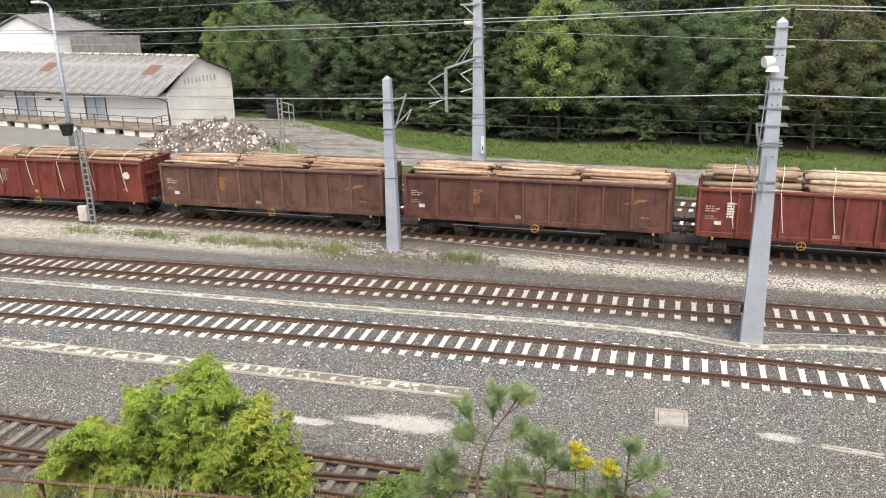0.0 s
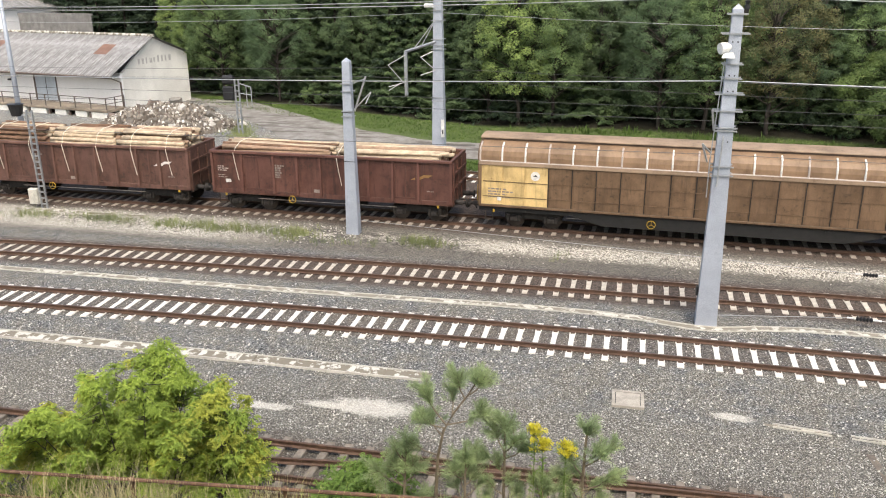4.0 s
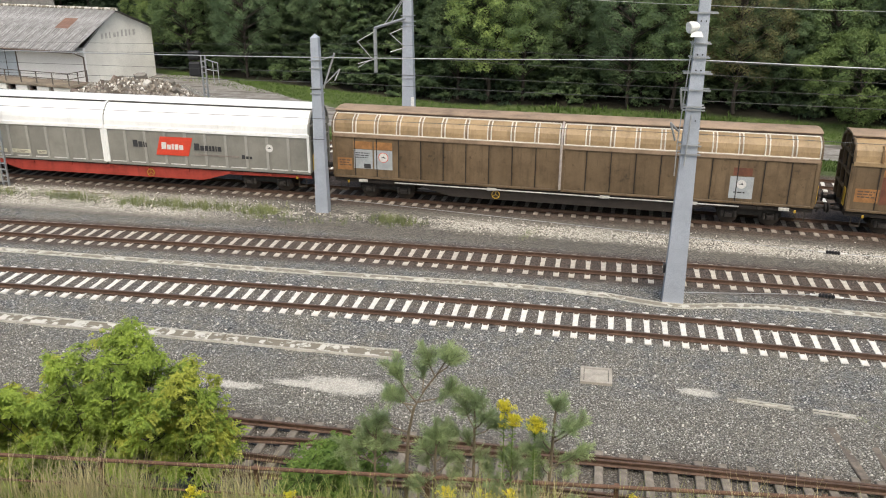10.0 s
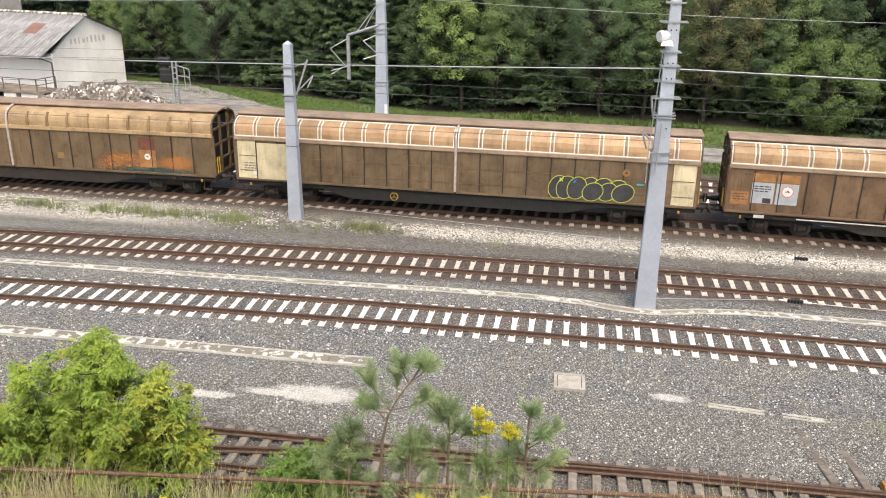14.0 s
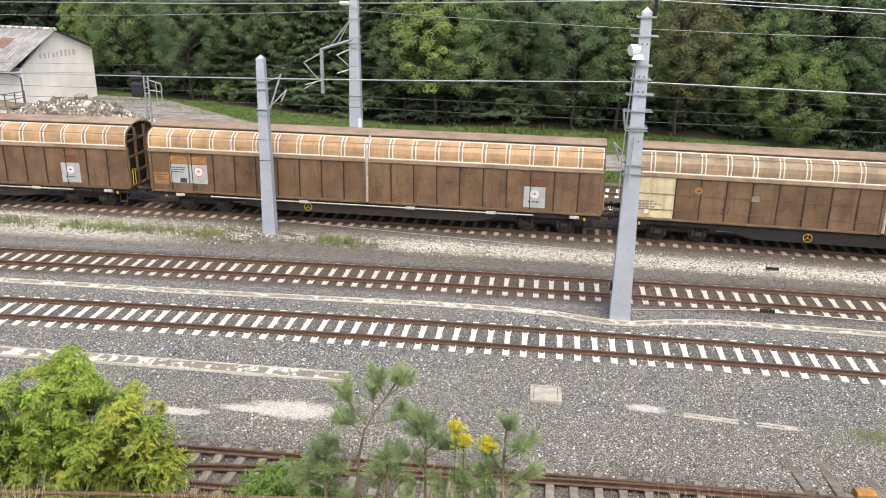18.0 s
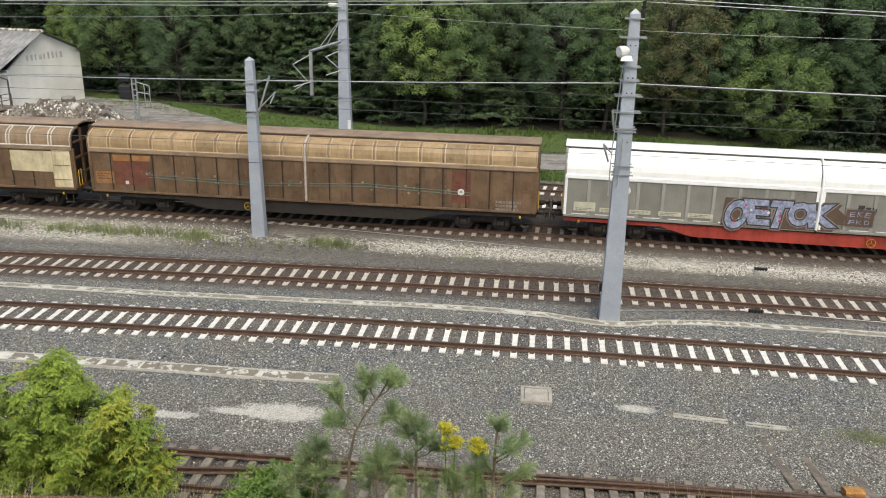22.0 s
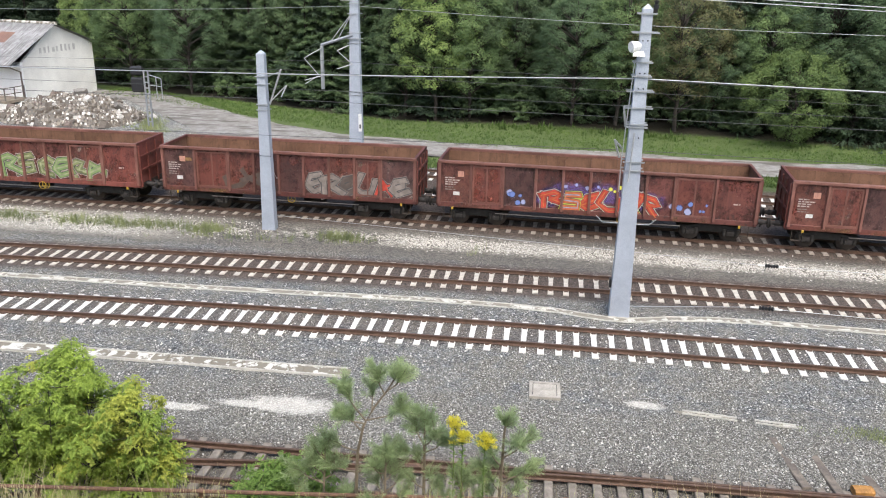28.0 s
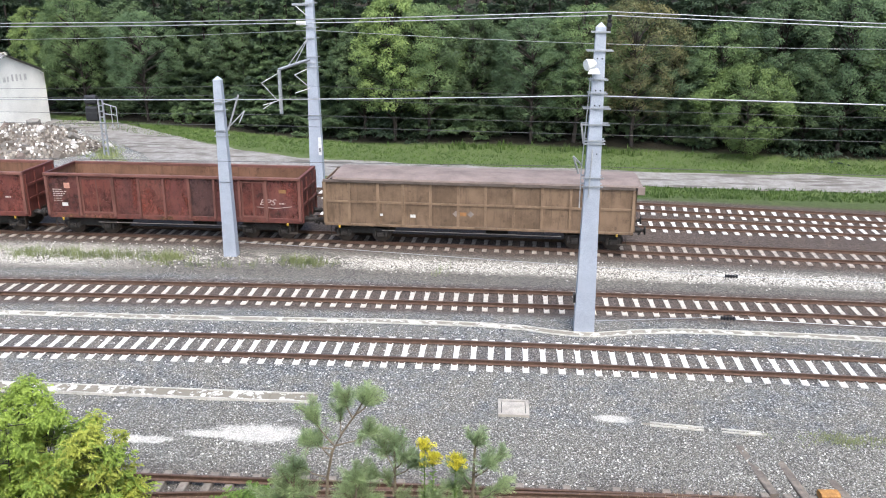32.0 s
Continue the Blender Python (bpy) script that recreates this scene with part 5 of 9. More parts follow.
    # denser dark rows behind
    for dy, st, ks, lo, hi in ((4.2, 2.6, (1, 4, 4, 4), 0.8, 1.0), (9.5, 3.8, (4,), 0.85, 1.1), (15, 5.0, (4,), 1.0, 1.25)):
        x = -98.0
        while x < 42:
            k = rnd.choice(ks) if x > -62 else 4
            put(k, x, edge_line(x) + dy + rnd.uniform(-1.2, 1.2), rnd.uniform(lo, hi))
            x += st * rnd.uniform(0.75, 1.25)


make_wood()


# ---- grass and weeds ----
M_GRASS = leaf_mat("fresh_grass", (0.058, 0.112, 0.022), (0.155, 0.225, 0.055))
M_GRASS_DRY = leaf_mat("dry_grass", (0.40, 0.34, 0.18), (0.72, 0.63, 0.40))
M_WEED = leaf_mat("grey_green_weeds", (0.17, 0.21, 0.085), (0.36, 0.38, 0.19))


def grass(name, n, area, h, mat, label, seed, w=0.012, tuft=5, lean=0.35):
    rnd = random.Random(seed)
    g = G()
    for _ in range(n):
        x, y = area(rnd)
        for _ in range(tuft):
            px, py = x + rnd.gauss(0, 0.07), y + rnd.gauss(0, 0.07)
            z = ground_z(px, py) - 0.04
            H = rnd.uniform(*h)
            a = rnd.uniform(0, 6.28)
            dx, dy = math.cos(a) * H * lean * rnd.random(), math.sin(a) * H * lean * rnd.random()
            i = len(g.v)
            c, s = math.cos(a + 1.57) * w, math.sin(a + 1.57) * w
            g.v += [(px - c, py - s, z), (px + c, py + s, z), (px + dx * 0.4 + c * 0.8, py + dy * 0.4 + s * 0.8, z + H * 0.6), (px + dx * 0.4 - c * 0.8, py + dy * 0.4 - s * 0.8, z + H * 0.6), (px + dx, py + dy, z + H)]
            g.f += [(i, i + 1, i + 2, i + 3), (i + 3, i + 2, i + 4)]
    tagged(part(name, g, mat), label, "grass", kind="stuff")


def patchy(x0, x1, y0, y1, f=0.6, cut=0.0, seed=0):
    def area(rnd):
        for _ in range(12):
            x, y = rnd.uniform(x0, x1), rnd.uniform(y0, y1)
            if noise.noise(Vector((x * f, y * f, seed))) > cut:
                return x, y
        return x, y
    return area


def make_grass():
    grass("far_grass", 9000, lambda r: (lambda x: (x, r.uniform(31.3 + max(0, -x - 8) * 0.47, edge_line(x) + 0.6)))(r.uniform(-42, 34)), (0.06, 0.22), M_GRASS, "short green grass below the wood", 1, 0.02, 4, 0.8)
    grass("far_herbs", 170, lambda r: (lambda x: (x, edge_line(x) + r.gauss(-0.3, 0.5)))(r.choice((r.uniform(-40, 34), r.gauss(-3, 1.6), r.gauss(6, 2)))), (0.15, 0.6), M_GRASS, "taller green herbs along the wood", 5, 0.03, 6, 0.6)
    grass("far_grass", 5200, lambda r: (lambda x: (x, r.uniform(24.0, 26.9) - 0.045 * min(0, x) - 0.01 * max(0, x)))(r.uniform(-24, 34)), (0.08, 0.28), M_GRASS, "yellow-green verge between track and road", 2, 0.02, 4, 0.8)
    grass("far_grass", 700, lambda r: (lambda q: (-33.5 + 4.5 * q + r.gauss(0, 0.7), 38.5 - 7.0 * q))(r.random()), (0.08, 0.3), M_WEED, "grass patch between rubble heap and muddy road", 3, 0.02, 4, 0.8)
    for i, (cx, cy, rx, ry, n) in enumerate(((-15.9, 10.1, 1.0, 0.5, 160), (-18.3, 10.2, 1.3, 0.4, 130), (-20.6, 10.3, 1.4, 0.5, 150), (-22.6, 10.2, 0.8, 0.4, 80), (-26.3, 10.4, 2.0, 0.5, 160), (-9.3, 10.0, 1.1, 0.4, 170), (-13.8, 9.2, 2.5, 0.4, 40), (-3.0, 9.3, 0.8, 0.5, 10), (-30.5, 10.3, 1.3, 0.5, 90), (9.5, -3.75, 1.6, 0.25, 170), (13, -3.9, 2.2, 0.3, 120))):
        grass("weed_tuft", int(n * 0.8), lambda r, cx=cx, cy=cy, rx=rx, ry=ry: (cx + r.gauss(0, rx * 0.6), cy + r.gauss(0, ry * 0.7)), (0.08, 0.5 if cy > 0 else 0.15), M_WEED, "tuft of grey-green weeds in the gravel", 30 + i, 0.008, 7, 0.9)


make_grass()
# ---- on the bank below the camera: bush, young pines, goldenrod, grass, fence ----
M_BUSH = leaf_mat("bright_green_leaflets", (0.165, 0.250, 0.040), (0.42, 0.52, 0.095))
M_BUSH_TIP = leaf_mat("yellowing_leaflets", (0.36, 0.40, 0.06), (0.54, 0.56, 0.11))
M_PINE = leaf_mat("blue_green_pine_needles", (0.225, 0.305, 0.140), (0.48, 0.57, 0.30))
M_PINEBARK = surface("brown_green_pine_bark", (0.24, 0.19, 0.13), 0.9, 0.6, 6, 40, 0, 0.4)
M_GOLDENROD = leaf_mat("goldenrod_flowers", (0.90, 0.76, 0.05), (0.95, 0.88, 0.14))
M_BANK = leaf_mat("olive_bank_grass", (0.24, 0.29, 0.07), (0.54, 0.54, 0.22))
M_HERB = leaf_mat("herb_leaves", (0.10, 0.18, 0.03), (0.22, 0.32, 0.075))


def leafy_bush(name, at, env, seed, sprays, label, mat, stems=9, tips=0.1, deep=1.0):
    """A shrub of feathered, hanging leaves under an uneven outline env of (x, top): stems fan out, each spray carries pairs of leaflets; some tips have yellowed."""
    rnd = random.Random(seed)
    root = thing(name, label, "bush")
    tr, cr, yl = G(), G(), G()
    gz = ground_z(*at) - 0.05
    ex, ez = [q[0] for q in env], [q[1] for q in env]
    lo, hi = min(ex), max(ex)

    def top(x):
        return float(np.interp(x, ex, ez))

    def spray_of_leaves(g, base, out):
        d = (Vector((out.x, out.y, 0)) * 0.8 + Vector((rnd.gauss(0, 0.8), rnd.gauss(0, 0.8), rnd.gauss(-0.3, 0.55)))).normalized()
        L = rnd.uniform(0.10, 0.22)
        side = d.cross(Vector((0, 0, 1))).normalized()
        for j in range(5):
            p = base + d * (L * j / 5) - Vector((0, 0, 0.05 * (j / 5) ** 2))
            for s in (-1, 1):
                leaf_quad(g, p, (d * 0.55 + side * s + Vector((0, 0, rnd.uniform(-0.9, 0.0)))).normalized(), Vector((rnd.gauss(0, 0.3), rnd.gauss(0, 0.3), 1)), 0.078 * rnd.uniform(0.7, 1.3), 0.037)
    clumps = []
    for k in range(stems):
        x = lo + 0.15 + (hi - lo - 0.3) * (k + rnd.uniform(0.1, 0.9)) / stems
        edge = 4 * (x - lo) * (hi - x) / (hi - lo) ** 2
        y = rnd.uniform(-1, 1) * deep * (0.25 + 0.75 * edge)
        tip = Vector((x - at[0], y, top(x) - gz - 0.12 - 0.28 * abs(y) * rnd.random()))
        foot = Vector(((x - at[0]) * 0.35, y * 0.3, -0.2))
        mid = foot.lerp(tip, 0.55) + Vector((0, 0, 0.15))
        P = [foot, foot.lerp(mid, 0.5), mid, tip]
        tr.tube(P, [0.035, 0.024, 0.012, 0.004], 5)
        yellow = rnd.random() < tips * 2.5
        clumps.append((tip, 0.17, yellow))
        for _ in range(16):
            t = rnd.uniform(0.12, 1.0)
            b = P[1].lerp(mid, t / 0.55) if t < 0.55 else mid.lerp(tip, (t - 0.55) / 0.45)
            e = b + Vector((rnd.gauss(0, 0.42), rnd.gauss(0, 0.35), rnd.gauss(0.05, 0.3)))
            R = rnd.uniform(0.11, 0.26)
            e.x = max(lo + 0.1, min(hi - 0.1, e.x + at[0])) - at[0]
            e.z = max(0.1, min(e.z, top(e.x + at[0]) - gz + rnd.uniform(-0.35, 0.12) - R * 0.5))
            tr.tube([b, e], [0.010, 0.004], 4)
            clumps.append((e, R, yellow and e.z > 0.55 * tip.z and rnd.random() < 0.6 or rnd.random() < tips * 0.4))
    tot = sum(c[1] ** 2 for c in clumps)
    for c, R, y in clumps:
        for i in range(int(sprays * R * R / tot)):
            o = Vector((rnd.gauss(0, 1), rnd.gauss(0, 1), rnd.gauss(0.25, 0.8))).normalized()
            spray_of_leaves(yl if y else cr, c + o * R * (0.3 + 0.95 * rnd.random() ** 1.5), o)
    part("stem", tr, M_BARK, root)
    part("foliage", cr, mat, root)
    if yl.v:
        part("yellowing_foliage", yl, M_BUSH_TIP, root, "yellow leaflets at the shoot tips")
    root.matrix_world = Matrix.Translation((at[0], at[1], gz))


def young_pine(y, stem, limbs, seed, label):
    """A young pine. stem: (x, z) from low to the tip; limbs: (from x, z, to x, z, forward, fullness). Long soft needles stand round the year's shoots at each limb's end."""
    rnd = random.Random(seed)
    root = thing("young_pine", label, "pine tree", "young pines on the bank")
    x0, gz = stem[0][0], ground_z(stem[0][0], y) - 0.05
    tr, cr = G(), G()
    P = [Vector((0, 0, -0.15))] + [Vector((a - x0, 0, b - gz)) for a, b in stem[1 if stem[0][1] < gz + 0.1 else 0:]]
    n = len(P)
    tr.tube(P, [0.045 * (1 - 0.8 * i / n) * min(1.0, P[-1].z / 2.6) for i in range(n)], 7)

    def needles(a, b, many, L):
        d = (b - a).normalized()
        for _ in range(many):
            t = rnd.random() ** 0.75
            r = Vector((rnd.gauss(0, 1), rnd.gauss(0, 1), rnd.gauss(0, 1)))
            r = (r - d * r.dot(d)).normalized()
            o = (d * rnd.uniform(0.5, 1.3) + r * rnd.uniform(0.5, 1.0) + Vector((0, 0, 0.12 - 0.25 * rnd.random()))).normalized()
            leaf_quad(cr, a.lerp(b, t), o, Vector((rnd.gauss(0, 1), rnd.gauss(0, 1), 1)), L * rnd.uniform(0.6, 1.15), 0.0056)

    def tuft(a, tip, full):
        """The shoots of the last years round a limb's end."""
        d = (tip - a).normalized()
        needles(a.lerp(tip, 0.3), tip, int(420 * full), 0.15)
        for i in range(int(7 + 8 * full)):
            t = rnd.uniform(0.35, 0.95)
            b = a.lerp(tip, t)
            out = (d * 1.1 + Vector((rnd.gauss(0, 0.75), rnd.gauss(0, 0.75), rnd.gauss(0.18, 0.5)))).normalized()
            e = b + out * rnd.uniform(0.12, 0.28) * (0.75 + 0.5 * full)
            tr.tube([b, e], [0.005, 0.003], 4)
            needles(b, e + out * 0.03, int(120 * full) + 12, 0.14)
    for a, b, c, d, fw, full in limbs:
        s, e = Vector((a - x0, 0, b - gz)), Vector((c - x0, fw, d - gz))
        m = s.lerp(e, 0.5) - Vector((0, 0, 0.05))
        tr.tube([s, m, e], [0.018, 0.012, 0.006], 5)
        tuft(m.lerp(s, 0.3), e, full)
    tuft(P[-2].lerp(P[-1], 0.4), P[-1], 0.8)
    part("trunk", tr, M_PINEBARK, root)
    part("needles", cr, M_PINE, root)
    root.matrix_world = Matrix.Translation((x0, y, gz))


def slim(seed, x, z0, z1, n=12, wide=0.45):
    """Rising limbs in whorls round a straight stem."""
    rnd = random.Random(seed)
    out = []
    for i in range(n):
        t = (i + 0.5) / n
        z = z0 + (z1 - z0) * (0.05 + 0.85 * t)
        w = wide * (1.1 - 0.75 * t) * rnd.uniform(0.55, 1.0) * (1 if i % 2 else -1)
        out.append((x, z, x + w, z + rnd.uniform(0.12, 0.34), rnd.uniform(-0.3, 0.3), rnd.uniform(0.25, 0.5)))
    return out


def goldenrod(at, h, seed, flower=True, tip_z=0.0):
    rnd = random.Random(seed)
    if tip_z:
        h = tip_z - ground_z(*at) + 0.05
    root = thing("goldenrod", "yellow-flowered goldenrod on the bank" if flower else "tall green herb on the bank", "herb", "herbs on the bank")
    st, lf, plumes = G(), G(), []
    lean = Vector((rnd.uniform(-0.12, 0.12), rnd.uniform(-0.1, 0.1), 1)) if not tip_z else Vector((0, 0, 1))
    st.tube([Vector((0, 0, -0.1)), lean * (h * 0.5), lean * h], [0.012, 0.009, 0.005], 5)
    for i in range(int(h * 26)):
        t = rnd.uniform(0.1, 0.95)
        a = rnd.uniform(0, 6.28)
        leaf_quad(lf, lean * (h * t), Vector((math.cos(a), math.sin(a), 0.45)).normalized(), Vector((0, 0, 1)), 0.14 * (1.2 - t * 0.6), 0.03)
    if flower:
        for i in range(22 if tip_z else 12):
            a = rnd.uniform(0, 6.28)
            drop = rnd.random()
            L = 0.04 + 0.27 * drop * rnd.uniform(0.6, 1.0)
            fl = G()
            b = lean * (h - 0.24 * drop)
            tip = b + Vector((math.cos(a) * L, math.sin(a) * L, 0.06 + 0.1 * L))
            st.tube([b, tip], 0.004, 4)
            for _ in range(40):
                p = b.lerp(tip, rnd.uniform(0.15, 1)) + Vector((rnd.gauss(0, 0.018), rnd.gauss(0, 0.018), rnd.gauss(0.015, 0.018)))
                leaf_quad(fl, p, Vector((rnd.gauss(0, 1), rnd.gauss(0, 1), 1)).normalized(), Vector((1, 0, 0.2)), 0.04, 0.032)
            plumes.append(fl)
    part("stalk", st, M_HERB, root)["kind"] = "stuff"
    part("leaf_mass", lf, M_HERB, root)["kind"] = "stuff"
    for fl in plumes:
        part("flower_plume", fl, M_GOLDENROD, root)["kind"] = "stuff"
    root.matrix_world = Matrix.Translation((at[0], at[1], ground_z(*at) - 0.05))


def pipe_fence():
    """Rusty pipe fence that climbs along the bank."""
    root = thing("pipe_fence", "rusty pipe fence on thin posts along the grassy bank", "fence")
    m = surface("rusty_pipe", (0.21, 0.115, 0.075), 0.75, 0.55, 4, 50, 0.1)
    zf = lambda x: 2.80 + 0.085 * x
    part("top_pipe", G().tube([(x, -12.5, zf(x)) for x in range(-30, 25, 3)], 0.04, 8), m, root)
    part("low_pipe", G().tube([(x, -12.5, zf(x) - 0.62) for x in range(-30, 25, 3)], 0.025, 8), m, root)
    for i in range(15):
        x = -27.2 + i * 3.46 + 0.2
        part("post", G().box(x - 0.04, x + 0.04, -12.46, -12.38, min(zf(x) - 1.6, ground_z(x, -12.4) - 0.3), zf(x)), m, root)


pipe_fence()
leafy_bush("bush", (-10.6, -11.05), [(-14.5, 0.75), (-13.8, 1.5), (-12.9, 2.4), (-12.3, 2.98), (-11.5, 3.38), (-10.7, 3.78), (-9.94, 4.25), (-9.4, 3.72), (-8.9, 3.15), (-8.5, 2.9), (-8.3, 2.5)], 3, 12500, "broad yellow-green leafy shrub on the bank", M_BUSH, 26, 0.10, 1.1)
leafy_bush("bush", (-8.15, -11.1), [(-9.0, 2.3), (-8.7, 3.1), (-8.25, 3.68), (-7.9, 3.4), (-7.6, 3.15), (-7.5, 2.6)], 5, 2600, "slender yellow-green shrub with yellowing tips", M_BUSH, 8, 0.3, 0.5)
leafy_bush("bush", (-5.1, -11.6), [(-6.0, 1.6), (-5.5, 2.1), (-4.95, 2.5), (-4.5, 2.3), (-4.1, 1.8)], 6, 2200, "low green shrub beside young pines", M_HERB, 9, 0.0, 0.6)
young_pine(-12.3, [(-3.24, 1.6), (-3.22, 2.4), (-3.20, 2.86), (-3.17, 3.36), (-3.06, 3.9), (-2.86, 4.3), (-2.62, 4.66), (-2.42, 5.02)], [(-2.66, 4.6, -2.84, 4.95, 0.1, 0.9), (-2.62, 4.66, -2.35, 4.9, 0.2, 0.7), (-3.0, 4.0, -3.5, 4.66, 0.1, 1.0), (-3.04, 3.95, -3.42, 4.25, -0.25, 0.9), (-3.1, 3.8, -3.4, 4.02, 0.25, 0.9), (-3.02, 4.02, -2.3, 4.3, 0.1, 1.0), (-2.9, 4.2, -2.95, 4.55, 0.35, 0.6), (-3.17, 3.36, -3.75, 3.45, 0.2, 0.6), (-3.17, 3.3, -2.6, 3.5, -0.2, 0.7), (-3.2, 2.9, -3.8, 2.98, 0.1, 0.6), (-3.2, 2.9, -2.7, 3.05, 0.2, 0.6)], 1, "young pine with long soft needles and open limbs")
young_pine(-12.35, [(-1.93, 1.6), (-1.92, 2.66), (-1.92, 3.63), (-1.91, 4.2)], [(-1.92, 3.63, -2.14, 4.06, 0.1, 0.8), (-1.92, 3.63, -1.71, 3.98, -0.1, 0.8), (-1.92, 3.5, -1.56, 3.66, 0.2, 0.7), (-1.92, 3.3, -2.36, 3.5, 0.1, 0.8), (-1.92, 3.55, -1.95, 3.9, 0.3, 0.7)] + slim(2, -1.92, 1.9, 3.3, 7), 2, "slim young pine with long soft needles")
young_pine(-12.3, [(-0.54, 1.8), (-0.52, 2.78), (-0.49, 4.0), (-0.47, 4.22)], [(-0.5, 3.3, -0.78, 3.62, 0.1, 0.7), (-0.5, 3.5, -0.04, 3.88, 0.1, 0.7), (-0.5, 3.6, -0.24, 3.98, -0.2, 0.7), (-0.5, 3.0, -0.9, 3.24, 0.1, 0.7), (-0.5, 3.0, 0.03, 3.32, 0.1, 0.7)] + slim(3, -0.5, 2.0, 3.3, 7), 3, "slim young pine among goldenrod")
young_pine(-12.2, [(-3.9, 1.5), (-3.87, 2.41), (-3.81, 3.5)], slim(4, -3.85, 1.7, 3.3, 9, 0.6) + [(-3.85, 2.5, -4.5, 2.76, 0.1, 0.8), (-3.85, 2.7, -4.1, 3.02, 0.1, 0.8)], 4, "small young pine on the bank")
young_pine(-12.6, [(-1.2, 1.8), (-1.2, 2.6), (-1.18, 3.25)], slim(5, -1.2, 1.9, 3.1, 9), 5, "small young pine on the bank")
young_pine(-12.5, [(-2.62, 1.7), (-2.62, 2.8), (-2.6, 3.6)], slim(6, -2.62, 1.9, 3.4, 10), 6, "small young pine on the bank")
goldenrod((-1.35, -12.65), 2.5, 1, True, 4.39), goldenrod((-1.20, -12.65), 2.5, 21, True, 4.14), goldenrod((-0.81, -12.65), 2.5, 2, True, 4.12)
goldenrod((-1.6, -13.1), 0.9, 3), goldenrod((-1.1, -13.2), 1.0, 4), goldenrod((-2.3, -13.3), 0.9, 5), goldenrod((0.9, -13.0), 0.9, 6), goldenrod((-7.1, -13.3), 0.6, 7), goldenrod((-5.1, -13.4), 0.6, 8)
goldenrod((2.55, -11.3), 1.3, 9, False), goldenrod((2.75, -11.2), 1.1, 10, False), goldenrod((2.2, -12.2), 1.2, 11, False), goldenrod((-4.2, -12.9), 1.2, 12, False)
grass("bank_grass", 5200, patchy(-24, 14, -14.8, -11.0, 0.7, 0.0, 1), (0.10, 0.38), M_BANK, "tall green grass on the bank", 61, 0.005, 5, 0.8)
grass("mixed_bank_grass", 900, patchy(-9, 6, -14.6, -12.4, 0.9, 0.05, 4), (0.5, 1.1), M_BANK, "loose tall green-yellow grass on the bank", 66, 0.005, 3, 1.0)
grass("dry_bank_grass", 1700, patchy(-22, 12, -15.0, -11.6, 0.5, 0.1, 7), (0.45, 1.4), M_GRASS_DRY, "tall bleached grass stalks on the bank", 62, 0.0045, 3, 0.75)
grass("upper_bank_grass", 3000, patchy(-30, 24, -24, -15.2, 0.5, -0.3, 2), (0.25, 0.6), M_BANK, "short grass on the upper bank", 63, 0.02, 3)
stones("loose_white_stones", 2400, lambda r: (r.uniform(-26, 16), 3.5 - 10.2 * r.random() ** 0.7), (0.018, 0.06), M_WHITESTONE, "loose white stones on the gravel", 71)
stones("loose_grey_stones", 2200, lambda r: (r.uniform(-22, 16), r.uniform(-9.5, 3.5)), (0.02, 0.05), M_PATCHSTONE, "loose grey ballast stones", 72)
M_GRIT_GREY = surface("grey_brown_grit", (0.15, 0.135, 0.115), 0.9, 0.6, 8, 50)


def grit_strip(r, x0, x1, w):
    x = r.uniform(x0, x1)
    return x, 10.15 - 0.00075 * x * x - 0.0347 * x + r.gauss(0, w)


stones("pale_stones", 3600, lambda r: grit_strip(r, -6.5 - 5 * r.random() ** 3, 24, 0.5), (0.02, 0.07), M_WHITESTONE, "pale limestone pieces between the tracks", 73)
stones("pale_stones", 1500, lambda r: grit_strip(r, -36, -13, 0.8), (0.025, 0.075), M_WHITESTONE, "pale limestone pieces among the weeds", 74)
stones("grey_stones", 3500, lambda r: grit_strip(r, -30, 24, 0.7), (0.03, 0.07), M_GRIT_GREY, "grey-brown stones in the pale limestone strip", 75)


def old_timbers():
    m = surface("rotten_brown_timber", (0.235, 0.195, 0.16), 0.95, 0.5, 4, 40, 0, 0.4)
    for i, (x, y, L, yaw) in enumerate(((6.75, -5.4, 2.3, 98), (7.55, -5.5, 2.4, 96), (8.6, -5.8, 2.1, 100))):
        o = part("old_sleeper", G().cbox(-L / 2, L / 2, -0.12, 0.12, -0.1, 0.08, 0.02), m)
        tagged(o, "rotten half-buried timber sleeper in gravel", "sleeper", "rotten sleepers")
        o.matrix_world = pose(x, y, ground_z(x, y) - 0.075, 0, 0, yaw)
    o = thing("point_lever_box", "small orange-yellow point machine cover beside the siding", "point machine")
    part("cover", G().cbox(-0.24, 0.24, -0.15, 0.15, 0, 0.18, 0.05), surface("orange_cover", (0.55, 0.27, 0.07), 0.7, 0.5, 5), o)
    part("base", G().box(-0.27, 0.27, -0.17, 0.17, -0.1, -0.002), M_DARK, o)
    o.matrix_world = pose(8.2, -6.6, -0.32, 0, 0, 5)


old_timbers()
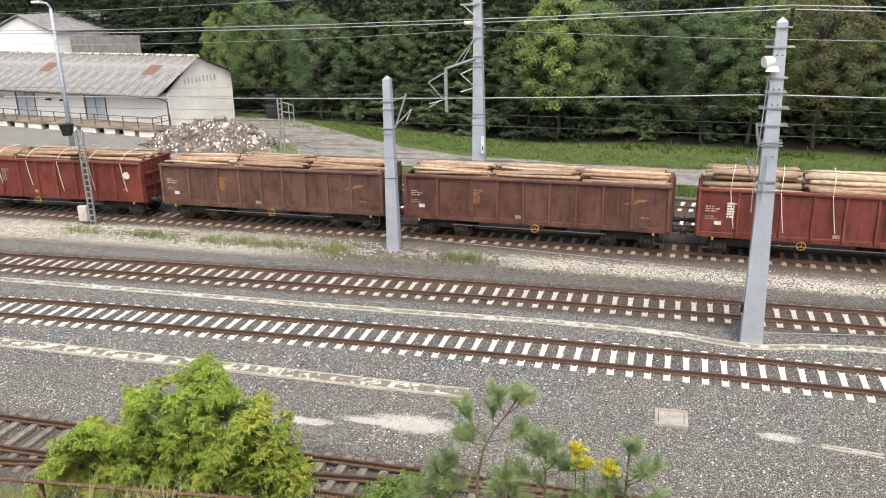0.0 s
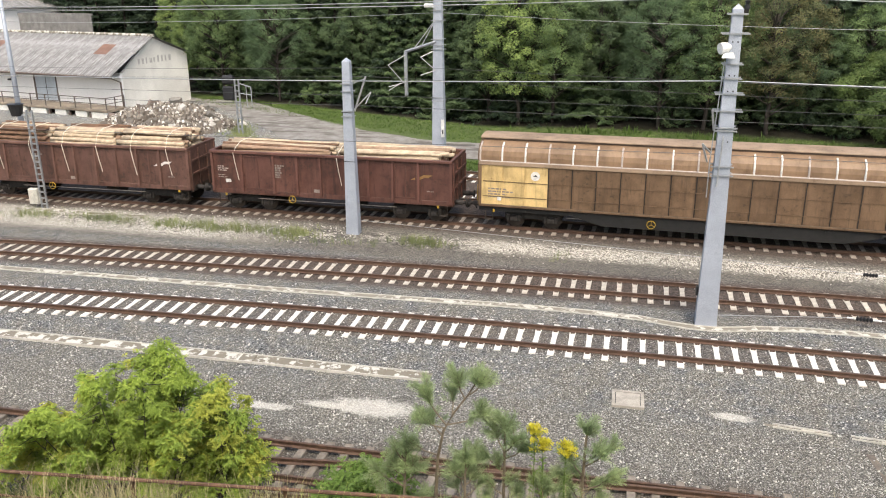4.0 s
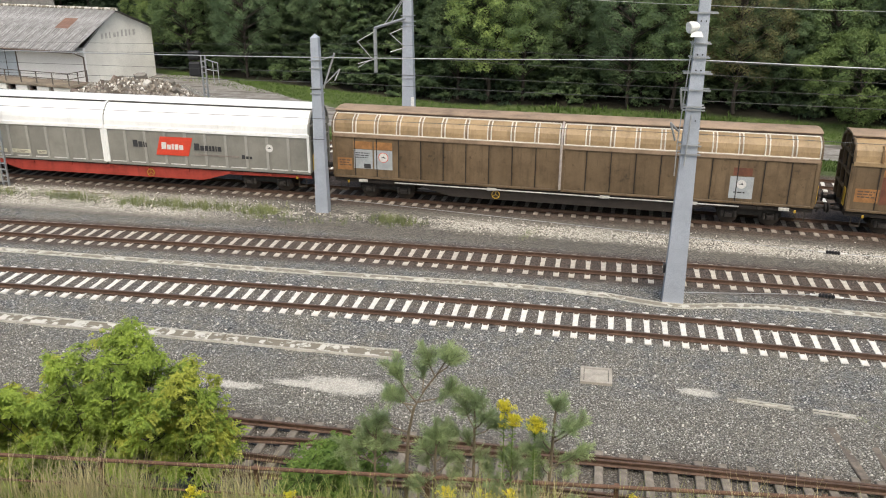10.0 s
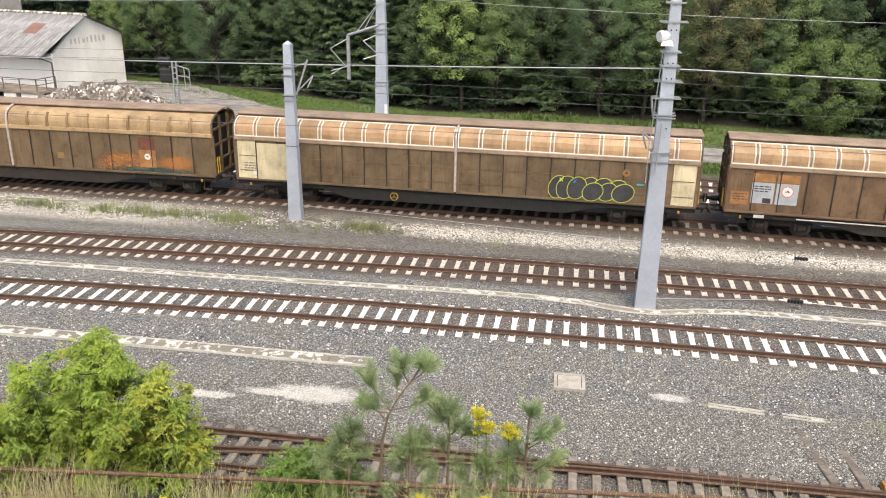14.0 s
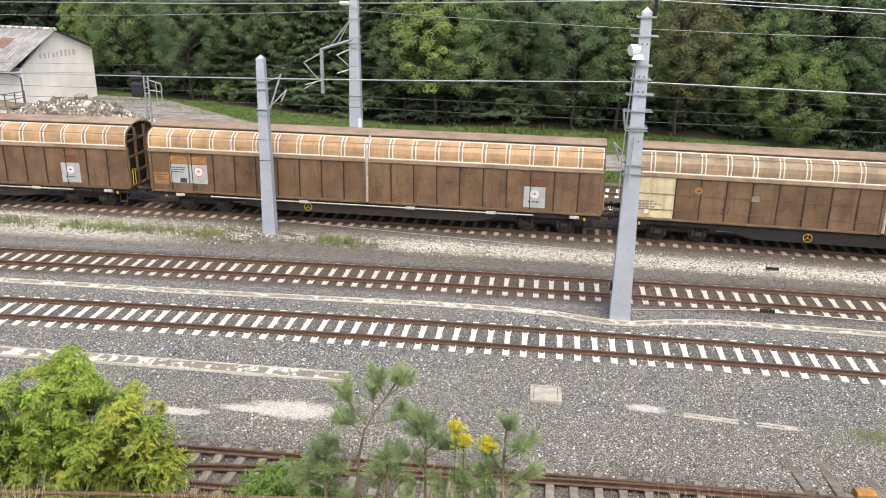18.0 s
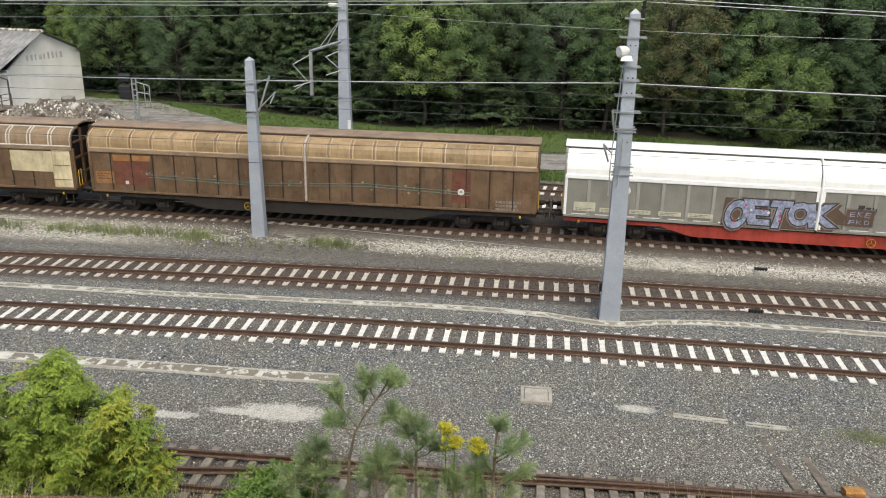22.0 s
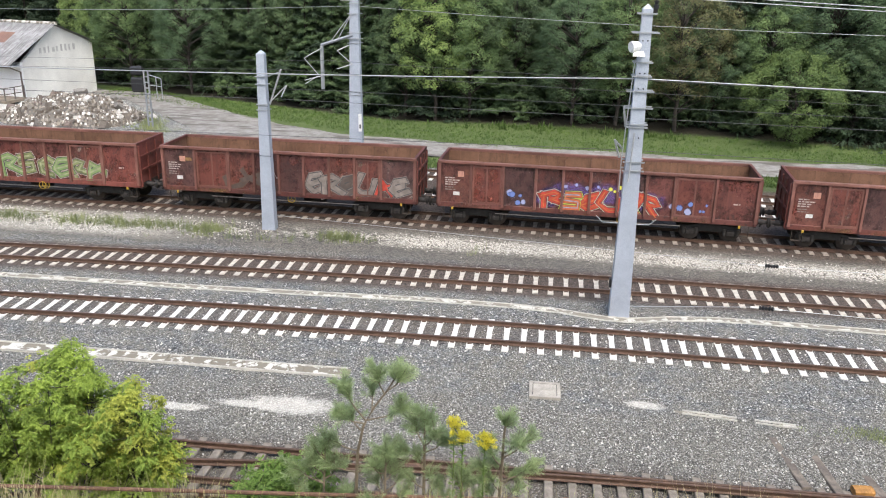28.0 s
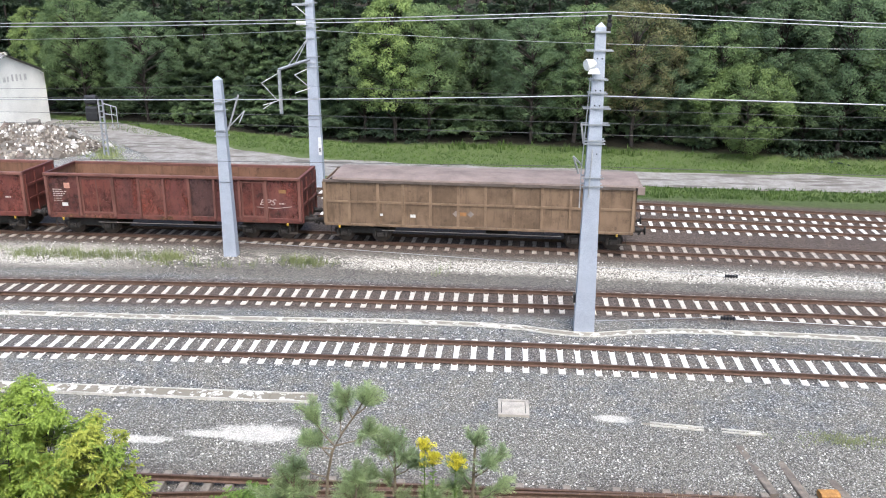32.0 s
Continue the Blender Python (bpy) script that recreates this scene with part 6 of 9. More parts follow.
# ---- the goods train ----
P_BROWN = wagon_paint("brown_wagon_paint", (0.092, 0.034, 0.023), (0.045, 0.022, 0.014), 0.55, 0.7)
P_DULL = wagon_paint("dull_brown_wagon_paint", (0.098, 0.044, 0.031), (0.048, 0.028, 0.019), 0.6, 0.7)
P_RED = wagon_paint("red_oxide_wagon_paint", (0.132, 0.021, 0.013), (0.050, 0.018, 0.012), 0.4, 0.7)
P_RUST = wagon_paint("rusted_red_wagon_paint", (0.140, 0.033, 0.023), (0.040, 0.020, 0.016), 0.5, 0.45, vary=0.55)
P_RUST2 = wagon_paint("blotched_rusted_paint", (0.114, 0.030, 0.022), (0.036, 0.020, 0.017), 0.65, 0.45, vary=0.6)
P_RUSTDOOR = wagon_paint("brighter_red_door_paint", (0.142, 0.034, 0.022), (0.05, 0.024, 0.018), 0.45, 0.5, vary=0.4)
P_RUSTDARK = wagon_paint("dark_purple_brown_paint", (0.078, 0.030, 0.026), (0.035, 0.022, 0.020), 0.6, 0.4, vary=0.3)
P_RUSTRED = wagon_paint("warm_rust_red_paint", (0.124, 0.036, 0.024), (0.045, 0.022, 0.017), 0.55, 0.5, vary=0.3)
P_INNER = wagon_paint("bare_rusty_inside", (0.145, 0.070, 0.036), (0.080, 0.034, 0.018), 0.5, 0.5, 0.85)
P_OLIVE = wagon_paint("soiled_brown_wall_paint", (0.126, 0.083, 0.042), (0.050, 0.032, 0.016), 0.45, 0.5)
P_CHOC = wagon_paint("soiled_dark_brown_wall_paint", (0.130, 0.076, 0.038), (0.050, 0.030, 0.016), 0.45, 0.5)
P_OCHRE = wagon_paint("ochre_roof_sheet", (0.318, 0.218, 0.113), (0.168, 0.096, 0.037), 0.3, 0.35)
P_OCHRE2 = wagon_paint("pale_ochre_roof_sheet", (0.395, 0.275, 0.125), (0.238, 0.140, 0.049), 0.25, 0.35)
P_ORANGE = wagon_paint("orange_brown_roof_sheet", (0.342, 0.213, 0.106), (0.165, 0.088, 0.039), 0.3, 0.3)
P_TANHOOD = wagon_paint("dull_tan_roof_sheet", (0.225, 0.155, 0.092), (0.12, 0.075, 0.042), 0.35, 0.35)
# ribs browner than the tan hood: their side shadow is put into the colour
P_RIB = wagon_paint("shade_brown_rib", (0.24, 0.145, 0.065), (0.15, 0.085, 0.04), 0.3, 0.2)
P_CAPPALE = wagon_paint("pale_tan_roof_cap", (0.46, 0.34, 0.19), (0.30, 0.20, 0.10), 0.3, 0.2)
# dark paints for the shadow line under the roof cap, brown and grey
P_CAPSHADE = wagon_paint("brown_cap_shadow", (0.085, 0.055, 0.035), (0.05, 0.03, 0.02), 0.3, 0.2)
P_CAPSHADEGREY = wagon_paint("grey_cap_shadow", (0.065, 0.062, 0.058), (0.05, 0.045, 0.04), 0.3, 0.2)
P_CAP = wagon_paint("brown_roof_cap", (0.27, 0.19, 0.125), (0.15, 0.10, 0.065), 0.4, 0.2)
P_HOODBASE = wagon_paint("brown_hood_base", (0.235, 0.160, 0.095), (0.13, 0.08, 0.045), 0.35, 0.35)
P_TANFRAME = wagon_paint("tan_hood_frame", (0.42, 0.31, 0.18), (0.25, 0.16, 0.08), 0.3, 0.2)
P_CREAM = wagon_paint("soiled_cream_panel", (0.55, 0.475, 0.31), (0.240, 0.160, 0.072), 0.3, 0.4)
P_DKHOOD = wagon_paint("brown_hood_sheet", (0.235, 0.145, 0.080), (0.13, 0.075, 0.04), 0.35, 0.4)
P_CREAM2 = wagon_paint("yellow_cream_panel", (0.58, 0.415, 0.18), (0.240, 0.143, 0.053), 0.35, 0.4)
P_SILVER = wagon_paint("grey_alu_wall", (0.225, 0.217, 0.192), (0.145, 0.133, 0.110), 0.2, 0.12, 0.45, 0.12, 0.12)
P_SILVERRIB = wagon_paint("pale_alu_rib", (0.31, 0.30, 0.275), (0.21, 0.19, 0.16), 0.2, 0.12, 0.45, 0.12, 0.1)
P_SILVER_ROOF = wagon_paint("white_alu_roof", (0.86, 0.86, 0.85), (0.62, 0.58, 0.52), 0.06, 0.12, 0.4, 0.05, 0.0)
P_REDSILL = wagon_paint("red_underframe_paint", (0.33, 0.036, 0.021), (0.112, 0.030, 0.019), 0.25, 0.4)
P_BLACKSILL = surface("black_underframe_paint", (0.015, 0.0145, 0.014), 0.75, 0.6, 3, 40)
P_BROWNSILL = surface("brown_underframe_paint", (0.034, 0.026, 0.021), 0.8, 0.6, 3, 40)
P_TANK = wagon_paint("soiled_tank_paint", (0.128, 0.060, 0.040), (0.056, 0.032, 0.024), 0.5, 0.7)
P_SADDLE = wagon_paint("dark_brown_saddle_paint", (0.062, 0.034, 0.026), (0.03, 0.02, 0.016), 0.5, 0.6)
P_BEIGE = wagon_paint("beige_brown_wagon_paint", (0.150, 0.096, 0.055), (0.08, 0.05, 0.03), 0.45, 0.5)
P_BEIGEPOST = wagon_paint("beige_post_paint", (0.205, 0.135, 0.08), (0.12, 0.07, 0.04), 0.4, 0.4)
P_TOPDARK = wagon_paint("dark_roof_rail", (0.10, 0.075, 0.06), (0.06, 0.045, 0.035), 0.4, 0.3)
P_TOPBROWN = wagon_paint("pinkish_brown_roof", (0.225, 0.170, 0.145), (0.16, 0.115, 0.092), 0.4, 0.15)
C_WHITE = surface("white_marking", (0.78, 0.77, 0.74), 0.6, 0.75, 6, 40)
C_HOOP = surface("soiled_white_frame", (0.72, 0.68, 0.60), 0.6, 0.72, 2.5, 30)
C_GREY = surface("grey_plate", (0.42, 0.45, 0.47), 0.6, 0.8, 3, 40)
C_GOLD = surface("ochre_marking", (0.30, 0.175, 0.060), 0.6, 0.7, 6, 40)
C_ORANGE = surface("orange_panel", (0.42, 0.20, 0.07), 0.6, 0.6, 3, 40)
C_RUSTRED = surface("red_brown_panel", (0.185, 0.066, 0.038), 0.65, 0.6, 3, 40)
C_RED = surface("signal_red_panel", (0.72, 0.07, 0.035), 0.5, 0.85, 3, 40)
C_INK = surface("dark_marking", (0.05, 0.05, 0.055), 0.6)
C_BLUE = surface("bright_blue_spray", (0.05, 0.30, 0.58), 0.6, 0.35, 5)
C_TEAL = surface("turquoise_spray", (0.05, 0.40, 0.44), 0.6, 0.3, 5)
C_GREEN = surface("green_spray", (0.11, 0.40, 0.17), 0.6, 0.35, 5)
C_DGREEN = surface("dark_green_spray", (0.02, 0.16, 0.12), 0.6, 0.8, 3)
C_PURPLE = surface("violet_spray", (0.085, 0.072, 0.21), 0.6, 0.6, 5)
C_FAINTTEAL = surface("faint_teal_spray", (0.13, 0.21, 0.18), 0.7, 0.6, 4)
C_PINKRED = surface("crimson_spray", (0.50, 0.03, 0.06), 0.6, 0.8, 3)
C_HOT = surface("hot_red_spray", (0.62, 0.07, 0.04), 0.6, 0.45, 6)
C_OLIVE = surface("pale_green_spray", (0.27, 0.32, 0.125), 0.6, 0.35, 6)
C_SAGE = surface("pale_sage_spray", (0.42, 0.46, 0.26), 0.6, 0.5, 5)
C_STONE = surface("pale_grey_spray", (0.30, 0.255, 0.225), 0.7, 0.55, 4)
C_FLAME = surface("orange_red_spray", (0.66, 0.17, 0.05), 0.6, 0.55, 5)
C_LILAC = surface("lilac_grey_spray", (0.42, 0.46, 0.64), 0.6, 0.38, 7)
C_LIME = surface("lime_spray", (0.55, 0.62, 0.08), 0.6, 0.8, 3)
C_FADE2 = surface("grey_white_lettering", (0.52, 0.45, 0.41), 0.7, 0.7, 5)
C_PLATEPINK = surface("pale_orange_plate", (0.58, 0.30, 0.22), 0.7, 0.7, 5)
C_DULL = surface("dull_grey_spray", (0.125, 0.095, 0.08), 0.7, 0.6, 4)
C_GREENISH = surface("dull_green_spray", (0.22, 0.33, 0.12), 0.6, 0.7, 4)
C_CREAM2 = surface("cream_label", (0.60, 0.57, 0.44), 0.6, 0.8, 3)
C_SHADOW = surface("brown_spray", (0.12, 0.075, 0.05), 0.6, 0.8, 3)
C_CREAM = surface("cream_panel", (0.80, 0.68, 0.42), 0.6, 0.8, 1.5, 40)
C_FADE = surface("faded_spray", (0.30, 0.26, 0.23), 0.7, 0.6, 4)
M_PLASTIC = surface("white_strap", (0.80, 0.74, 0.62), 0.6, 0.85, 6, 40)
M_BARK_LOG = surface("orange_log_bark", (0.50, 0.335, 0.225), 0.9, 0.55, 3, 30, 0, 0.5, 0.5)
M_PEELED = surface("pale_peeled_log", (0.74, 0.59, 0.42), 0.85, 0.55, 3, 30, 0, 0.4, 0.55)
M_BROWNLOG = surface("red_brown_log_bark", (0.27, 0.155, 0.095), 0.9, 0.45, 4, 30, 0, 0.5, 0.5)

MOVING = []  # (object, distance of its middle from the front mark, lateral offset)


def plate(root, x0, x1, z0, z1, mat, name="marking", y=-1.404, label=""):
    """A flat mark or plate on the near side, 4 mm thick."""
    return part(name, G().box(x0, x1, y - 0.004, y, z0, z1), mat, root, label)


def bars(root, x, z, rows, h, mat, seed, y=-1.404, gap=0.06):
    """Unreadable small lettering as rows of bars."""
    rnd = random.Random(seed)
    for i, w in enumerate(rows):
        g = G()
        p = 0.0
        while p < w:
            s = min(w - p, rnd.uniform(0.06, 0.22))
            g.box(x + p, x + p + s, y - 0.003, y, z - i * (h + gap), z - i * (h + gap) + h)
            p += s + 0.04
        part("lettering", g, mat, root)["kind"] = "stuff"


def poly(root, pts, mat, y, name="marking"):
    g = G()
    n = len(pts)
    g.v = [(a, y - 0.004, b) for a, b in pts] + [(a, y, b) for a, b in pts]
    g.f = [tuple(range(n)), tuple(range(n, 2 * n))[::-1]] + [(i, n + i, n + (i + 1) % n, (i + 1) % n) for i in range(n)]
    return part(name, g, mat, root)


def words(root, text, x, z, size, mat, y, fat=0.0, shear=0.0, name="lettering", wide=1.0):
    cu = bpy.data.curves.new("lettering", "FONT")
    cu.body, cu.size, cu.offset, cu.shear, cu.extrude, cu.resolution_u = text, size, fat, shear, 0.002, 3
    tmp = bpy.data.objects.new("lettering", cu)
    scene.collection.objects.link(tmp)
    me = bpy.data.meshes.new_from_object(tmp.evaluated_get(bpy.context.evaluated_depsgraph_get()))
    bpy.data.objects.remove(tmp)
    me.transform(Matrix.Translation((x, y, z)) @ Matrix.Rotation(radians(90), 4, "X") @ Matrix.Diagonal((wide, 1, 1, 1)))
    me.materials.clear()
    me.materials.append(mat)
    return part(name, me, None, root)


def mist(name, col, most=0.9):
    """Sprayed paint that thins out to ragged, see-through edges."""
    m, nt, b = nodes_of(name)
    v = stretched(nt, 1, 1, 1, "Generated")
    sp = nt.nodes.new("ShaderNodeSeparateXYZ")
    link(nt, v, sp.inputs[0])
    d2 = None
    for k in (0, 2):
        q = math_node(nt, "MULTIPLY", math_node(nt, "SUBTRACT", sp.outputs[k], 0.5), 2.0)
        q = math_node(nt, "MULTIPLY", q, q)
        d2 = q if d2 is None else math_node(nt, "ADD", d2, q)
    n = tex_noise(nt, stretched(nt, 1, 1, 1), 4.0, 5, 0.7)
    al = ramp(nt, math_node(nt, "ADD", d2, math_node(nt, "MULTIPLY", math_node(nt, "SUBTRACT", n, 0.5), 1.5)), 0.95, 0.15)
    b.inputs["Base Color"].default_value = (*col, 1)
    b.inputs["Roughness"].default_value = 0.7
    link(nt, math_node(nt, "MULTIPLY", al, most), b.inputs["Alpha"])
    return m


def blotch(name, col, most=0.7, lo=0.48, hi=0.62):
    """Broken patches of grime or bare rust on a panel."""
    m, nt, b = nodes_of(name)
    oi = nt.nodes.new("ShaderNodeObjectInfo")
    v = moved(nt, stretched(nt, 1, 1, 0.7), math_node(nt, "MULTIPLY", oi.outputs["Random"], 50.0))
    n = math_node(nt, "ADD", math_node(nt, "MULTIPLY", tex_noise(nt, v, 1.3, 6, 0.7), 0.7), math_node(nt, "MULTIPLY", tex_noise(nt, v, 7.0, 4, 0.7), 0.3))
    b.inputs["Base Color"].default_value = (*col, 1)
    b.inputs["Roughness"].default_value = 0.75
    link(nt, math_node(nt, "MULTIPLY", ramp(nt, n, lo, hi), most), b.inputs["Alpha"])
    return m


MIST_VIOLET = mist("violet_spray_mist", (0.12, 0.075, 0.26), 0.55)
MIST_ORANGE = mist("orange_spray_mist", (0.52, 0.20, 0.05), 0.5)
MIST_BLUE = mist("blue_spray_mist", (0.17, 0.24, 0.54), 0.75)
MIST_LILAC = mist("pale_lilac_spray_mist", (0.42, 0.44, 0.66), 0.75)
MIST_LIME = mist("yellow_spray_mist", (0.70, 0.66, 0.08), 0.95)
MIST_WHITE = blotch("pale_worn_blotch", (0.30, 0.24, 0.20), 0.5, 0.52, 0.66)
MIST_DARK = blotch("dark_grime_blotch", (0.034, 0.020, 0.018), 0.5, 0.46, 0.68)
MIST_BRIGHT = blotch("bright_rust_blotch", (0.175, 0.036, 0.021), 0.7, 0.5, 0.62)
MIST_YELLOW = blotch("yellow_rust_blotch", (0.24, 0.13, 0.055), 0.5, 0.48, 0.64)
MIST_GREEN = mist("dark_green_mist", (0.03, 0.07, 0.06), 0.8)


def patch(root, x0, x1, z0, z1, mat, y=-1.404, name="spray_patch"):
    g = G()
    g.v = [(x0, y, z0), (x1, y, z0), (x1, y, z1), (x0, y, z1)]
    g.f = [(0, 1, 2, 3)]
    return part(name, g, mat, root)


def tag(root, text, x0, x1, z0, z1, fills, rings, seed, y=-1.404, tight=1.12, body=0.04, wild=8, shine=False):
    """Sprayed letters that lean, swell and crowd each other; rings are (paint, swelling), outermost first."""
    rnd = random.Random(seed)
    w, h = (x1 - x0) / len(text), z1 - z0
    for i, ch in enumerate(text):
        bv, _ = glyph(ch, 0.0)
        lo, hi = [min(q[k] for q in bv) for k in (0, 1)], [max(q[k] for q in bv) for k in (0, 1)]
        sx, sz = w * tight * rnd.uniform(0.88, 1.1) / (hi[0] - lo[0]), h * rnd.uniform(0.8, 1.08) / (hi[1] - lo[1])
        cx, cz = x0 + w * (i + 0.5), (z0 + z1) / 2 + h * rnd.uniform(-0.08, 0.08)
        a, sh, swell = radians(rnd.uniform(-wild, wild)), rnd.uniform(-0.15, 0.2), rnd.uniform(-0.25, 0.25)
        for j, (mat, fat) in enumerate(list(rings) + [(fills[i % len(fills)], body)]):
            vs, fs = glyph(ch, fat)
            g = G()
            dy = y - 0.006 - 0.007 * j - (0.0035 if i % 2 else 0.0)
            for px, pz, pd in vs:
                u, v = px - (lo[0] + hi[0]) / 2, pz - (lo[1] + hi[1]) / 2
                u = (u * (1 + swell * v) + sh * v) * sx
                v = v * sz
                g.v.append((cx + u * math.cos(a) - v * math.sin(a), dy - pd, cz + u * math.sin(a) + v * math.cos(a)))
            g.f = fs
            part("spray_letter" if j == len(rings) else "spray_outline", g, mat, root)
        if shine:
            k = cx + rnd.uniform(-0.3, 0.0) * w
            poly(root, [(k, cz + 0.22 * h), (k + 0.16 * w, cz + 0.30 * h), (k + 0.14 * w, cz + 0.35 * h), (k - 0.02 * w, cz + 0.28 * h)], C_WHITE, y - 0.032, "spray_highlight")


FORMS = (
    (((-0.40, -0.5), (-0.30, 0.42)), ((-0.42, 0.40), (0.10, 0.50), (0.38, 0.26), (0.02, 0.0)), ((-0.06, 0.04), (0.46, -0.50))),
    (((0.42, 0.38), (-0.10, 0.46), (-0.42, 0.05), (-0.20, -0.42), (0.40, -0.36)), ((-0.36, 0.02), (0.24, 0.06))),
    (((-0.36, 0.46), (-0.40, -0.30), (0.05, -0.48), (0.40, -0.22), (0.36, 0.46)),),
    (((-0.44, -0.48), (-0.05, 0.48), (0.40, -0.46)), ((-0.24, -0.10), (0.30, -0.06))),
    (((0.36, 0.40), (-0.26, 0.42), (-0.30, 0.06), (0.32, -0.04), (0.30, -0.42), (-0.40, -0.40)),),
    (((-0.38, -0.50), (-0.34, 0.46)), ((0.36, 0.48), (-0.28, -0.02), (0.44, -0.46))),
)


def stroke(g, pts, w, y):
    """A sprayed stroke: a band of width w along pts, with slanted ends."""
    P = [Vector(p) for p in pts]
    n = len(P)
    base = len(g.v)
    for i, p in enumerate(P):
        d = (P[min(i + 1, n - 1)] - P[max(i - 1, 0)]).normalized()
        o = Vector((-d.y, d.x))
        e = p + d * (w * 0.45 * (i == n - 1) - w * 0.45 * (i == 0))
        k = 0.12 * w * (1 if i % 2 else -1)
        for q in (e + o * (w / 2) + d * k, e - o * (w / 2) - d * k):
            g.v.append((q.x, y, q.y))
    g.f += [(base + 2 * i, base + 2 * i + 1, base + 2 * i + 3, base + 2 * i + 2) for i in range(n - 1)]


def spray_piece(root, count, x0, x1, z0, z1, layers, seed, y, tight=1.25):
    """A row of interlocked sprayed forms that spell nothing; layers are (paints, band width), outermost first."""
    rnd = random.Random(seed)
    w, h = (x1 - x0) / count, z1 - z0
    for i in range(count):
        cx, cz = x0 + w * (i + 0.5), (z0 + z1) / 2 + h * rnd.uniform(-0.06, 0.06)
        a, sx, sz = radians(rnd.uniform(-28, 28)), w * tight * rnd.uniform(0.85, 1.1), h * rnd.uniform(0.72, 0.95)
        form = FORMS[(rnd.randrange(6) + i) % 6]
        for j, (paints, band) in enumerate(layers):
            g = G()
            for k, st in enumerate(form):
                q = []
                for u, v in st:
                    u, v = u * sx, v * sz
                    q.append((cx + u * math.cos(a) - v * math.sin(a), cz + u * math.sin(a) + v * math.cos(a)))
                stroke(g, q, band * h, y - 0.0025 * j - 0.0009 * k - 0.0125 * (i % 2))
            part("spray_letter" if j else "spray_outline", g, paints[i % len(paints)], root)


def letter_blocks(root, x, z, h, widths, mat, y, lean=0.0, seed=0):
    """A word as plain blocks, one to a letter."""
    rnd = random.Random(seed)
    for i, w in enumerate(widths):
        t = h if i == 0 else h * rnd.uniform(0.66, 0.8)
        poly(root, [(x, z), (x + w, z), (x + w + lean * t, z + t), (x + lean * t, z + t)], mat, y, "lettering_bar")
        x += w + 0.05


# running gear, shared by all wagons
M_BOGIE = surface("dusty_dark_bogie", (0.034, 0.030, 0.027), 0.8, 0.5, 5, 40, 0.1)
M_BOGIE2 = surface("dusty_grey_bogie_part", (0.060, 0.052, 0.046), 0.8, 0.5, 6, 40, 0.1)


def gear_meshes():
    fr = G()
    for s in (-1, 1):
        y0, y1 = (s * 1.05, s * 0.93) if s < 0 else (s * 0.93, s * 1.05)
        n = len(fr.v)
        outl = [(-1.35, 0.72), (-1.35, 0.52), (-1.12, 0.32), (-0.68, 0.32), (-0.5, 0.50), (0.5, 0.50), (0.68, 0.32), (1.12, 0.32), (1.35, 0.52), (1.35, 0.72), (0.6, 0.80), (0.45, 0.92), (-0.45, 0.92), (-0.6, 0.80)]
        m = len(outl)
        fr.v += [(x, y0, z) for x, z in outl] + [(x, y1, z) for x, z in outl]
        fr.f += [tuple(n + i for i in range(m)), tuple(n + m + i for i in range(m))[::-1]] + [(n + (i + 1) % m, n + i, n + m + i, n + m + (i + 1) % m) for i in range(m)]
    fr.box(-0.25, 0.25, -0.93, 0.93, 0.5, 0.9)
    ws = G()
    for s in (-1, 1):
        ws.disc((0, s * 0.75, 0.46), 0.46, seg=20, depth=0.13)
        ws.disc((0, s * 0.69, 0.46), 0.49, seg=20, depth=0.03)
    ws.tube([(0, -1.0, 0.46), (0, 1.0, 0.46)], 0.08, 8)
    box = G().cbox(-0.16, 0.16, -1.14, -1.0, 0.34, 0.60, 0.03)
    box.disc((0, -1.16, 0.47), 0.10, depth=0.05, seg=10)
    spr = G()
    spr.tube([(0.27, -1.06, 0.36), (0.27, -1.06, 0.66)], 0.075, 8)
    bf = G().tube([(0, 0, 0), (0.36, 0, 0), (0.361, 0, 0), (0.55, 0, 0), (0.551, 0, 0), (0.60, 0, 0)], [0.13, 0.13, 0.09, 0.09, 0.22, 0.21], 12)
    hook = G().tube([(0, 0, 0), (0.35, 0, -0.05), (0.5, 0, -0.25), (0.42, 0, -0.45)], 0.045, 6)
    ring = G().disc((0, 0, 0), 0.20, seg=18, inner=0.175, depth=0.03)
    for a in (90, 210, 330):
        ring.tube([(0, 0, 0), (0.17 * math.cos(radians(a)), 0, 0.17 * math.sin(radians(a)))], 0.012, 5)
    return dict(frame=fr.mesh("bogie", M_BOGIE), wheel=ws.mesh("wheelset", M_GRIME), box=box.mesh("axle_box", M_BOGIE2), spring=spr.mesh("spring", M_BOGIE2), buffer=bf.mesh("buffer", M_DARK, True), hook=hook.mesh("coupling", M_DARK), ring=ring.mesh("brake_wheel", M_YELLOW))


GEAR = gear_meshes()


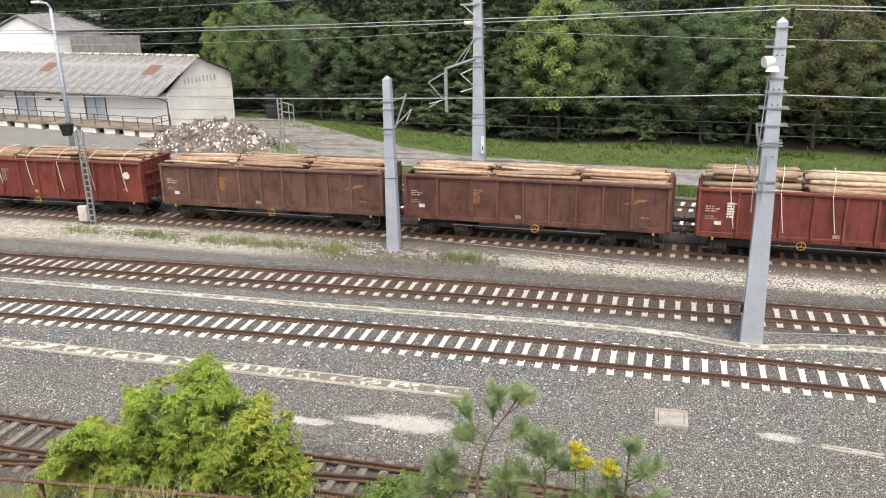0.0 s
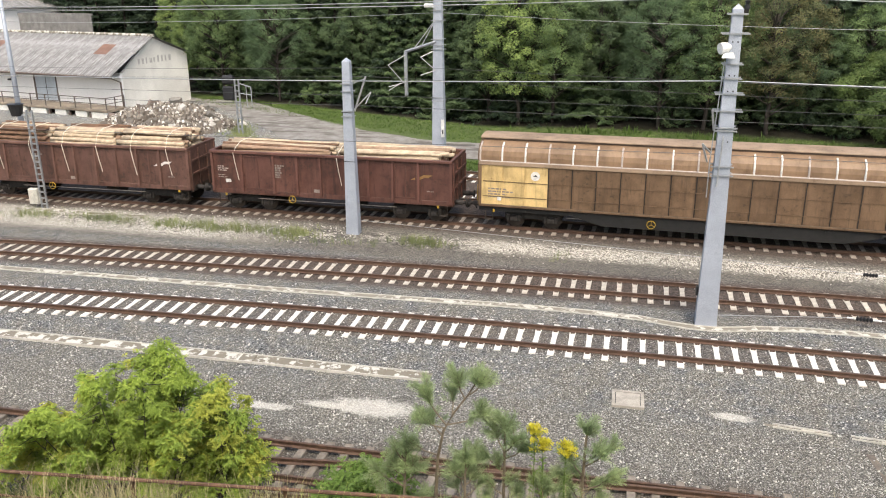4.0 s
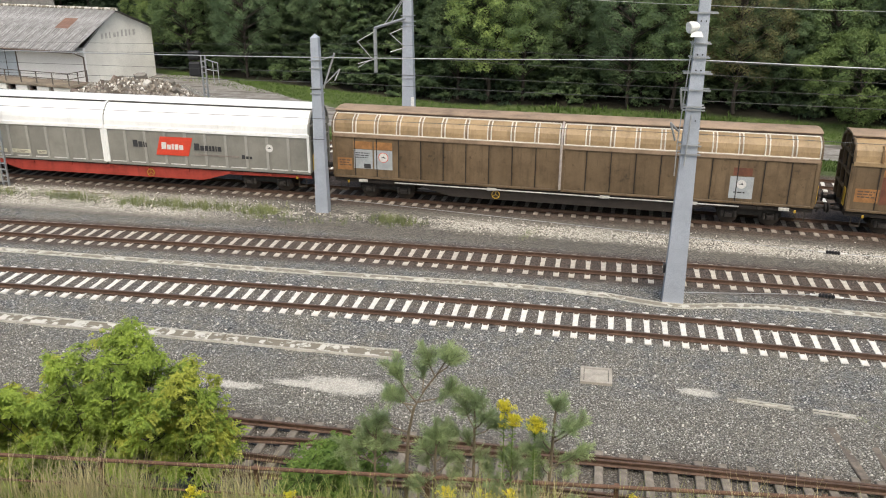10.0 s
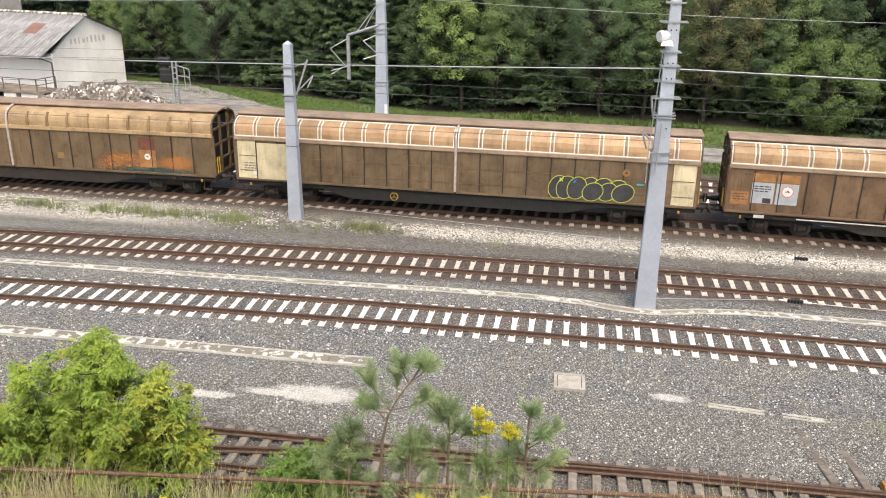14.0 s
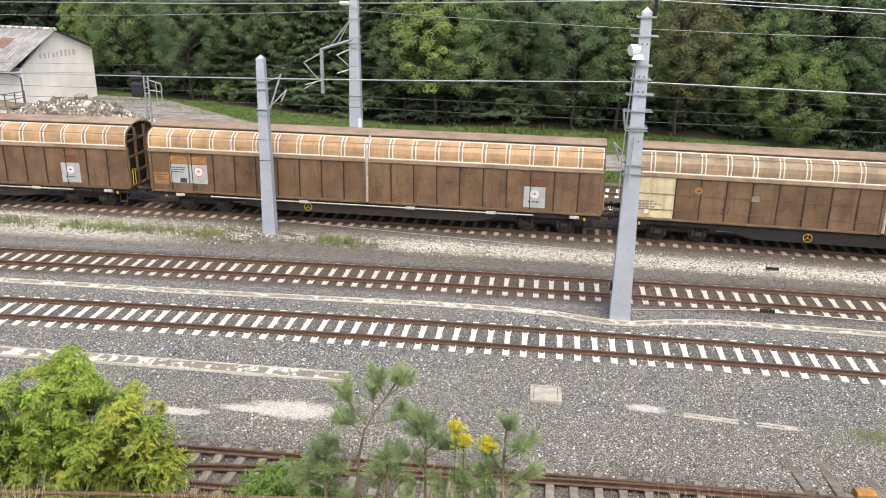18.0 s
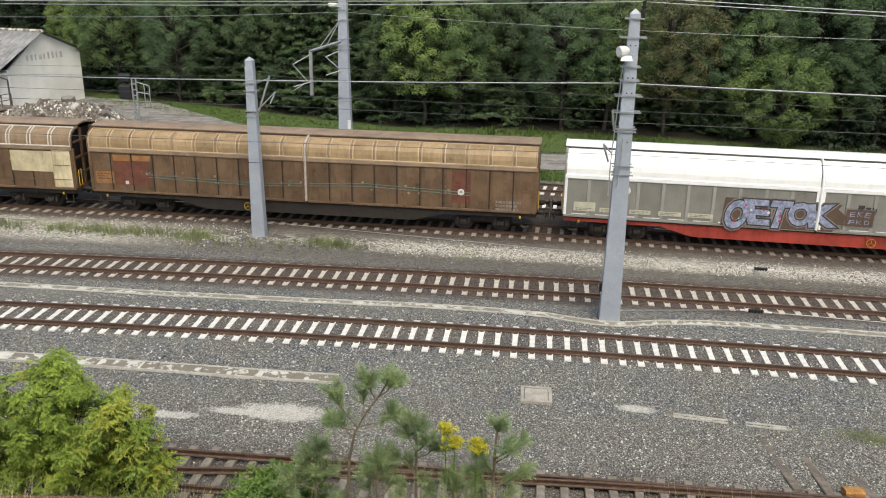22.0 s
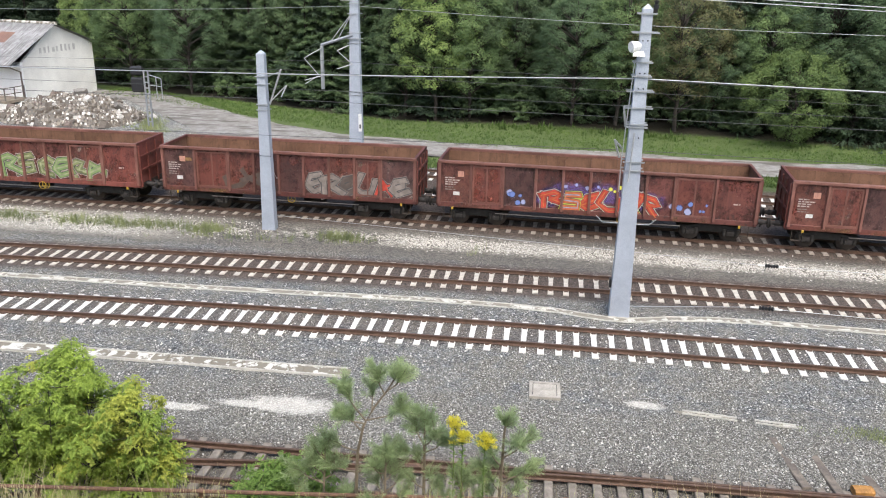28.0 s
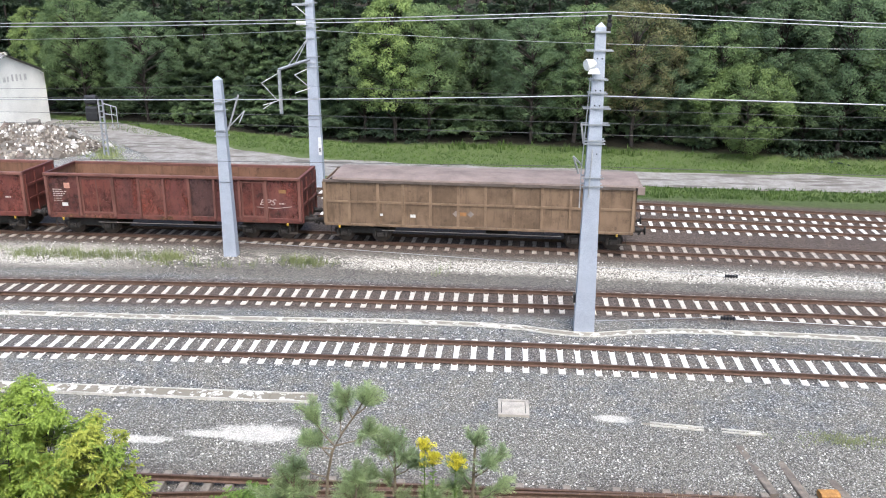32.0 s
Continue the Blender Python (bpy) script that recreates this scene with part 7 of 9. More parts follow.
def running_gear(root, pivot, head, zb=1.06):
    for s in (-1, 1):
        b = part("bogie", GEAR["frame"], None, root)
        b.location = (s * pivot, 0, 0)
        for e in (-0.9, 0.9):
            o = part("spring", GEAR["spring"], None, b)
            o.location = (e - 0.54, 0, 0)
            for nm in ("wheelset", "axle_box", "spring"):
                o = part(nm, GEAR[{"wheelset": "wheel", "axle_box": "box", "spring": "spring"}[nm]], None, b)
                o.location = (e, 0, 0)
        for y in (-0.875, 0.875):
            o = part("buffer", GEAR["buffer"], None, root)
            o.location = (s * head, y, zb)
            o.rotation_euler = (0, 0, 0 if s > 0 else math.pi)
        o = part("coupling", GEAR["hook"], None, root)
        o.location = (s * head, 0, zb - 0.05)
        o.rotation_euler = (0, 0, 0 if s > 0 else math.pi)
        part("headstock", G().cbox(min(s * head, s * (head - 0.14)), max(s * head, s * (head - 0.14)), -1.3, 1.3, 0.88, 1.16, 0.02), M_GRIME, root)
        # steps at the corners
        st = G()
        st.box(s * (head - 0.5) - 0.2, s * (head - 0.5) + 0.2, -1.4, -1.25, 0.42, 0.46)
        st.box(s * (head - 0.5) - 0.2, s * (head - 0.5) - 0.17, -1.36, -1.32, 0.46, 1.0)
        st.box(s * (head - 0.5) + 0.17, s * (head - 0.5) + 0.2, -1.36, -1.32, 0.46, 1.0)
        part("step", st, M_GRIME, root)
        part("lamp_iron", G().cbox(s * (head - 0.75) - 0.045, s * (head - 0.75) + 0.045, -1.46, -1.42, 0.84, 0.97, 0.01), M_YELLOW, root, "small yellow corner bracket")
    part("centre_girder", G().box(-head + 0.15, head - 0.15, -0.35, 0.35, 0.78, 1.1), M_DARK, root)
    part("brake_pipe", G().tube([(-head * 0.62, -1.25, 0.72), (head * 0.55, -1.25, 0.72)], 0.024, 6), C_FADE, root)
    part("brake_cylinder", G().tube([(0.4, 0.1, 0.55), (1.5, 0.1, 0.55)], 0.22, 10), M_DARK, root)


def wheel_ring(root, x, z=0.83, mat=None):
    o = part("brake_wheel", GEAR["ring"], None, root, "yellow spoked brake wheel")
    o.location = (x, -1.45, z)


def put_wagon(root, mid):
    MOVING.append((root, mid, 0.0))


def post_paint(name, col):
    return wagon_paint(name, col, (0.07, 0.035, 0.022), 0.35, 0.3)


POST_OF = {P_RED.name: post_paint("red_post_paint", (0.150, 0.028, 0.017)), P_DULL.name: post_paint("dull_post_paint", (0.125, 0.06, 0.043)), P_BROWN.name: post_paint("brown_post_paint", (0.115, 0.045, 0.032)), P_RUST.name: post_paint("rust_post_paint", (0.165, 0.066, 0.048)), P_RUST2.name: post_paint("dark_post_paint", (0.145, 0.056, 0.041))}
POSTS9 = [0, 0.135, 0.272, 0.372, 0.47, 0.568, 0.666, 0.764, 0.866, 1.0]
POSTS11 = [0, 0.108, 0.212, 0.316, 0.402, 0.488, 0.574, 0.66, 0.746, 0.87, 1.0]


def open_wagon(label, start, body, paint, posts, empty, fr=0.0):
    """High-sided open bogie wagon."""
    root = thing("open_wagon", label, "goods wagon", "wagons of the goods train")
    h = body / 2
    z0, z1 = 1.08, 3.16
    xs = [-h + body * q for q in posts]
    lining = P_INNER
    for s in (-1, 1):
        for i, (a, b) in enumerate(zip(xs, xs[1:])):
            door = (i == 1) or (i == len(xs) - 3)
            y0, y1 = (s * 1.40, s * 1.36) if s < 0 else (s * 1.36, s * 1.40)
            p = part("door" if door else "side_panel", G().box(a + 0.004, b - 0.004, y0, y1, z0 + 0.1, z1 - 0.06), (P_RUSTDOOR if door else (paint, P_RUSTDARK, paint, P_RUSTRED)[(i * 7 + int(start)) % 4]) if empty else paint, root)
            if door and s < 0:
                f = G()
                f.box(a + 0.08, a + 0.15, -1.43, -1.402, z0 + 0.14, z1 - 0.16)
                f.box(b - 0.15, b - 0.08, -1.43, -1.402, z0 + 0.14, z1 - 0.16)
                f.box(a + 0.15, b - 0.15, -1.43, -1.402, z1 - 0.24, z1 - 0.16)
                f.box(a + 0.15, b - 0.15, -1.43, -1.402, z0 + 0.14, z0 + 0.22)
                f.box((a + b) / 2 - 0.035, (a + b) / 2 + 0.035, -1.425, -1.402, z0 + 0.22, z1 - 0.24)
                part("door_frame", f, POST_OF[paint.name] if empty else paint, p)
            part("lining", G().box(a + 0.004, b - 0.004, min(s * 1.355, s * 1.335), max(s * 1.355, s * 1.335), z0 + 0.2, z1 - 0.08), lining, p)
        for i, x in enumerate(xs):
            w = 0.065 if 0 < i < len(xs) - 1 else 0.08
            x = min(max(x, -h + w), h - w)
            part("post", G().add([(x - w, s * 1.402, z0), (x + w, s * 1.402, z0), (x + w, s * 1.402, z1 - 0.08), (x - w, s * 1.402, z1 - 0.08), (x - w * 0.8, s * 1.53, z0 + 0.02), (x + w * 0.8, s * 1.53, z0 + 0.02), (x + w * 0.8, s * 1.48, z1 - 0.1), (x - w * 0.8, s * 1.48, z1 - 0.1)], [(4, 5, 6, 7), (0, 1, 5, 4), (1, 2, 6, 5), (2, 3, 7, 6), (3, 0, 4, 7)]), POST_OF[paint.name], root)
        part("top_rim", G().cbox(-h, h, s * 1.43 - 0.085, s * 1.43 + 0.085, z1 - 0.08, z1 + 0.06, 0.02), POST_OF[paint.name], root)
        part("side_sill", G().cbox(-h, h, s * 1.38 - 0.05, s * 1.38 + 0.05, z0 - 0.12, z0 + 0.12, 0.015), paint, root)
        e = s * h
        w = part("end_wall", G().box(min(e, e - s * 0.05), max(e, e - s * 0.05), -1.355, 1.355, z0, z1), paint, root)
        part("lining", G().box(min(e - s * 0.052, e - s * 0.07), max(e - s * 0.052, e - s * 0.07), -1.33, 1.33, z0 + 0.2, z1 - 0.05), lining, w)
        part("end_rim", G().box(min(e, e - s * 0.13), max(e, e - s * 0.13), -1.354, 1.354, z1 - 0.05, z1 + 0.058), paint, root)
        for zz in (1.75, 2.45):
            part("end_rib", G().box(min(e + s * 0.003, e + s * 0.08), max(e + s * 0.003, e + s * 0.08), -1.32, 1.32, zz, zz + 0.12), paint, root)
        for yy in (-1.3, -0.45, 0.45, 1.3):
            part("end_post", G().box(min(e + s * 0.003, e + s * 0.07), max(e + s * 0.003, e + s * 0.07), yy - 0.05, yy + 0.05, z0 - 0.1, z1 - 0.1), paint, root)
    part("floor", G().box(-h + 0.08, h - 0.08, -1.33, 1.33, z0 + 0.08, z0 + 0.17), lining, root)
    running_gear(root, h - 1.9, h + 0.02)
    wheel_ring(root, -h * 0.28 if not fr else fr * h)
    if empty:
        rnd = random.Random(int(start) * 7 + 1)
        for i, (a, b) in enumerate(zip(xs, xs[1:])):
            for k, mt in enumerate((MIST_DARK, MIST_BRIGHT if rnd.random() < 0.6 else MIST_DARK, MIST_WHITE if rnd.random() < 0.35 else None)):
                if mt:
                    patch(root, a + 0.07, b - 0.07, z0 + 0.13, z1 - 0.1, mt, -1.4015 - 0.0006 * k, "blotch")
        for k in (1, len(xs) - 3):
            patch(root, xs[k] + 0.05, xs[k + 1] - 0.05, z0 - 0.10, z0 + 0.10, MIST_YELLOW, -1.4315, "worn_yellow_edge")
        patch(root, -h + 0.3, h * 0.2, z0 - 0.10, z0 + 0.08, MIST_YELLOW, -1.4312, "worn_yellow_edge")
    # small lettering by the end, plates
    bars(root, -h + 0.35, 2.35, (0.45, 0.7, 0.6, 0.5) if empty else (0.35, 0.6, 0.5), 0.055, C_FADE2, int(start) + 3, gap=0.05)
    if empty:
        plate(root, -h + 0.95, -h + 1.25, 2.45, 2.72, C_PLATEPINK, "label_plate")
        bars(root, h - 1.1, 1.9, (0.3,), 0.07, C_FADE2, int(start) + 5)
    bars(root, -h + 0.35, 1.9, (0.4, 0.5), 0.05, C_FADE, int(start) + 4)
    plate(root, -h + 0.75, -h + 1.05, 1.55, 1.72, C_WHITE, "label_plate")
    put_wagon(root, start + h)
    return root, h


def emblem(root, x, z, mat, y=-1.404):
    for dx, dz in ((0.0, 0.0), (0.42, 0.13)):
        poly(root, [(x + dx - 0.35, z + dz - 0.10), (x + dx + 0.12, z + dz - 0.10), (x + dx + 0.34, z + dz + 0.03), (x + dx - 0.12, z + dz + 0.03)], mat, y - 0.003 * (dx > 0), "emblem")
    poly(root, [(x - 0.1, z - 0.05), (x + 0.02, z - 0.05), (x + 0.5, z + 0.13), (x + 0.36, z + 0.13)], mat, y - 0.007, "emblem")


LOGS = {}


def log_meshes():
    for k in range(5):
        rnd = random.Random(50 + k)
        for nm, mat in (("bark", M_BARK_LOG), ("peeled", M_PEELED), ("brown", M_BROWNLOG)):
            g = G()
            pts = [Vector((-2.0 + i * 0.8, rnd.uniform(-0.03, 0.03), rnd.uniform(-0.02, 0.02))) for i in range(6)]
            r0 = rnd.uniform(0.09, 0.145)
            g.tube(pts, [r0 * (1 - 0.05 * i) * rnd.uniform(0.96, 1.04) for i in range(6)], 9)
            LOGS[(nm, k)] = g.mesh("log", mat, True)


log_meshes()


def load_logs(start, h, kind, stacks, seed, top, messy):
    """Stacks of logs lying in an open wagon, each stack a thing that rides along."""
    rnd = random.Random(seed)
    n = len(stacks)
    for si, (a, b, hi) in enumerate(stacks):
        st = thing("log_stack", "stack of %s logs loaded in an open wagon" % ("pale peeled" if kind == "peeled" else "orange-brown barked"), "logs", "log loads")
        mid = (a + b) / 2
        L = b - a
        layers = int(hi)
        zz = 2.92
        for ly in range(layers):
            wid = 1.22 - 0.13 * max(0, ly - 1)
            thin = 0.72 if kind == "bark" else 1.0
            m = int(wid * 2 / (0.235 * thin))
            for k in range(m):
                nm = kind
                if kind == "peeled" and rnd.random() < 0.2:
                    nm = "bark"
                if kind == "bark" and rnd.random() < 0.15:
                    nm = "peeled"
                if rnd.random() < (0.75 if seed == 5 and si == 0 else 0.17):
                    nm = "brown"
                o = part("log", LOGS[(nm, rnd.randrange(5))], None, st)
                y = -wid + (k + 0.5) * 2 * wid / m + (0.1 if ly % 2 else 0)
                o.location = (rnd.uniform(-0.12, 0.12) * (2 if messy else 1), min(1.2, y), zz + 0.205 * thin * ly + rnd.uniform(-0.05, 0.08))
                o.rotation_euler = (rnd.uniform(0, 6.28), rnd.uniform(-0.02, 0.02) * (2.5 if messy else 1), rnd.uniform(-0.012, 0.012) * (2.5 if messy else 1) + (math.pi if rnd.random() < 0.5 else 0))
                o.scale = (L / 4.0 * rnd.uniform(0.84, 1.0), thin, thin)
        MOVING.append((st, start + h + mid, 0.0))


def straps(root, xs, zs, low):
    for x, z, l in zip(xs, zs, low):
        g = G().tube([(x + 0.15, 0.3, z + 0.02), (x + 0.1, -0.8, z), (x + 0.04, -1.3, z - 0.25), (x, -1.53, 3.1), (x + 0.1, -1.53, (3.1 + l) / 2), (x + 0.22, -1.52, l)], 0.018, 5)
        part("strap", g, M_PLASTIC, root, "thin white lashing strap")


def hood_profile(eave):
    return [(-1.45, eave + 0.20), (-1.445, eave + 0.46), (-1.40, eave + 0.68), (-1.26, eave + 0.88), (-0.98, 4.13), (-0.66, 4.21)]


def covered_wagon(label, start, body, wall, upper, cap, sill, kind, eave=3.12, frame_mat=None, endw=None, wheel=None):
    """Long bogie wagon with two sliding walls to a side under a curved hood."""
    root = thing("covered_wagon", label, "goods wagon", "wagons of the goods train")
    h = body / 2
    z0 = 1.2
    frame_mat = frame_mat or C_HOOP
    n = 10
    prof = hood_profile(eave)
    frame_line = prof[:-1] + [(-0.86, 4.165)]
    for half in (0, 1):
        x0, x1 = (-h, -0.06) if half == 0 else (0.06, h)
        w = (x1 - x0) / n
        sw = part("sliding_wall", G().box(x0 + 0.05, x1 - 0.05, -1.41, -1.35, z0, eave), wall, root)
        for i in range(n):
            a = x0 + i * w
            m = wall
            if endw and ((half == 0 and i < endw[0]) or (half == 1 and i >= n - endw[1])):
                m = endw[2]
            pr = [(a + 0.004, -1.413), (a + 0.10, -1.437), (a + 0.24, -1.445), (a + w - 0.24, -1.445), (a + w - 0.10, -1.437), (a + w - 0.004, -1.413)]
            g = G()
            k = len(pr)
            g.v = [(x, y, z0 + 0.02) for x, y in pr] + [(x, y, eave - 0.005) for x, y in pr]
            g.f = [(j, j + 1, k + j + 1, k + j) for j in range(k - 1)] + [tuple(range(k))[::-1], tuple(range(k, 2 * k))]
            part("wall_panel", g, m, sw)
            if kind == "plain" and i:
                part("wall_rib", G().cbox(a - 0.07, a + 0.07, -1.475, -1.405, z0 + 0.03, eave - 0.02, 0.008), P_SILVERRIB, sw)
            elif i:
                part("wall_rib", G().cbox(a - 0.022, a + 0.022, -1.456, -1.405, z0 + 0.03, eave - 0.02, 0.004), m if m is not wall else P_BROWNSILL, sw)
        # hood over the wall
        g = G()
        for x in (x0 + 0.02, x1 - 0.02):
            g.v += [(x, y, z) for y, z in prof]
        m = len(prof)
        g.f = [(j, m + j, m + j + 1, j + 1) for j in range(m - 1)]
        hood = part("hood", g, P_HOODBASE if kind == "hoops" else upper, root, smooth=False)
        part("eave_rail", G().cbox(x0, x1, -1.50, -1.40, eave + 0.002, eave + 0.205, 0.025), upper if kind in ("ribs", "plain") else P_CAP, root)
        part("bottom_rail", G().cbox(x0, x1, -1.48, -1.40, z0 - 0.1, z0 + 0.01, 0.015), wall, root)
        for i in range(n + 1):
            a = x0 + i * w
            a = min(max(a, x0 + 0.05), x1 - 0.05)
            if kind == "ribs" and 0 < i < n:
                part("rib", G().tube([(a, y - 0.03, z + 0.02) for y, z in prof[:-2]], 0.075, 6), P_RIB, hood)
            if kind == "hoops" and i < n:
                q = G()
                for px in (a + 0.10, x0 + (i + 1) * w - 0.10):
                    q.v += [(px, py - 0.008, pz + 0.006) for py, pz in frame_line]
                k = len(frame_line)
                q.f = [(b, k + b, k + b + 1, b + 1) for b in range(k - 1)]
                part("hood_panel", q, upper, hood)
            if kind == "hoops":
                off = 0.085
                for d in ((-off, off) if 0 < i < n else ((0,))):
                    part("white_hoop", G().tube([(a + d, y - 0.012, z + 0.012) for y, z in frame_line], 0.034, 5), frame_mat, hood)
            if kind == "lines":
                part("white_hoop", G().tube([(a, y - 0.012, z + 0.012) for y, z in prof[:-1]], 0.048, 5), C_WHITE if i % 3 else C_FADE2, hood)
        if kind == "hoops":
            for y, z in (prof[0], frame_line[-1]):
                part("white_edge", G().tube([(x0 + 0.08, y - 0.014, z + 0.02), (x1 - 0.08, y - 0.014, z + 0.02)], 0.036, 5), frame_mat, hood)
        if kind == "lines":
            part("white_edge", G().tube([(x0 + 0.08, prof[0][0] - 0.014, prof[0][1]), (x1 - 0.08, prof[0][0] - 0.014, prof[0][1])], 0.04, 5), C_FADE2, hood)
        # closing posts at the middle and the ends
        for x in (x0 + 0.06, x1 - 0.06):
            part("wall_post", G().cbox(x - 0.06, x + 0.06, -1.49, -1.40, z0, eave, 0.02), wall if kind != "plain" else upper, root)
        # far side
        part("far_wall", G().box(x0, x1, 1.38, 1.44, z0 - 0.05, eave + 0.2), wall, root)
        g = G()
        for x in (x0 + 0.02, x1 - 0.02):
            g.v += [(x, -y, z) for y, z in prof]
        g.f = [(j, j + 1, m + j + 1, m + j) for j in range(m - 1)]
        part("far_hood", g, upper, root)
    part("middle_seam", G().tube([(0, -1.5, z0)] + [(0, y - 0.03, z + 0.03) for y, z in prof], 0.062, 6), C_FADE2 if kind in ("ribs", "hoops") else P_SILVER_ROOF if kind == "plain" else wall, root)
    # roof cap with drip edges; the dark strip below paints the shadow the cap casts
    cp = [(-0.80, 4.29), (-0.79, 4.335), (-0.4, 4.385), (0, 4.41), (0.4, 4.385), (0.79, 4.335), (0.80, 4.29), (0.4, 4.31), (0, 4.33), (-0.4, 4.31)]
    rc = part("roof_cap", G().prism(cp, -h - 0.08, h + 0.08), cap, root)
    part("gutter_strip", G().cbox(-h - 0.06, h + 0.06, -0.74, -0.66, 4.15, 4.288, 0.01), P_CAPSHADEGREY if kind == "plain" else P_CAPSHADE, rc)
    # ends: set-back wall behind an open frame
    for s in (-1, 1):
        e = s * h
        q = [(-1.3, z0), (1.3, z0), (1.3, eave), (0.95, 4.0), (-0.95, 4.0), (-1.3, eave)]
        part("end_wall", G().prism(q, min(e - s * 0.32, e - s * 0.26), max(e - s * 0.32, e - s * 0.26)), P_BROWNSILL if kind != "plain" else P_SILVER, root)
        fm = wall if kind != "plain" else P_SILVER
        for yy in (-1.38, -0.5, 0.5, 1.38):
            zt = eave + 0.1 if abs(yy) > 1 else 4.1
            part("end_post", G().box(e - 0.06, e + 0.06, yy - 0.06, yy + 0.06, z0, zt), fm, root)
        for zz in (1.9, 2.7, 3.5):
            yw = 1.31 if zz < 3.3 else 1.2
            part("end_bar", G().box(e - 0.045, e + 0.045, -yw, yw, zz - 0.05, zz + 0.05), fm, root)
        for sg in (-1, 1):
            part("end_hoop", G().tube([(e, sg * abs(y), z) for y, z in prof], 0.06, 6), fm, root)
        part("hand_grip", G().tube([(e + s * 0.1, -1.25, 1.3), (e + s * 0.1, -1.25, 2.1), (e + s * 0.1, -1.0, 2.1), (e + s * 0.1, -1.0, 1.3)], 0.025, 6), M_YELLOW, root)
        part("end_sill", G().box(min(e, e - s * 0.5), max(e, e - s * 0.5), -1.3, 1.3, z0 - 0.14, z0 - 0.005), fm, root)
    # fish-bellied underframe
    for s in (-1, 1):
        g = G()
        out = [(-h, 1.02), (-h, 0.88), (-h * 0.60, 0.86), (-h * 0.47, 0.47), (h * 0.47, 0.47), (h * 0.60, 0.86), (h, 0.88), (h, 1.02)]
        ys = (s * 1.36, s * 1.24)
        k = len(out)
        g.v = [(x, min(ys), z) for x, z in out] + [(x, max(ys), z) for x, z in out]
        g.f = [tuple(range(k)), tuple(range(k, 2 * k))[::-1]] + [((j + 1) % k, j, k + j, k + (j + 1) % k) for j in range(k)]
        part("fish_belly_sill", g, sill, root)
    part("deck", G().box(-h, h, -1.36, 1.36, 1.03, 1.11), P_BROWNSILL, root)
    running_gear(root, h - 2.55, h + 0.02)
    for i in range(9):
        x = -h + 2.2 + i * (body - 4.4) / 8
        part("sill_bracket", G().box(x - 0.09, x + 0.09, -1.44, -1.365, 0.90, 1.02), sill, root)
    wheel_ring(root, -h * 0.27 if wheel is None else wheel, 0.74)
    put_wagon(root, start + h)
    return root, h


def round_plate(root, x, z, r, seed, y=-1.448, ground=None):
    part("round_sign", G().disc((x, y - 0.005, z), r, seg=18, depth=0.01), C_WHITE, root)
    poly(root, [(x - r * 0.5, z - r * 0.1), (x + r * 0.1, z + r * 0.35), (x + r * 0.5, z - r * 0.2), (x, z - r * 0.05)], C_INK if not ground else ground, y - 0.011)


# ---- each wagon as it is, from the front of the train to its end ----
def timber_wagons():
    defs = [
        # start, paint, label, straps, emblem, seed
        (-40.92, P_RED, "red open wagon loaded with barked logs, white straps", "bark", 1),
        (-26.89, P_DULL, "dull brown open wagon loaded with orange-brown logs", "bark", 2),
        (-12.92, P_BROWN, "brown open wagon loaded with orange-brown logs", "bark", 3),
        (1.05, P_RED, "red oxide open wagon loaded with pale logs, white straps", "peeled", 4),
        (15.12, P_DULL, "dull brown open wagon loaded with pale logs, white straps", "peeled", 5),
        (29.23, P_BROWN, "dark brown open wagon loaded with thin pale logs", "peeled", 6),
    ]
    for i, (x, paint, label, logs, seed) in enumerate(defs):
        r, h = open_wagon(label, x, 12.82, paint, POSTS9, False, fr=(-0.1, 0.02, 0.03, -0.31, -0.31, -0.31)[i])
        if logs == "bark":
            hi = 4
            st = [(-h + 0.25, -2.2, hi), (-2.0, 2.0, hi), (2.2, h - 0.25, hi)]
            load_logs(x, h, logs, st, seed, 0, True)
        else:
            hi = 5
            st = [(-h + 0.2, -2.15, hi), (-2.05, 2.0, 5), (2.1, h - 0.35, 5)]
            if seed == 6:
                st = [(-h + 0.2, 0.2, 3), (0.3, h - 0.3, 3)]
            load_logs(x, h, logs, st, seed, 0, False)
        if seed in (1, 4, 5, 6):
            n = {1: 6, 4: 6, 5: 6, 6: 2}[seed]
            rnd = random.Random(seed)
            xs = [-h + 1.35 + k * (body_step(n)) for k in range(n)]
            top = 3.66 if seed == 1 else 3.98 if seed < 6 else 3.6
            straps(r, xs, [top] * n, [rnd.uniform(1.35, 1.8) for _ in range(n)])
        m = C_WHITE if seed in (4, 5) else C_GOLD
        if seed > 1:
            emblem(r, h - 1.75 if seed != 4 else h - 1.1 - 0.9, 2.35 if seed < 4 else 2.3, m)
        else:
            part("round_mark", G().disc((h - 1.0, -1.41, 2.45), 0.2, seg=16, depth=0.012), C_WHITE, r)
        bars(r, -h + 3.55 if seed != 4 else -h + 1.25, 2.5, (0.5, 0.35, 0.3, 0.35, 0.3, 0.3), 0.09, C_GOLD if seed in (2, 3) else C_FADE if seed != 4 else C_WHITE, seed + 60, gap=0.03)
        plate(r, -h * 0.1 - 0.15, -h * 0.1 + 0.15, 1.25, 1.42, C_FADE, "label_plate")
        bars(r, h - 1.3, 1.62, (0.35,), 0.06, C_WHITE if seed == 4 else C_FADE, seed + 80)


def body_step(n):
    return 2.05 if n > 2 else 5.6


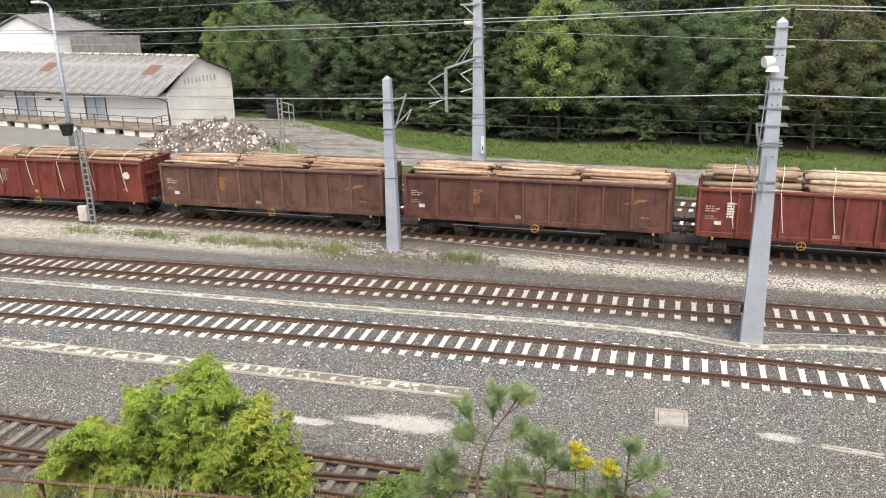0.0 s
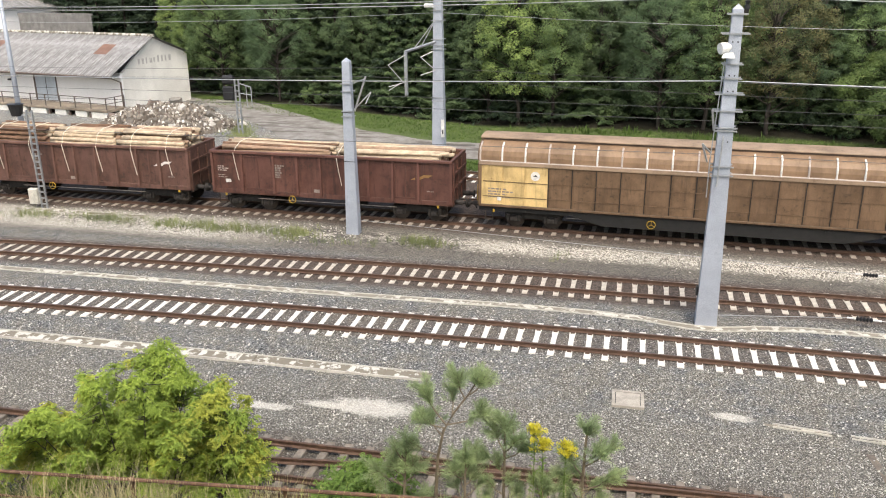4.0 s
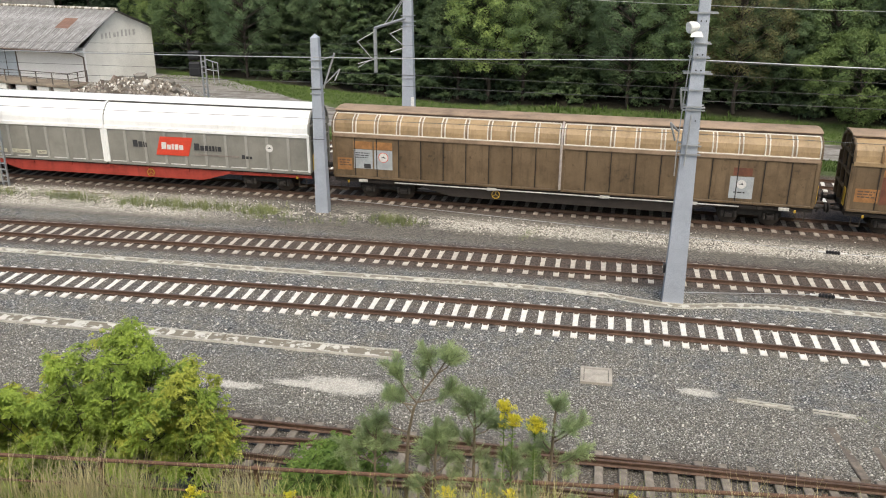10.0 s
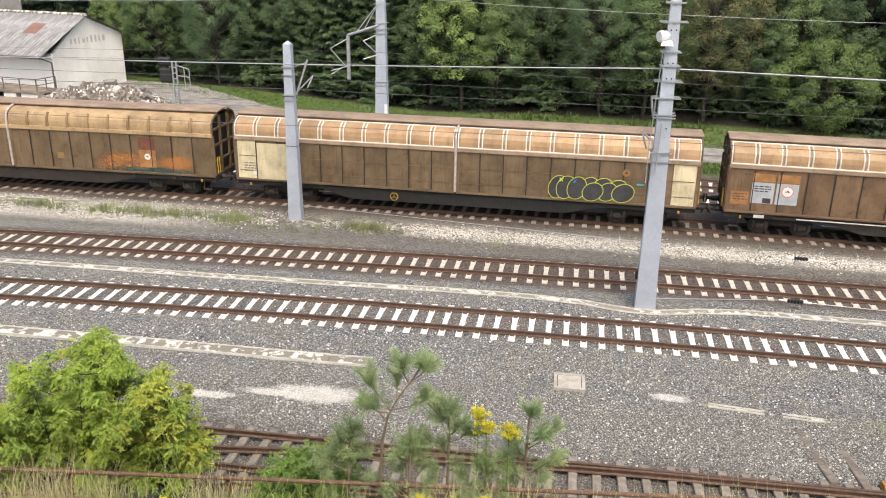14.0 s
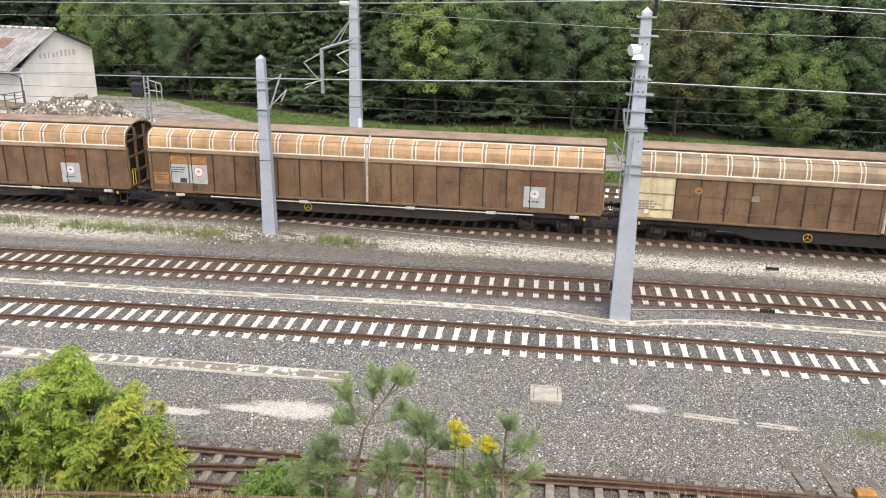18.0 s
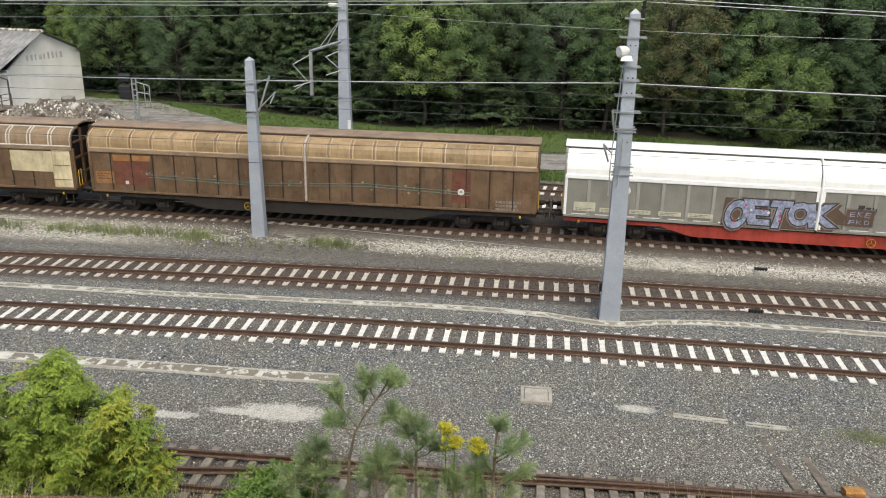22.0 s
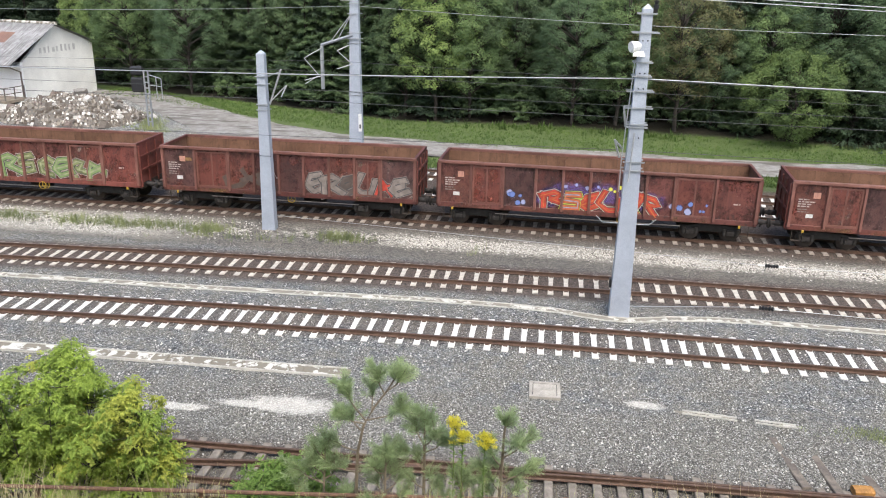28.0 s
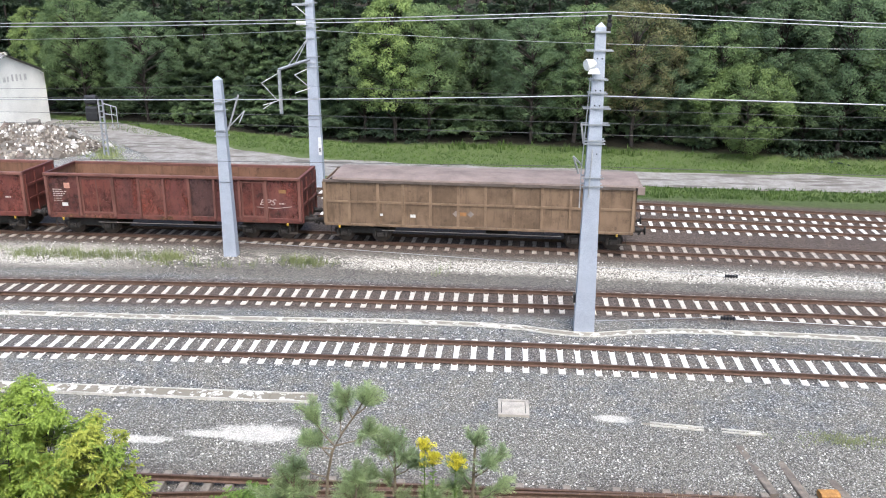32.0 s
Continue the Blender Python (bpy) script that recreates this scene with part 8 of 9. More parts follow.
def ribbed_wagons():
    Y = -1.449
    for x, label, up, wl, seed in ((66.85, "long soiled brown covered wagon with ochre hood and graffiti", P_OCHRE2, P_OLIVE, 1), (137.31, "long soiled brown covered wagon with ochre hood and orange panel", P_OCHRE, P_OLIVE, 2), (253.96, "soiled brown covered wagon with ochre hood and faint teal spray", P_OCHRE, P_CHOC, 3)):
        r, h = covered_wagon(label, x, 22.2, wl, up, P_CAPPALE if seed == 1 else P_CAP, P_BROWNSILL, "ribs" if seed < 3 else "hoops", frame_mat=P_TANFRAME)
        plate(r, -h + 0.25, -h + 1.2, 1.55, 2.15, C_ORANGE if seed != 1 else P_OCHRE, "data_panel", Y)
        bars(r, -h + 0.35, 2.0, (0.7, 0.6, 0.7), 0.06, C_SHADOW, seed, Y - 0.005)
        plate(r, -h + 1.25, -h + 2.15, 2.72, 3.02, C_ORANGE if seed > 1 else P_OCHRE2, "panel", Y)
        plate(r, -h + 2.25, -h + 3.2, 2.75, 3.02, C_ORANGE if seed > 1 else P_OCHRE2, "panel", Y)
        plate(r, -h + 1.25, -h + 3.1, 1.5, 2.7, C_RUSTRED, "panel", Y)
        plate(r, -h + 1.8, -h + 1.98, 1.55, 1.72, C_WHITE, "label_plate", Y - 0.006)
        plate(r, h - 4.0, h - 3.1, 2.35, 3.0, C_RUSTRED, "panel", Y)
        plate(r, h - 4.0, h - 3.1, 1.45, 2.34, C_ORANGE if seed == 2 else C_RUSTRED, "panel", Y)
        round_plate(r, h - 3.55, 2.0, 0.16, seed, Y - 0.006)
        if seed == 1:
            poly(r, [(-5.5, 1.25), (-5.6, 1.75), (-5.2, 2.15), (-4.4, 2.32), (-3.0, 2.30), (-1.7, 2.35), (-1.3, 2.1), (-1.25, 1.3), (-2.6, 1.17), (-4.6, 1.17)], C_PURPLE, Y, "spray_ground")
            tag(r, "NOLF", -5.0, -1.75, 1.38, 2.12, [C_RUSTRED, C_SHADOW, C_RUSTRED], [(C_INK, 0.09)], 5, Y, 0.95)
            rnd = random.Random(9)
            for k in range(34):
                part("spray_dot", G().disc((rnd.uniform(-5.35, -1.4), Y - 0.03, rnd.uniform(1.25, 2.25)), rnd.uniform(0.015, 0.035), seg=7, depth=0.006), C_LILAC, r)
            poly(r, [(-0.1, 1.15), (6.7, 1.15), (6.4, 1.75), (5.9, 1.6), (3.2, 2.4), (2.6, 1.9), (0.1, 1.7)], C_PINKRED, Y, "spray_ground")
            tag(r, "COLUMNO", 0.2, 6.0, 1.24, 2.0, [C_BLUE, C_BLUE, C_TEAL, C_GREEN, C_BLUE, C_TEAL, C_DGREEN], [(C_INK, 0.15)], 6, Y - 0.005, 1.0, 0.085, shine=True)
            bars(r, -7.4, 1.75, (0.5, 0.6), 0.12, C_WHITE, 12, Y)
            bars(r, -6.2, 1.7, (0.6, 0.4), 0.13, C_WHITE, 13, Y)
            bars(r, 6.9, 1.45, (1.6,), 0.13, C_WHITE, 14, Y)
        if seed == 2:
            patch(r, 4.4, 8.2, 1.0, 2.3, MIST_ORANGE, Y - 0.001)
            patch(r, 8.0, 10.2, 1.1, 2.25, MIST_ORANGE, Y - 0.0015)
            patch(r, 4.9, 10.4, 1.08, 1.5, MIST_GREEN, Y - 0.002)
            spray_piece(r, 3, 5.0, 7.6, 1.3, 1.95, [([C_SHADOW], 0.1)], 15, Y - 0.003)
            plate(r, -5.8, -5.3, 1.6, 2.0, C_GOLD, "faded_mark", Y)
            plate(r, 2.6, 2.95, 1.7, 2.0, C_GOLD, "faded_mark", Y)
        if seed == 3:
            rnd = random.Random(17)
            for px in (-8.1, -6.4, -4.6, -0.9, -0.4, 3.2, 5.2, 7.0):
                for _ in range(4):
                    part("spray_dot", G().disc((px + rnd.gauss(0, 0.16), Y - 0.004, rnd.uniform(1.8, 2.25)), rnd.uniform(0.035, 0.07), seg=10, depth=0.006), rnd.choice((C_FADE, C_FADE, C_FAINTTEAL)), r)
            for z in (1.95, 2.08):
                part("sprayed_line", G().tube([(-8.1, Y - 0.002, z), (-2.5, Y - 0.002, z - 0.15), (3, Y - 0.002, z + 0.1), (8.0, Y - 0.002, z - 0.1)], 0.018, 4), C_FAINTTEAL, r)
            bars(r, h - 1.9, 1.55, (1.2, 1.0, 1.1), 0.12, C_FADE, 18, Y)


def hooped_wagons():
    Y = -1.449
    for x, label, wl, seed in ((113.79, "long soiled brown covered wagon with white-framed hood panels", P_OLIVE, 1), (184.17, "long brown covered wagon with orange white-framed hood panels", P_CHOC, 2), (207.57, "long brown covered wagon with grey plates and white-framed hood", P_CHOC, 3)):
        r, h = covered_wagon(label, x, 22.2, wl, P_ORANGE if seed > 1 else P_OCHRE, P_CAP, P_BROWNSILL, "hoops")
        plate(r, -h + 0.2, -h + 0.95, 1.5, 2.1, C_ORANGE, "data_panel", Y)
        bars(r, -h + 0.3, 1.95, (0.6, 0.5, 0.6), 0.06, C_SHADOW, seed, Y - 0.005)
        a = plate(r, -h + 1.05, -h + 2.0, 1.6, 2.55, C_GREY, "grey_panel", Y)
        b = plate(r, -h + 2.08, -h + 3.0, 1.6, 2.55, C_GREY, "grey_panel", Y)
        plate(r, -h + 1.05, -h + 2.0, 2.58, 2.95, C_ORANGE, "panel", Y)
        plate(r, -h + 2.08, -h + 3.0, 2.58, 2.95, C_ORANGE, "panel", Y)
        bars(r, -h + 1.15, 2.35, (0.7, 0.7, 0.6), 0.05, C_INK, seed + 3, Y - 0.005)
        plate(r, -h + 1.55, -h + 1.9, 1.62, 1.85, C_INK, "label_plate", Y - 0.006)
        round_plate(r, -h + 2.55, 2.2, 0.22, seed, Y - 0.006)
        part("ring", G().disc((-h + 2.55, Y - 0.007, 2.2), 0.25, seg=18, inner=0.2, depth=0.01), C_RED, r)
        plate(r, 7.5, 8.5, 1.35, 2.35, C_GREY, "grey_panel", Y)
        plate(r, 7.6, 8.4, 2.4, 2.75, C_RUSTRED, "panel", Y)
        round_plate(r, 8.0, 2.0, 0.2, seed, Y - 0.006)
        bars(r, 7.7, 1.6, (0.5,), 0.06, C_INK, seed + 7, Y - 0.005)
        if seed == 2:
            plate(r, 0.35, 1.0, 1.35, 1.7, C_WHITE, "label_plate", Y)
        for px in (-9.6, -3.2, 2.1, 6.0, 9.9):
            part("pale_bracket", G().cbox(px - 0.22, px + 0.22, -1.5, -1.44, 0.92, 1.06, 0.01), M_PATCHSTONE, r)
        part("pale_rod", G().tube([(-8, -1.46, 0.98), (8, -1.46, 0.98)], 0.03, 6), M_PATCHSTONE, r)


def cream_end_wagons():
    Y = -1.449
    for x, label, wl, up, cr, seed in ((43.38, "long dark brown covered wagon with yellow-cream end panels", P_CHOC, P_DKHOOD, P_CREAM2, 1), (160.72, "long olive-brown covered wagon with cream ends and black graffiti", P_OLIVE, P_ORANGE, P_CREAM, 2), (230.83, "long dark brown covered wagon with cream end panels", P_CHOC, P_TANHOOD, P_CREAM, 3)):
        ends = {1: (3, 3), 2: (1, 1), 3: (2, 1)}[seed]
        r, h = covered_wagon(label, x, 22.2, wl, up, P_CAP, P_BLACKSILL, "lines" if seed == 1 else "hoops", endw=(*ends, cr))
        bars(r, -h + 0.45, 1.95, (0.9, 1.2, 0.9, 1.1), 0.07, C_FADE, seed, Y)
        plate(r, -h + 0.9, -h + 1.08, 1.42, 1.6, C_WHITE, "label_plate", Y - 0.002)
        if seed == 1:
            round_plate(r, -h + 2.7, 2.7, 0.22, 1, Y)
            round_plate(r, h - 3.0, 2.7, 0.22, 1, Y)
        else:
            for px in (-h + 3.2, h - 3.2):
                part("round_sign", G().disc((px, Y - 0.004, 2.6), 0.17, seg=16, depth=0.01), C_ORANGE, r)
                poly(r, [(px - 0.09, 2.55), (px + 0.02, 2.66), (px + 0.1, 2.58), (px, 2.56)], C_INK, Y - 0.012)
        for zz in (1.62, 2.35):
            part("wall_seam", G().box(-h + 0.2, h - 0.2, Y - 0.014, Y, zz - 0.014, zz + 0.014), wl, r)
        if seed == 2:
            plate(r, -h + 1.15, -h + 2.9, 1.16, 3.02, P_CREAM, "panel", Y - 0.016)
            rings = [(6.28, 1.98, 0.34, 0.30), (6.88, 1.98, 0.38, 0.30), (7.55, 1.95, 0.36, 0.28), (4.85, 1.76, 0.42, 0.53), (5.22, 1.76, 0.42, 0.53), (5.72, 1.76, 0.42, 0.52), (7.12, 1.66, 0.42, 0.42), (7.82, 1.64, 0.48, 0.42), (6.45, 1.63, 0.45, 0.42)]
            for k, (cx, cz, rx, rz) in enumerate(rings):
                for grow, paint, nm, dy in ((0.035, C_LIME, "spray_outline", 0.0), (0.0, C_INK, "spray_letter", 0.003)):
                    poly(r, [(cx + (rx + grow) * math.cos(q * 0.2618) + 0.08 * math.sin(q * 0.2618), cz + (rz + grow) * math.sin(q * 0.2618)) for q in range(24)], paint, Y - 0.014 - 0.006 * k - dy, nm)
            for px, pz, col in ((5.0, 2.12, C_LIME), (5.62, 2.1, C_BLUE)):
                poly(r, [(px - 0.10, pz - 0.08), (px - 0.06, pz - 0.10), (px + 0.10, pz + 0.08), (px + 0.06, pz + 0.10)], col, Y - 0.075, "spray_stroke")
                poly(r, [(px - 0.10, pz + 0.08), (px - 0.06, pz + 0.10), (px + 0.08, pz - 0.06), (px + 0.05, pz - 0.09)], col, Y - 0.080, "spray_stroke")
            plate(r, 8.4, 8.8, 2.05, 2.12, C_TEAL, "spray_stroke", Y - 0.016)
        if seed == 3:
            plate(r, h - 2.2 - 1.1, h - 1.1, 2.0, 3.05, P_CREAM, "panel", Y - 0.013)
            plate(r, -h + 5.5, -h + 5.85, 2.25, 2.5, C_FADE, "label_plate", Y - 0.013)
            words(r, "51", -h + 4.2, 1.6, 0.45, C_INK, Y - 0.014, 0, 0.2)
        for px in (-8.0, -5.2, 0.5, 4.0, 8.4):
            part("pale_bracket", G().cbox(px - 0.1, px + 0.1, -1.27, -1.225, 0.84, 0.98, 0.01), M_PATCHSTONE, r)


def silver_wagons():
    Y = -1.449
    for x, seed in ((90.2, 1), (277.47, 2)):
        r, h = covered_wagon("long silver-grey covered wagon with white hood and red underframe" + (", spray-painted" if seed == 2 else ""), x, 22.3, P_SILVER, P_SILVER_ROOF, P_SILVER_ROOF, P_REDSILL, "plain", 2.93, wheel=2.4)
        # a red leaning panel with pale blocks between blocks of dark lettering
        cx = 3.9
        poly(r, [(cx - 1.05, 1.72), (cx + 0.75, 1.72), (cx + 1.05, 2.68), (cx - 0.75, 2.68)], C_RED, Y - 0.03, "red_panel")
        letter_blocks(r, cx - 0.72, 2.03, 0.36, (0.26, 0.2, 0.12, 0.2, 0.22), C_WHITE, Y - 0.037, 0.1, 1)
        letter_blocks(r, cx - 2.3, 2.08, 0.36, (0.26, 0.22, 0.07, 0.07), C_INK, Y - 0.03, 0.0, 2)
        letter_blocks(r, cx + 1.1, 2.05, 0.36, (0.28, 0.2, 0.18, 0.12, 0.12, 0.07, 0.2), C_INK, Y - 0.03, 0.0, 3)
        plate(r, cx + 1.1, cx + 3.5, 1.78, 1.86, C_FADE, "lettering_bar", Y - 0.03)
        letter_blocks(r, cx + 3.65, 1.74, 0.2, (0.17, 0.14, 0.14), C_INK, Y - 0.03, 0.0, 4)
        for k, px in enumerate((-h + 0.45, -h + 1.65, -h + 3.0, -h + 4.3, -h + 5.6, -h + 7.1)):
            w = (1.0, 0.9, 0.95, 1.0, 1.1, 0.55)[k]
            plate(r, px, px + w, 1.42, 1.62 if k else 1.85, C_CREAM2, "label_plate", Y - 0.028)
            bars(r, px + 0.08, 1.53, (w * 0.8, w * 0.6), 0.035, C_FADE, 30 + k, Y - 0.033, 0.03)
        round_plate(r, -h + 2.8, 2.5, 0.19, seed, Y)
        round_plate(r, h - 2.1, 2.35, 0.2, seed, Y - 0.028)
        for k in range(20):
            px = -h + 0.35 + k * 1.1 + (0.1 if k > 9 else 0)
            plate(r, px, px + 0.85, 1.24, 1.29, C_WHITE, "white_dash", Y)
        for k in range(12):
            part("bracket", G().cbox(-h + 1.2 + k * 1.8, -h + 1.3 + k * 1.8, -1.28, -1.225, 0.86, 1.0, 0.01), P_REDSILL, r)
        if seed == 2:
            bx = -3.4
            poly(r, [(bx - 0.7, 1.15), (bx + 4.1, 1.15), (bx + 4.15, 1.5), (bx + 4.9, 1.5), (bx + 4.9, 1.62), (bx + 4.2, 2.2), (bx + 4.35, 2.42), (bx + 2.0, 2.45), (bx - 0.6, 2.47)], C_SHADOW, Y - 0.03, "spray_ground")
            tag(r, "OETOK", bx - 0.5, bx + 4.0, 1.22, 2.36, [C_LILAC, C_LILAC, C_LILAC], [(C_FADE, 0.12), (C_INK, 0.085)], 40, Y - 0.034, 1.0, 0.045, 5)
            plate(r, bx + 4.5, bx + 5.75, 1.42, 2.28, C_FADE, "spray_ground", Y - 0.03)
            plate(r, bx + 4.55, bx + 5.7, 1.47, 2.23, C_SHADOW, "spray_ground", Y - 0.036)
            tag(r, "EKE", bx + 4.65, bx + 5.6, 1.9, 2.15, [C_LILAC], [], 41, Y - 0.038, 0.7, 0.0)
            tag(r, "FKD", bx + 4.65, bx + 5.6, 1.55, 1.78, [C_LILAC], [], 42, Y - 0.038, 0.7, 0.0)
            rnd = random.Random(8)
            for _ in range(14):
                px, pz = bx + rnd.uniform(-0.3, 3.8), rnd.uniform(1.3, 2.3)
                part("spray_dot", G().disc((px, Y - 0.062, pz), rnd.uniform(0.03, 0.07), seg=8, depth=0.005), rnd.choice((C_TEAL, C_WHITE, C_PINKRED)), r)


def tank_wagon():
    root = thing("tank_wagon", "soiled brown and cream tank wagon on black underframe", "goods wagon", "wagons of the goods train")
    top, n = 4.06, 28
    st = [(-5.45, 0.35), (-5.42, 0.7), (-5.33, 0.98), (-5.15, 1.13), (-4.9, 1.17), (-3.0, 1.22), (-1.6, 1.33), (0, 1.46), (1.6, 1.33), (3.0, 1.22), (4.9, 1.17), (5.15, 1.13), (5.33, 0.98), (5.42, 0.7), (5.45, 0.35)]

    def shell(rows, grow=0.0):
        g = G()
        for x, r in rows:
            zc = top - max(r, 1.13) if abs(x) < 5.16 else top - 1.15
            for k in range(n):
                t = 2 * math.pi * k / n
                g.v.append((x, (r + grow) * math.sin(t), zc + (r + grow) * math.cos(t)))
        for i in range(len(rows) - 1):
            for k in range(n):
                k2 = (k + 1) % n
                g.f.append((i * n + k, i * n + k2, (i + 1) * n + k2, (i + 1) * n + k))
        g.f += [tuple(range(n)), tuple((len(rows) - 1) * n + k for k in range(n))[::-1]]
        return g
    part("tank", shell(st), tank_paint(), root, smooth=True)
    for x in (-2.5, -1.2, -0.2, 0.9, 2.2, -5.0, 5.0):
        r = float(np.interp(x, [q[0] for q in st], [q[1] for q in st]))
        part("weld_band", shell([(x - 0.03, r + 0.003), (x + 0.03, r + 0.003)], 0.006), M_GRIME, root, smooth=False)

    def on_tank(x0, x1, z0, z1, mat, nm, lift=0.012):
        g = G()
        m = 6
        for x in (x0, (x0 + x1) / 2, x1):
            r = float(np.interp(x, [q[0] for q in st], [q[1] for q in st]))
            zc = top - r
            for i in range(m + 1):
                z = z0 + (z1 - z0) * i / m
                g.v.append((x, -math.sqrt(max(0.01, r * r - (z - zc) ** 2)) - lift, z))
        g.f = [(j * (m + 1) + i, (j + 1) * (m + 1) + i, (j + 1) * (m + 1) + i + 1, j * (m + 1) + i + 1) for j in range(2) for i in range(m)]
        return part(nm, g, mat, root)
    on_tank(-4.85, -3.1, 2.5, 3.3, C_CREAM, "logo_panel")
    on_tank(-4.70, -4.48, 2.78, 2.98, C_INK, "logo_mark", 0.02)
    on_tank(-4.42, -4.2, 2.78, 2.98, C_INK, "logo_mark", 0.02)
    on_tank(-4.56, -4.34, 3.0, 3.16, C_INK, "logo_mark", 0.02)
    for k in range(3):
        on_tank(-4.05 + 0.27 * k, -3.84 + 0.27 * k, 2.80, 3.08, C_INK, "logo_mark", 0.02)
    on_tank(-2.3, -2.15, 2.15, 3.15, C_CREAM, "level_strip", 0.06)
    on_tank(2.95, 4.3, 2.4, 3.4, C_CREAM, "data_panel")
    on_tank(2.3, 2.94, 2.6, 3.05, C_CREAM, "data_panel")
    on_tank(3.4, 3.46, 2.2, 3.3, M_GRIME, "ladder_bar", 0.05)
    on_tank(3.56, 3.62, 2.2, 3.3, M_GRIME, "ladder_bar", 0.05)
    g = part("top_walkway", G().box(-1.2, 4.6, -0.32, 0.32, top + 0.04, top + 0.07), C_FADE, root)
    for x in (-1.1, 0.3, 1.7, 3.1, 4.5):
        part("stanchion", G().tube([(x, 0.3, top + 0.07), (x, 0.42, top + 0.3)], 0.02, 5), C_FADE, g)
    part("hand_rail", G().tube([(-1.2, 0.42, top + 0.3), (4.6, 0.42, top + 0.3)], 0.02, 5), C_FADE, g)
    d = part("manhole_dome", G().tube([(0, 0, top - 0.05), (0, 0, top + 0.28)], 0.3, 12), P_TANK, root)
    part("dome_lid", G().tube([(0, 0, top + 0.28), (0, 0, top + 0.36)], 0.36, 12), M_GRIME, d)
    for s in (-1, 1):
        part("saddle", G().add([(s * 5.3, -1.15, 1.1), (s * 2.2, -1.15, 1.1), (s * 3.1, -1.1, 1.95), (s * 5.2, -1.1, 2.05), (s * 5.3, 1.15, 1.1), (s * 2.2, 1.15, 1.1), (s * 3.1, 1.1, 1.95), (s * 5.2, 1.1, 2.05)], [(0, 1, 2, 3), (4, 7, 6, 5), (0, 3, 7, 4), (1, 5, 6, 2), (3, 2, 6, 7), (0, 4, 5, 1)]), P_SADDLE, root)
        part("sole_bar", G().cbox(-5.65, 5.65, s * 1.05 - 0.08, s * 1.05 + 0.08, 0.86, 1.12, 0.02), P_BLACKSILL, root)
    plate(root, -5.25, -3.4, 1.2, 1.9, P_BLACKSILL, "data_plate", -1.2)
    bars(root, -4.6, 1.75, (0.5, 0.7, 0.9, 0.5), 0.05, C_WHITE, 44, -1.206)
    plate(root, -4.95, -4.7, 1.3, 1.5, C_WHITE, "label_plate", -1.206)
    part("platform", G().box(5.2, 5.7, -1.2, 1.2, 1.13, 1.2), M_GRIME, root)
    for y in (-1.1, 0, 1.1):
        part("end_post", G().tube([(5.68, y, 1.2), (5.68, y, 2.2)], 0.03, 6), M_GRIME, root)
    part("end_rail", G().tube([(5.68, -1.1, 2.2), (5.68, 1.1, 2.2)], 0.03, 6), M_GRIME, root)
    part("ladder", G().tube([(5.5, -1.25, 0.6), (5.5, -1.25, 3.6)], 0.03, 6), M_GRIME, root)
    running_gear(root, 3.95, 5.7)
    part("orange_lever", G().cbox(3.4, 3.5, -1.3, -1.26, 0.65, 1.1, 0.01), C_ORANGE, root)
    put_wagon(root, 306.45)


def tank_paint():
    """Brown overspill over a cream tank: pale round the middle bands, streaked."""
    m, nt, b = nodes_of("soiled_cream_and_brown_tank")
    v = stretched(nt, 1, 1, 1)
    sp = nt.nodes.new("ShaderNodeSeparateXYZ")
    link(nt, v, sp.inputs[0])
    st = tex_noise(nt, stretched(nt, 2.5, 0.4, 0.3), 2.5, 5, 0.65)
    big = tex_noise(nt, v, 0.9, 5)
    ax = math_node(nt, "ABSOLUTE", math_node(nt, "ADD", sp.outputs[0], 0.15))
    near = ramp(nt, math_node(nt, "ADD", ax, math_node(nt, "MULTIPLY", big, 1.4)), 2.3, 1.2)
    low = ramp(nt, math_node(nt, "ADD", sp.outputs[2], math_node(nt, "MULTIPLY", big, 0.8)), 3.1, 2.35)
    pale = math_node(nt, "MAXIMUM", math_node(nt, "MULTIPLY", near, 0.9), math_node(nt, "MULTIPLY", low, math_node(nt, "MULTIPLY", ramp(nt, ax, 4.2, 1.8), 0.6)))
    c = mixed(nt, pale, mixed(nt, big, (0.075, 0.035, 0.026), (0.20, 0.10, 0.07)), (0.60, 0.50, 0.37))
    c = mixed(nt, math_node(nt, "MULTIPLY", ramp(nt, st, 0.45, 0.75), 0.75), c, (0.09, 0.05, 0.035))
    link(nt, c, b.inputs["Base Color"])
    b.inputs["Roughness"].default_value = 0.55
    return m


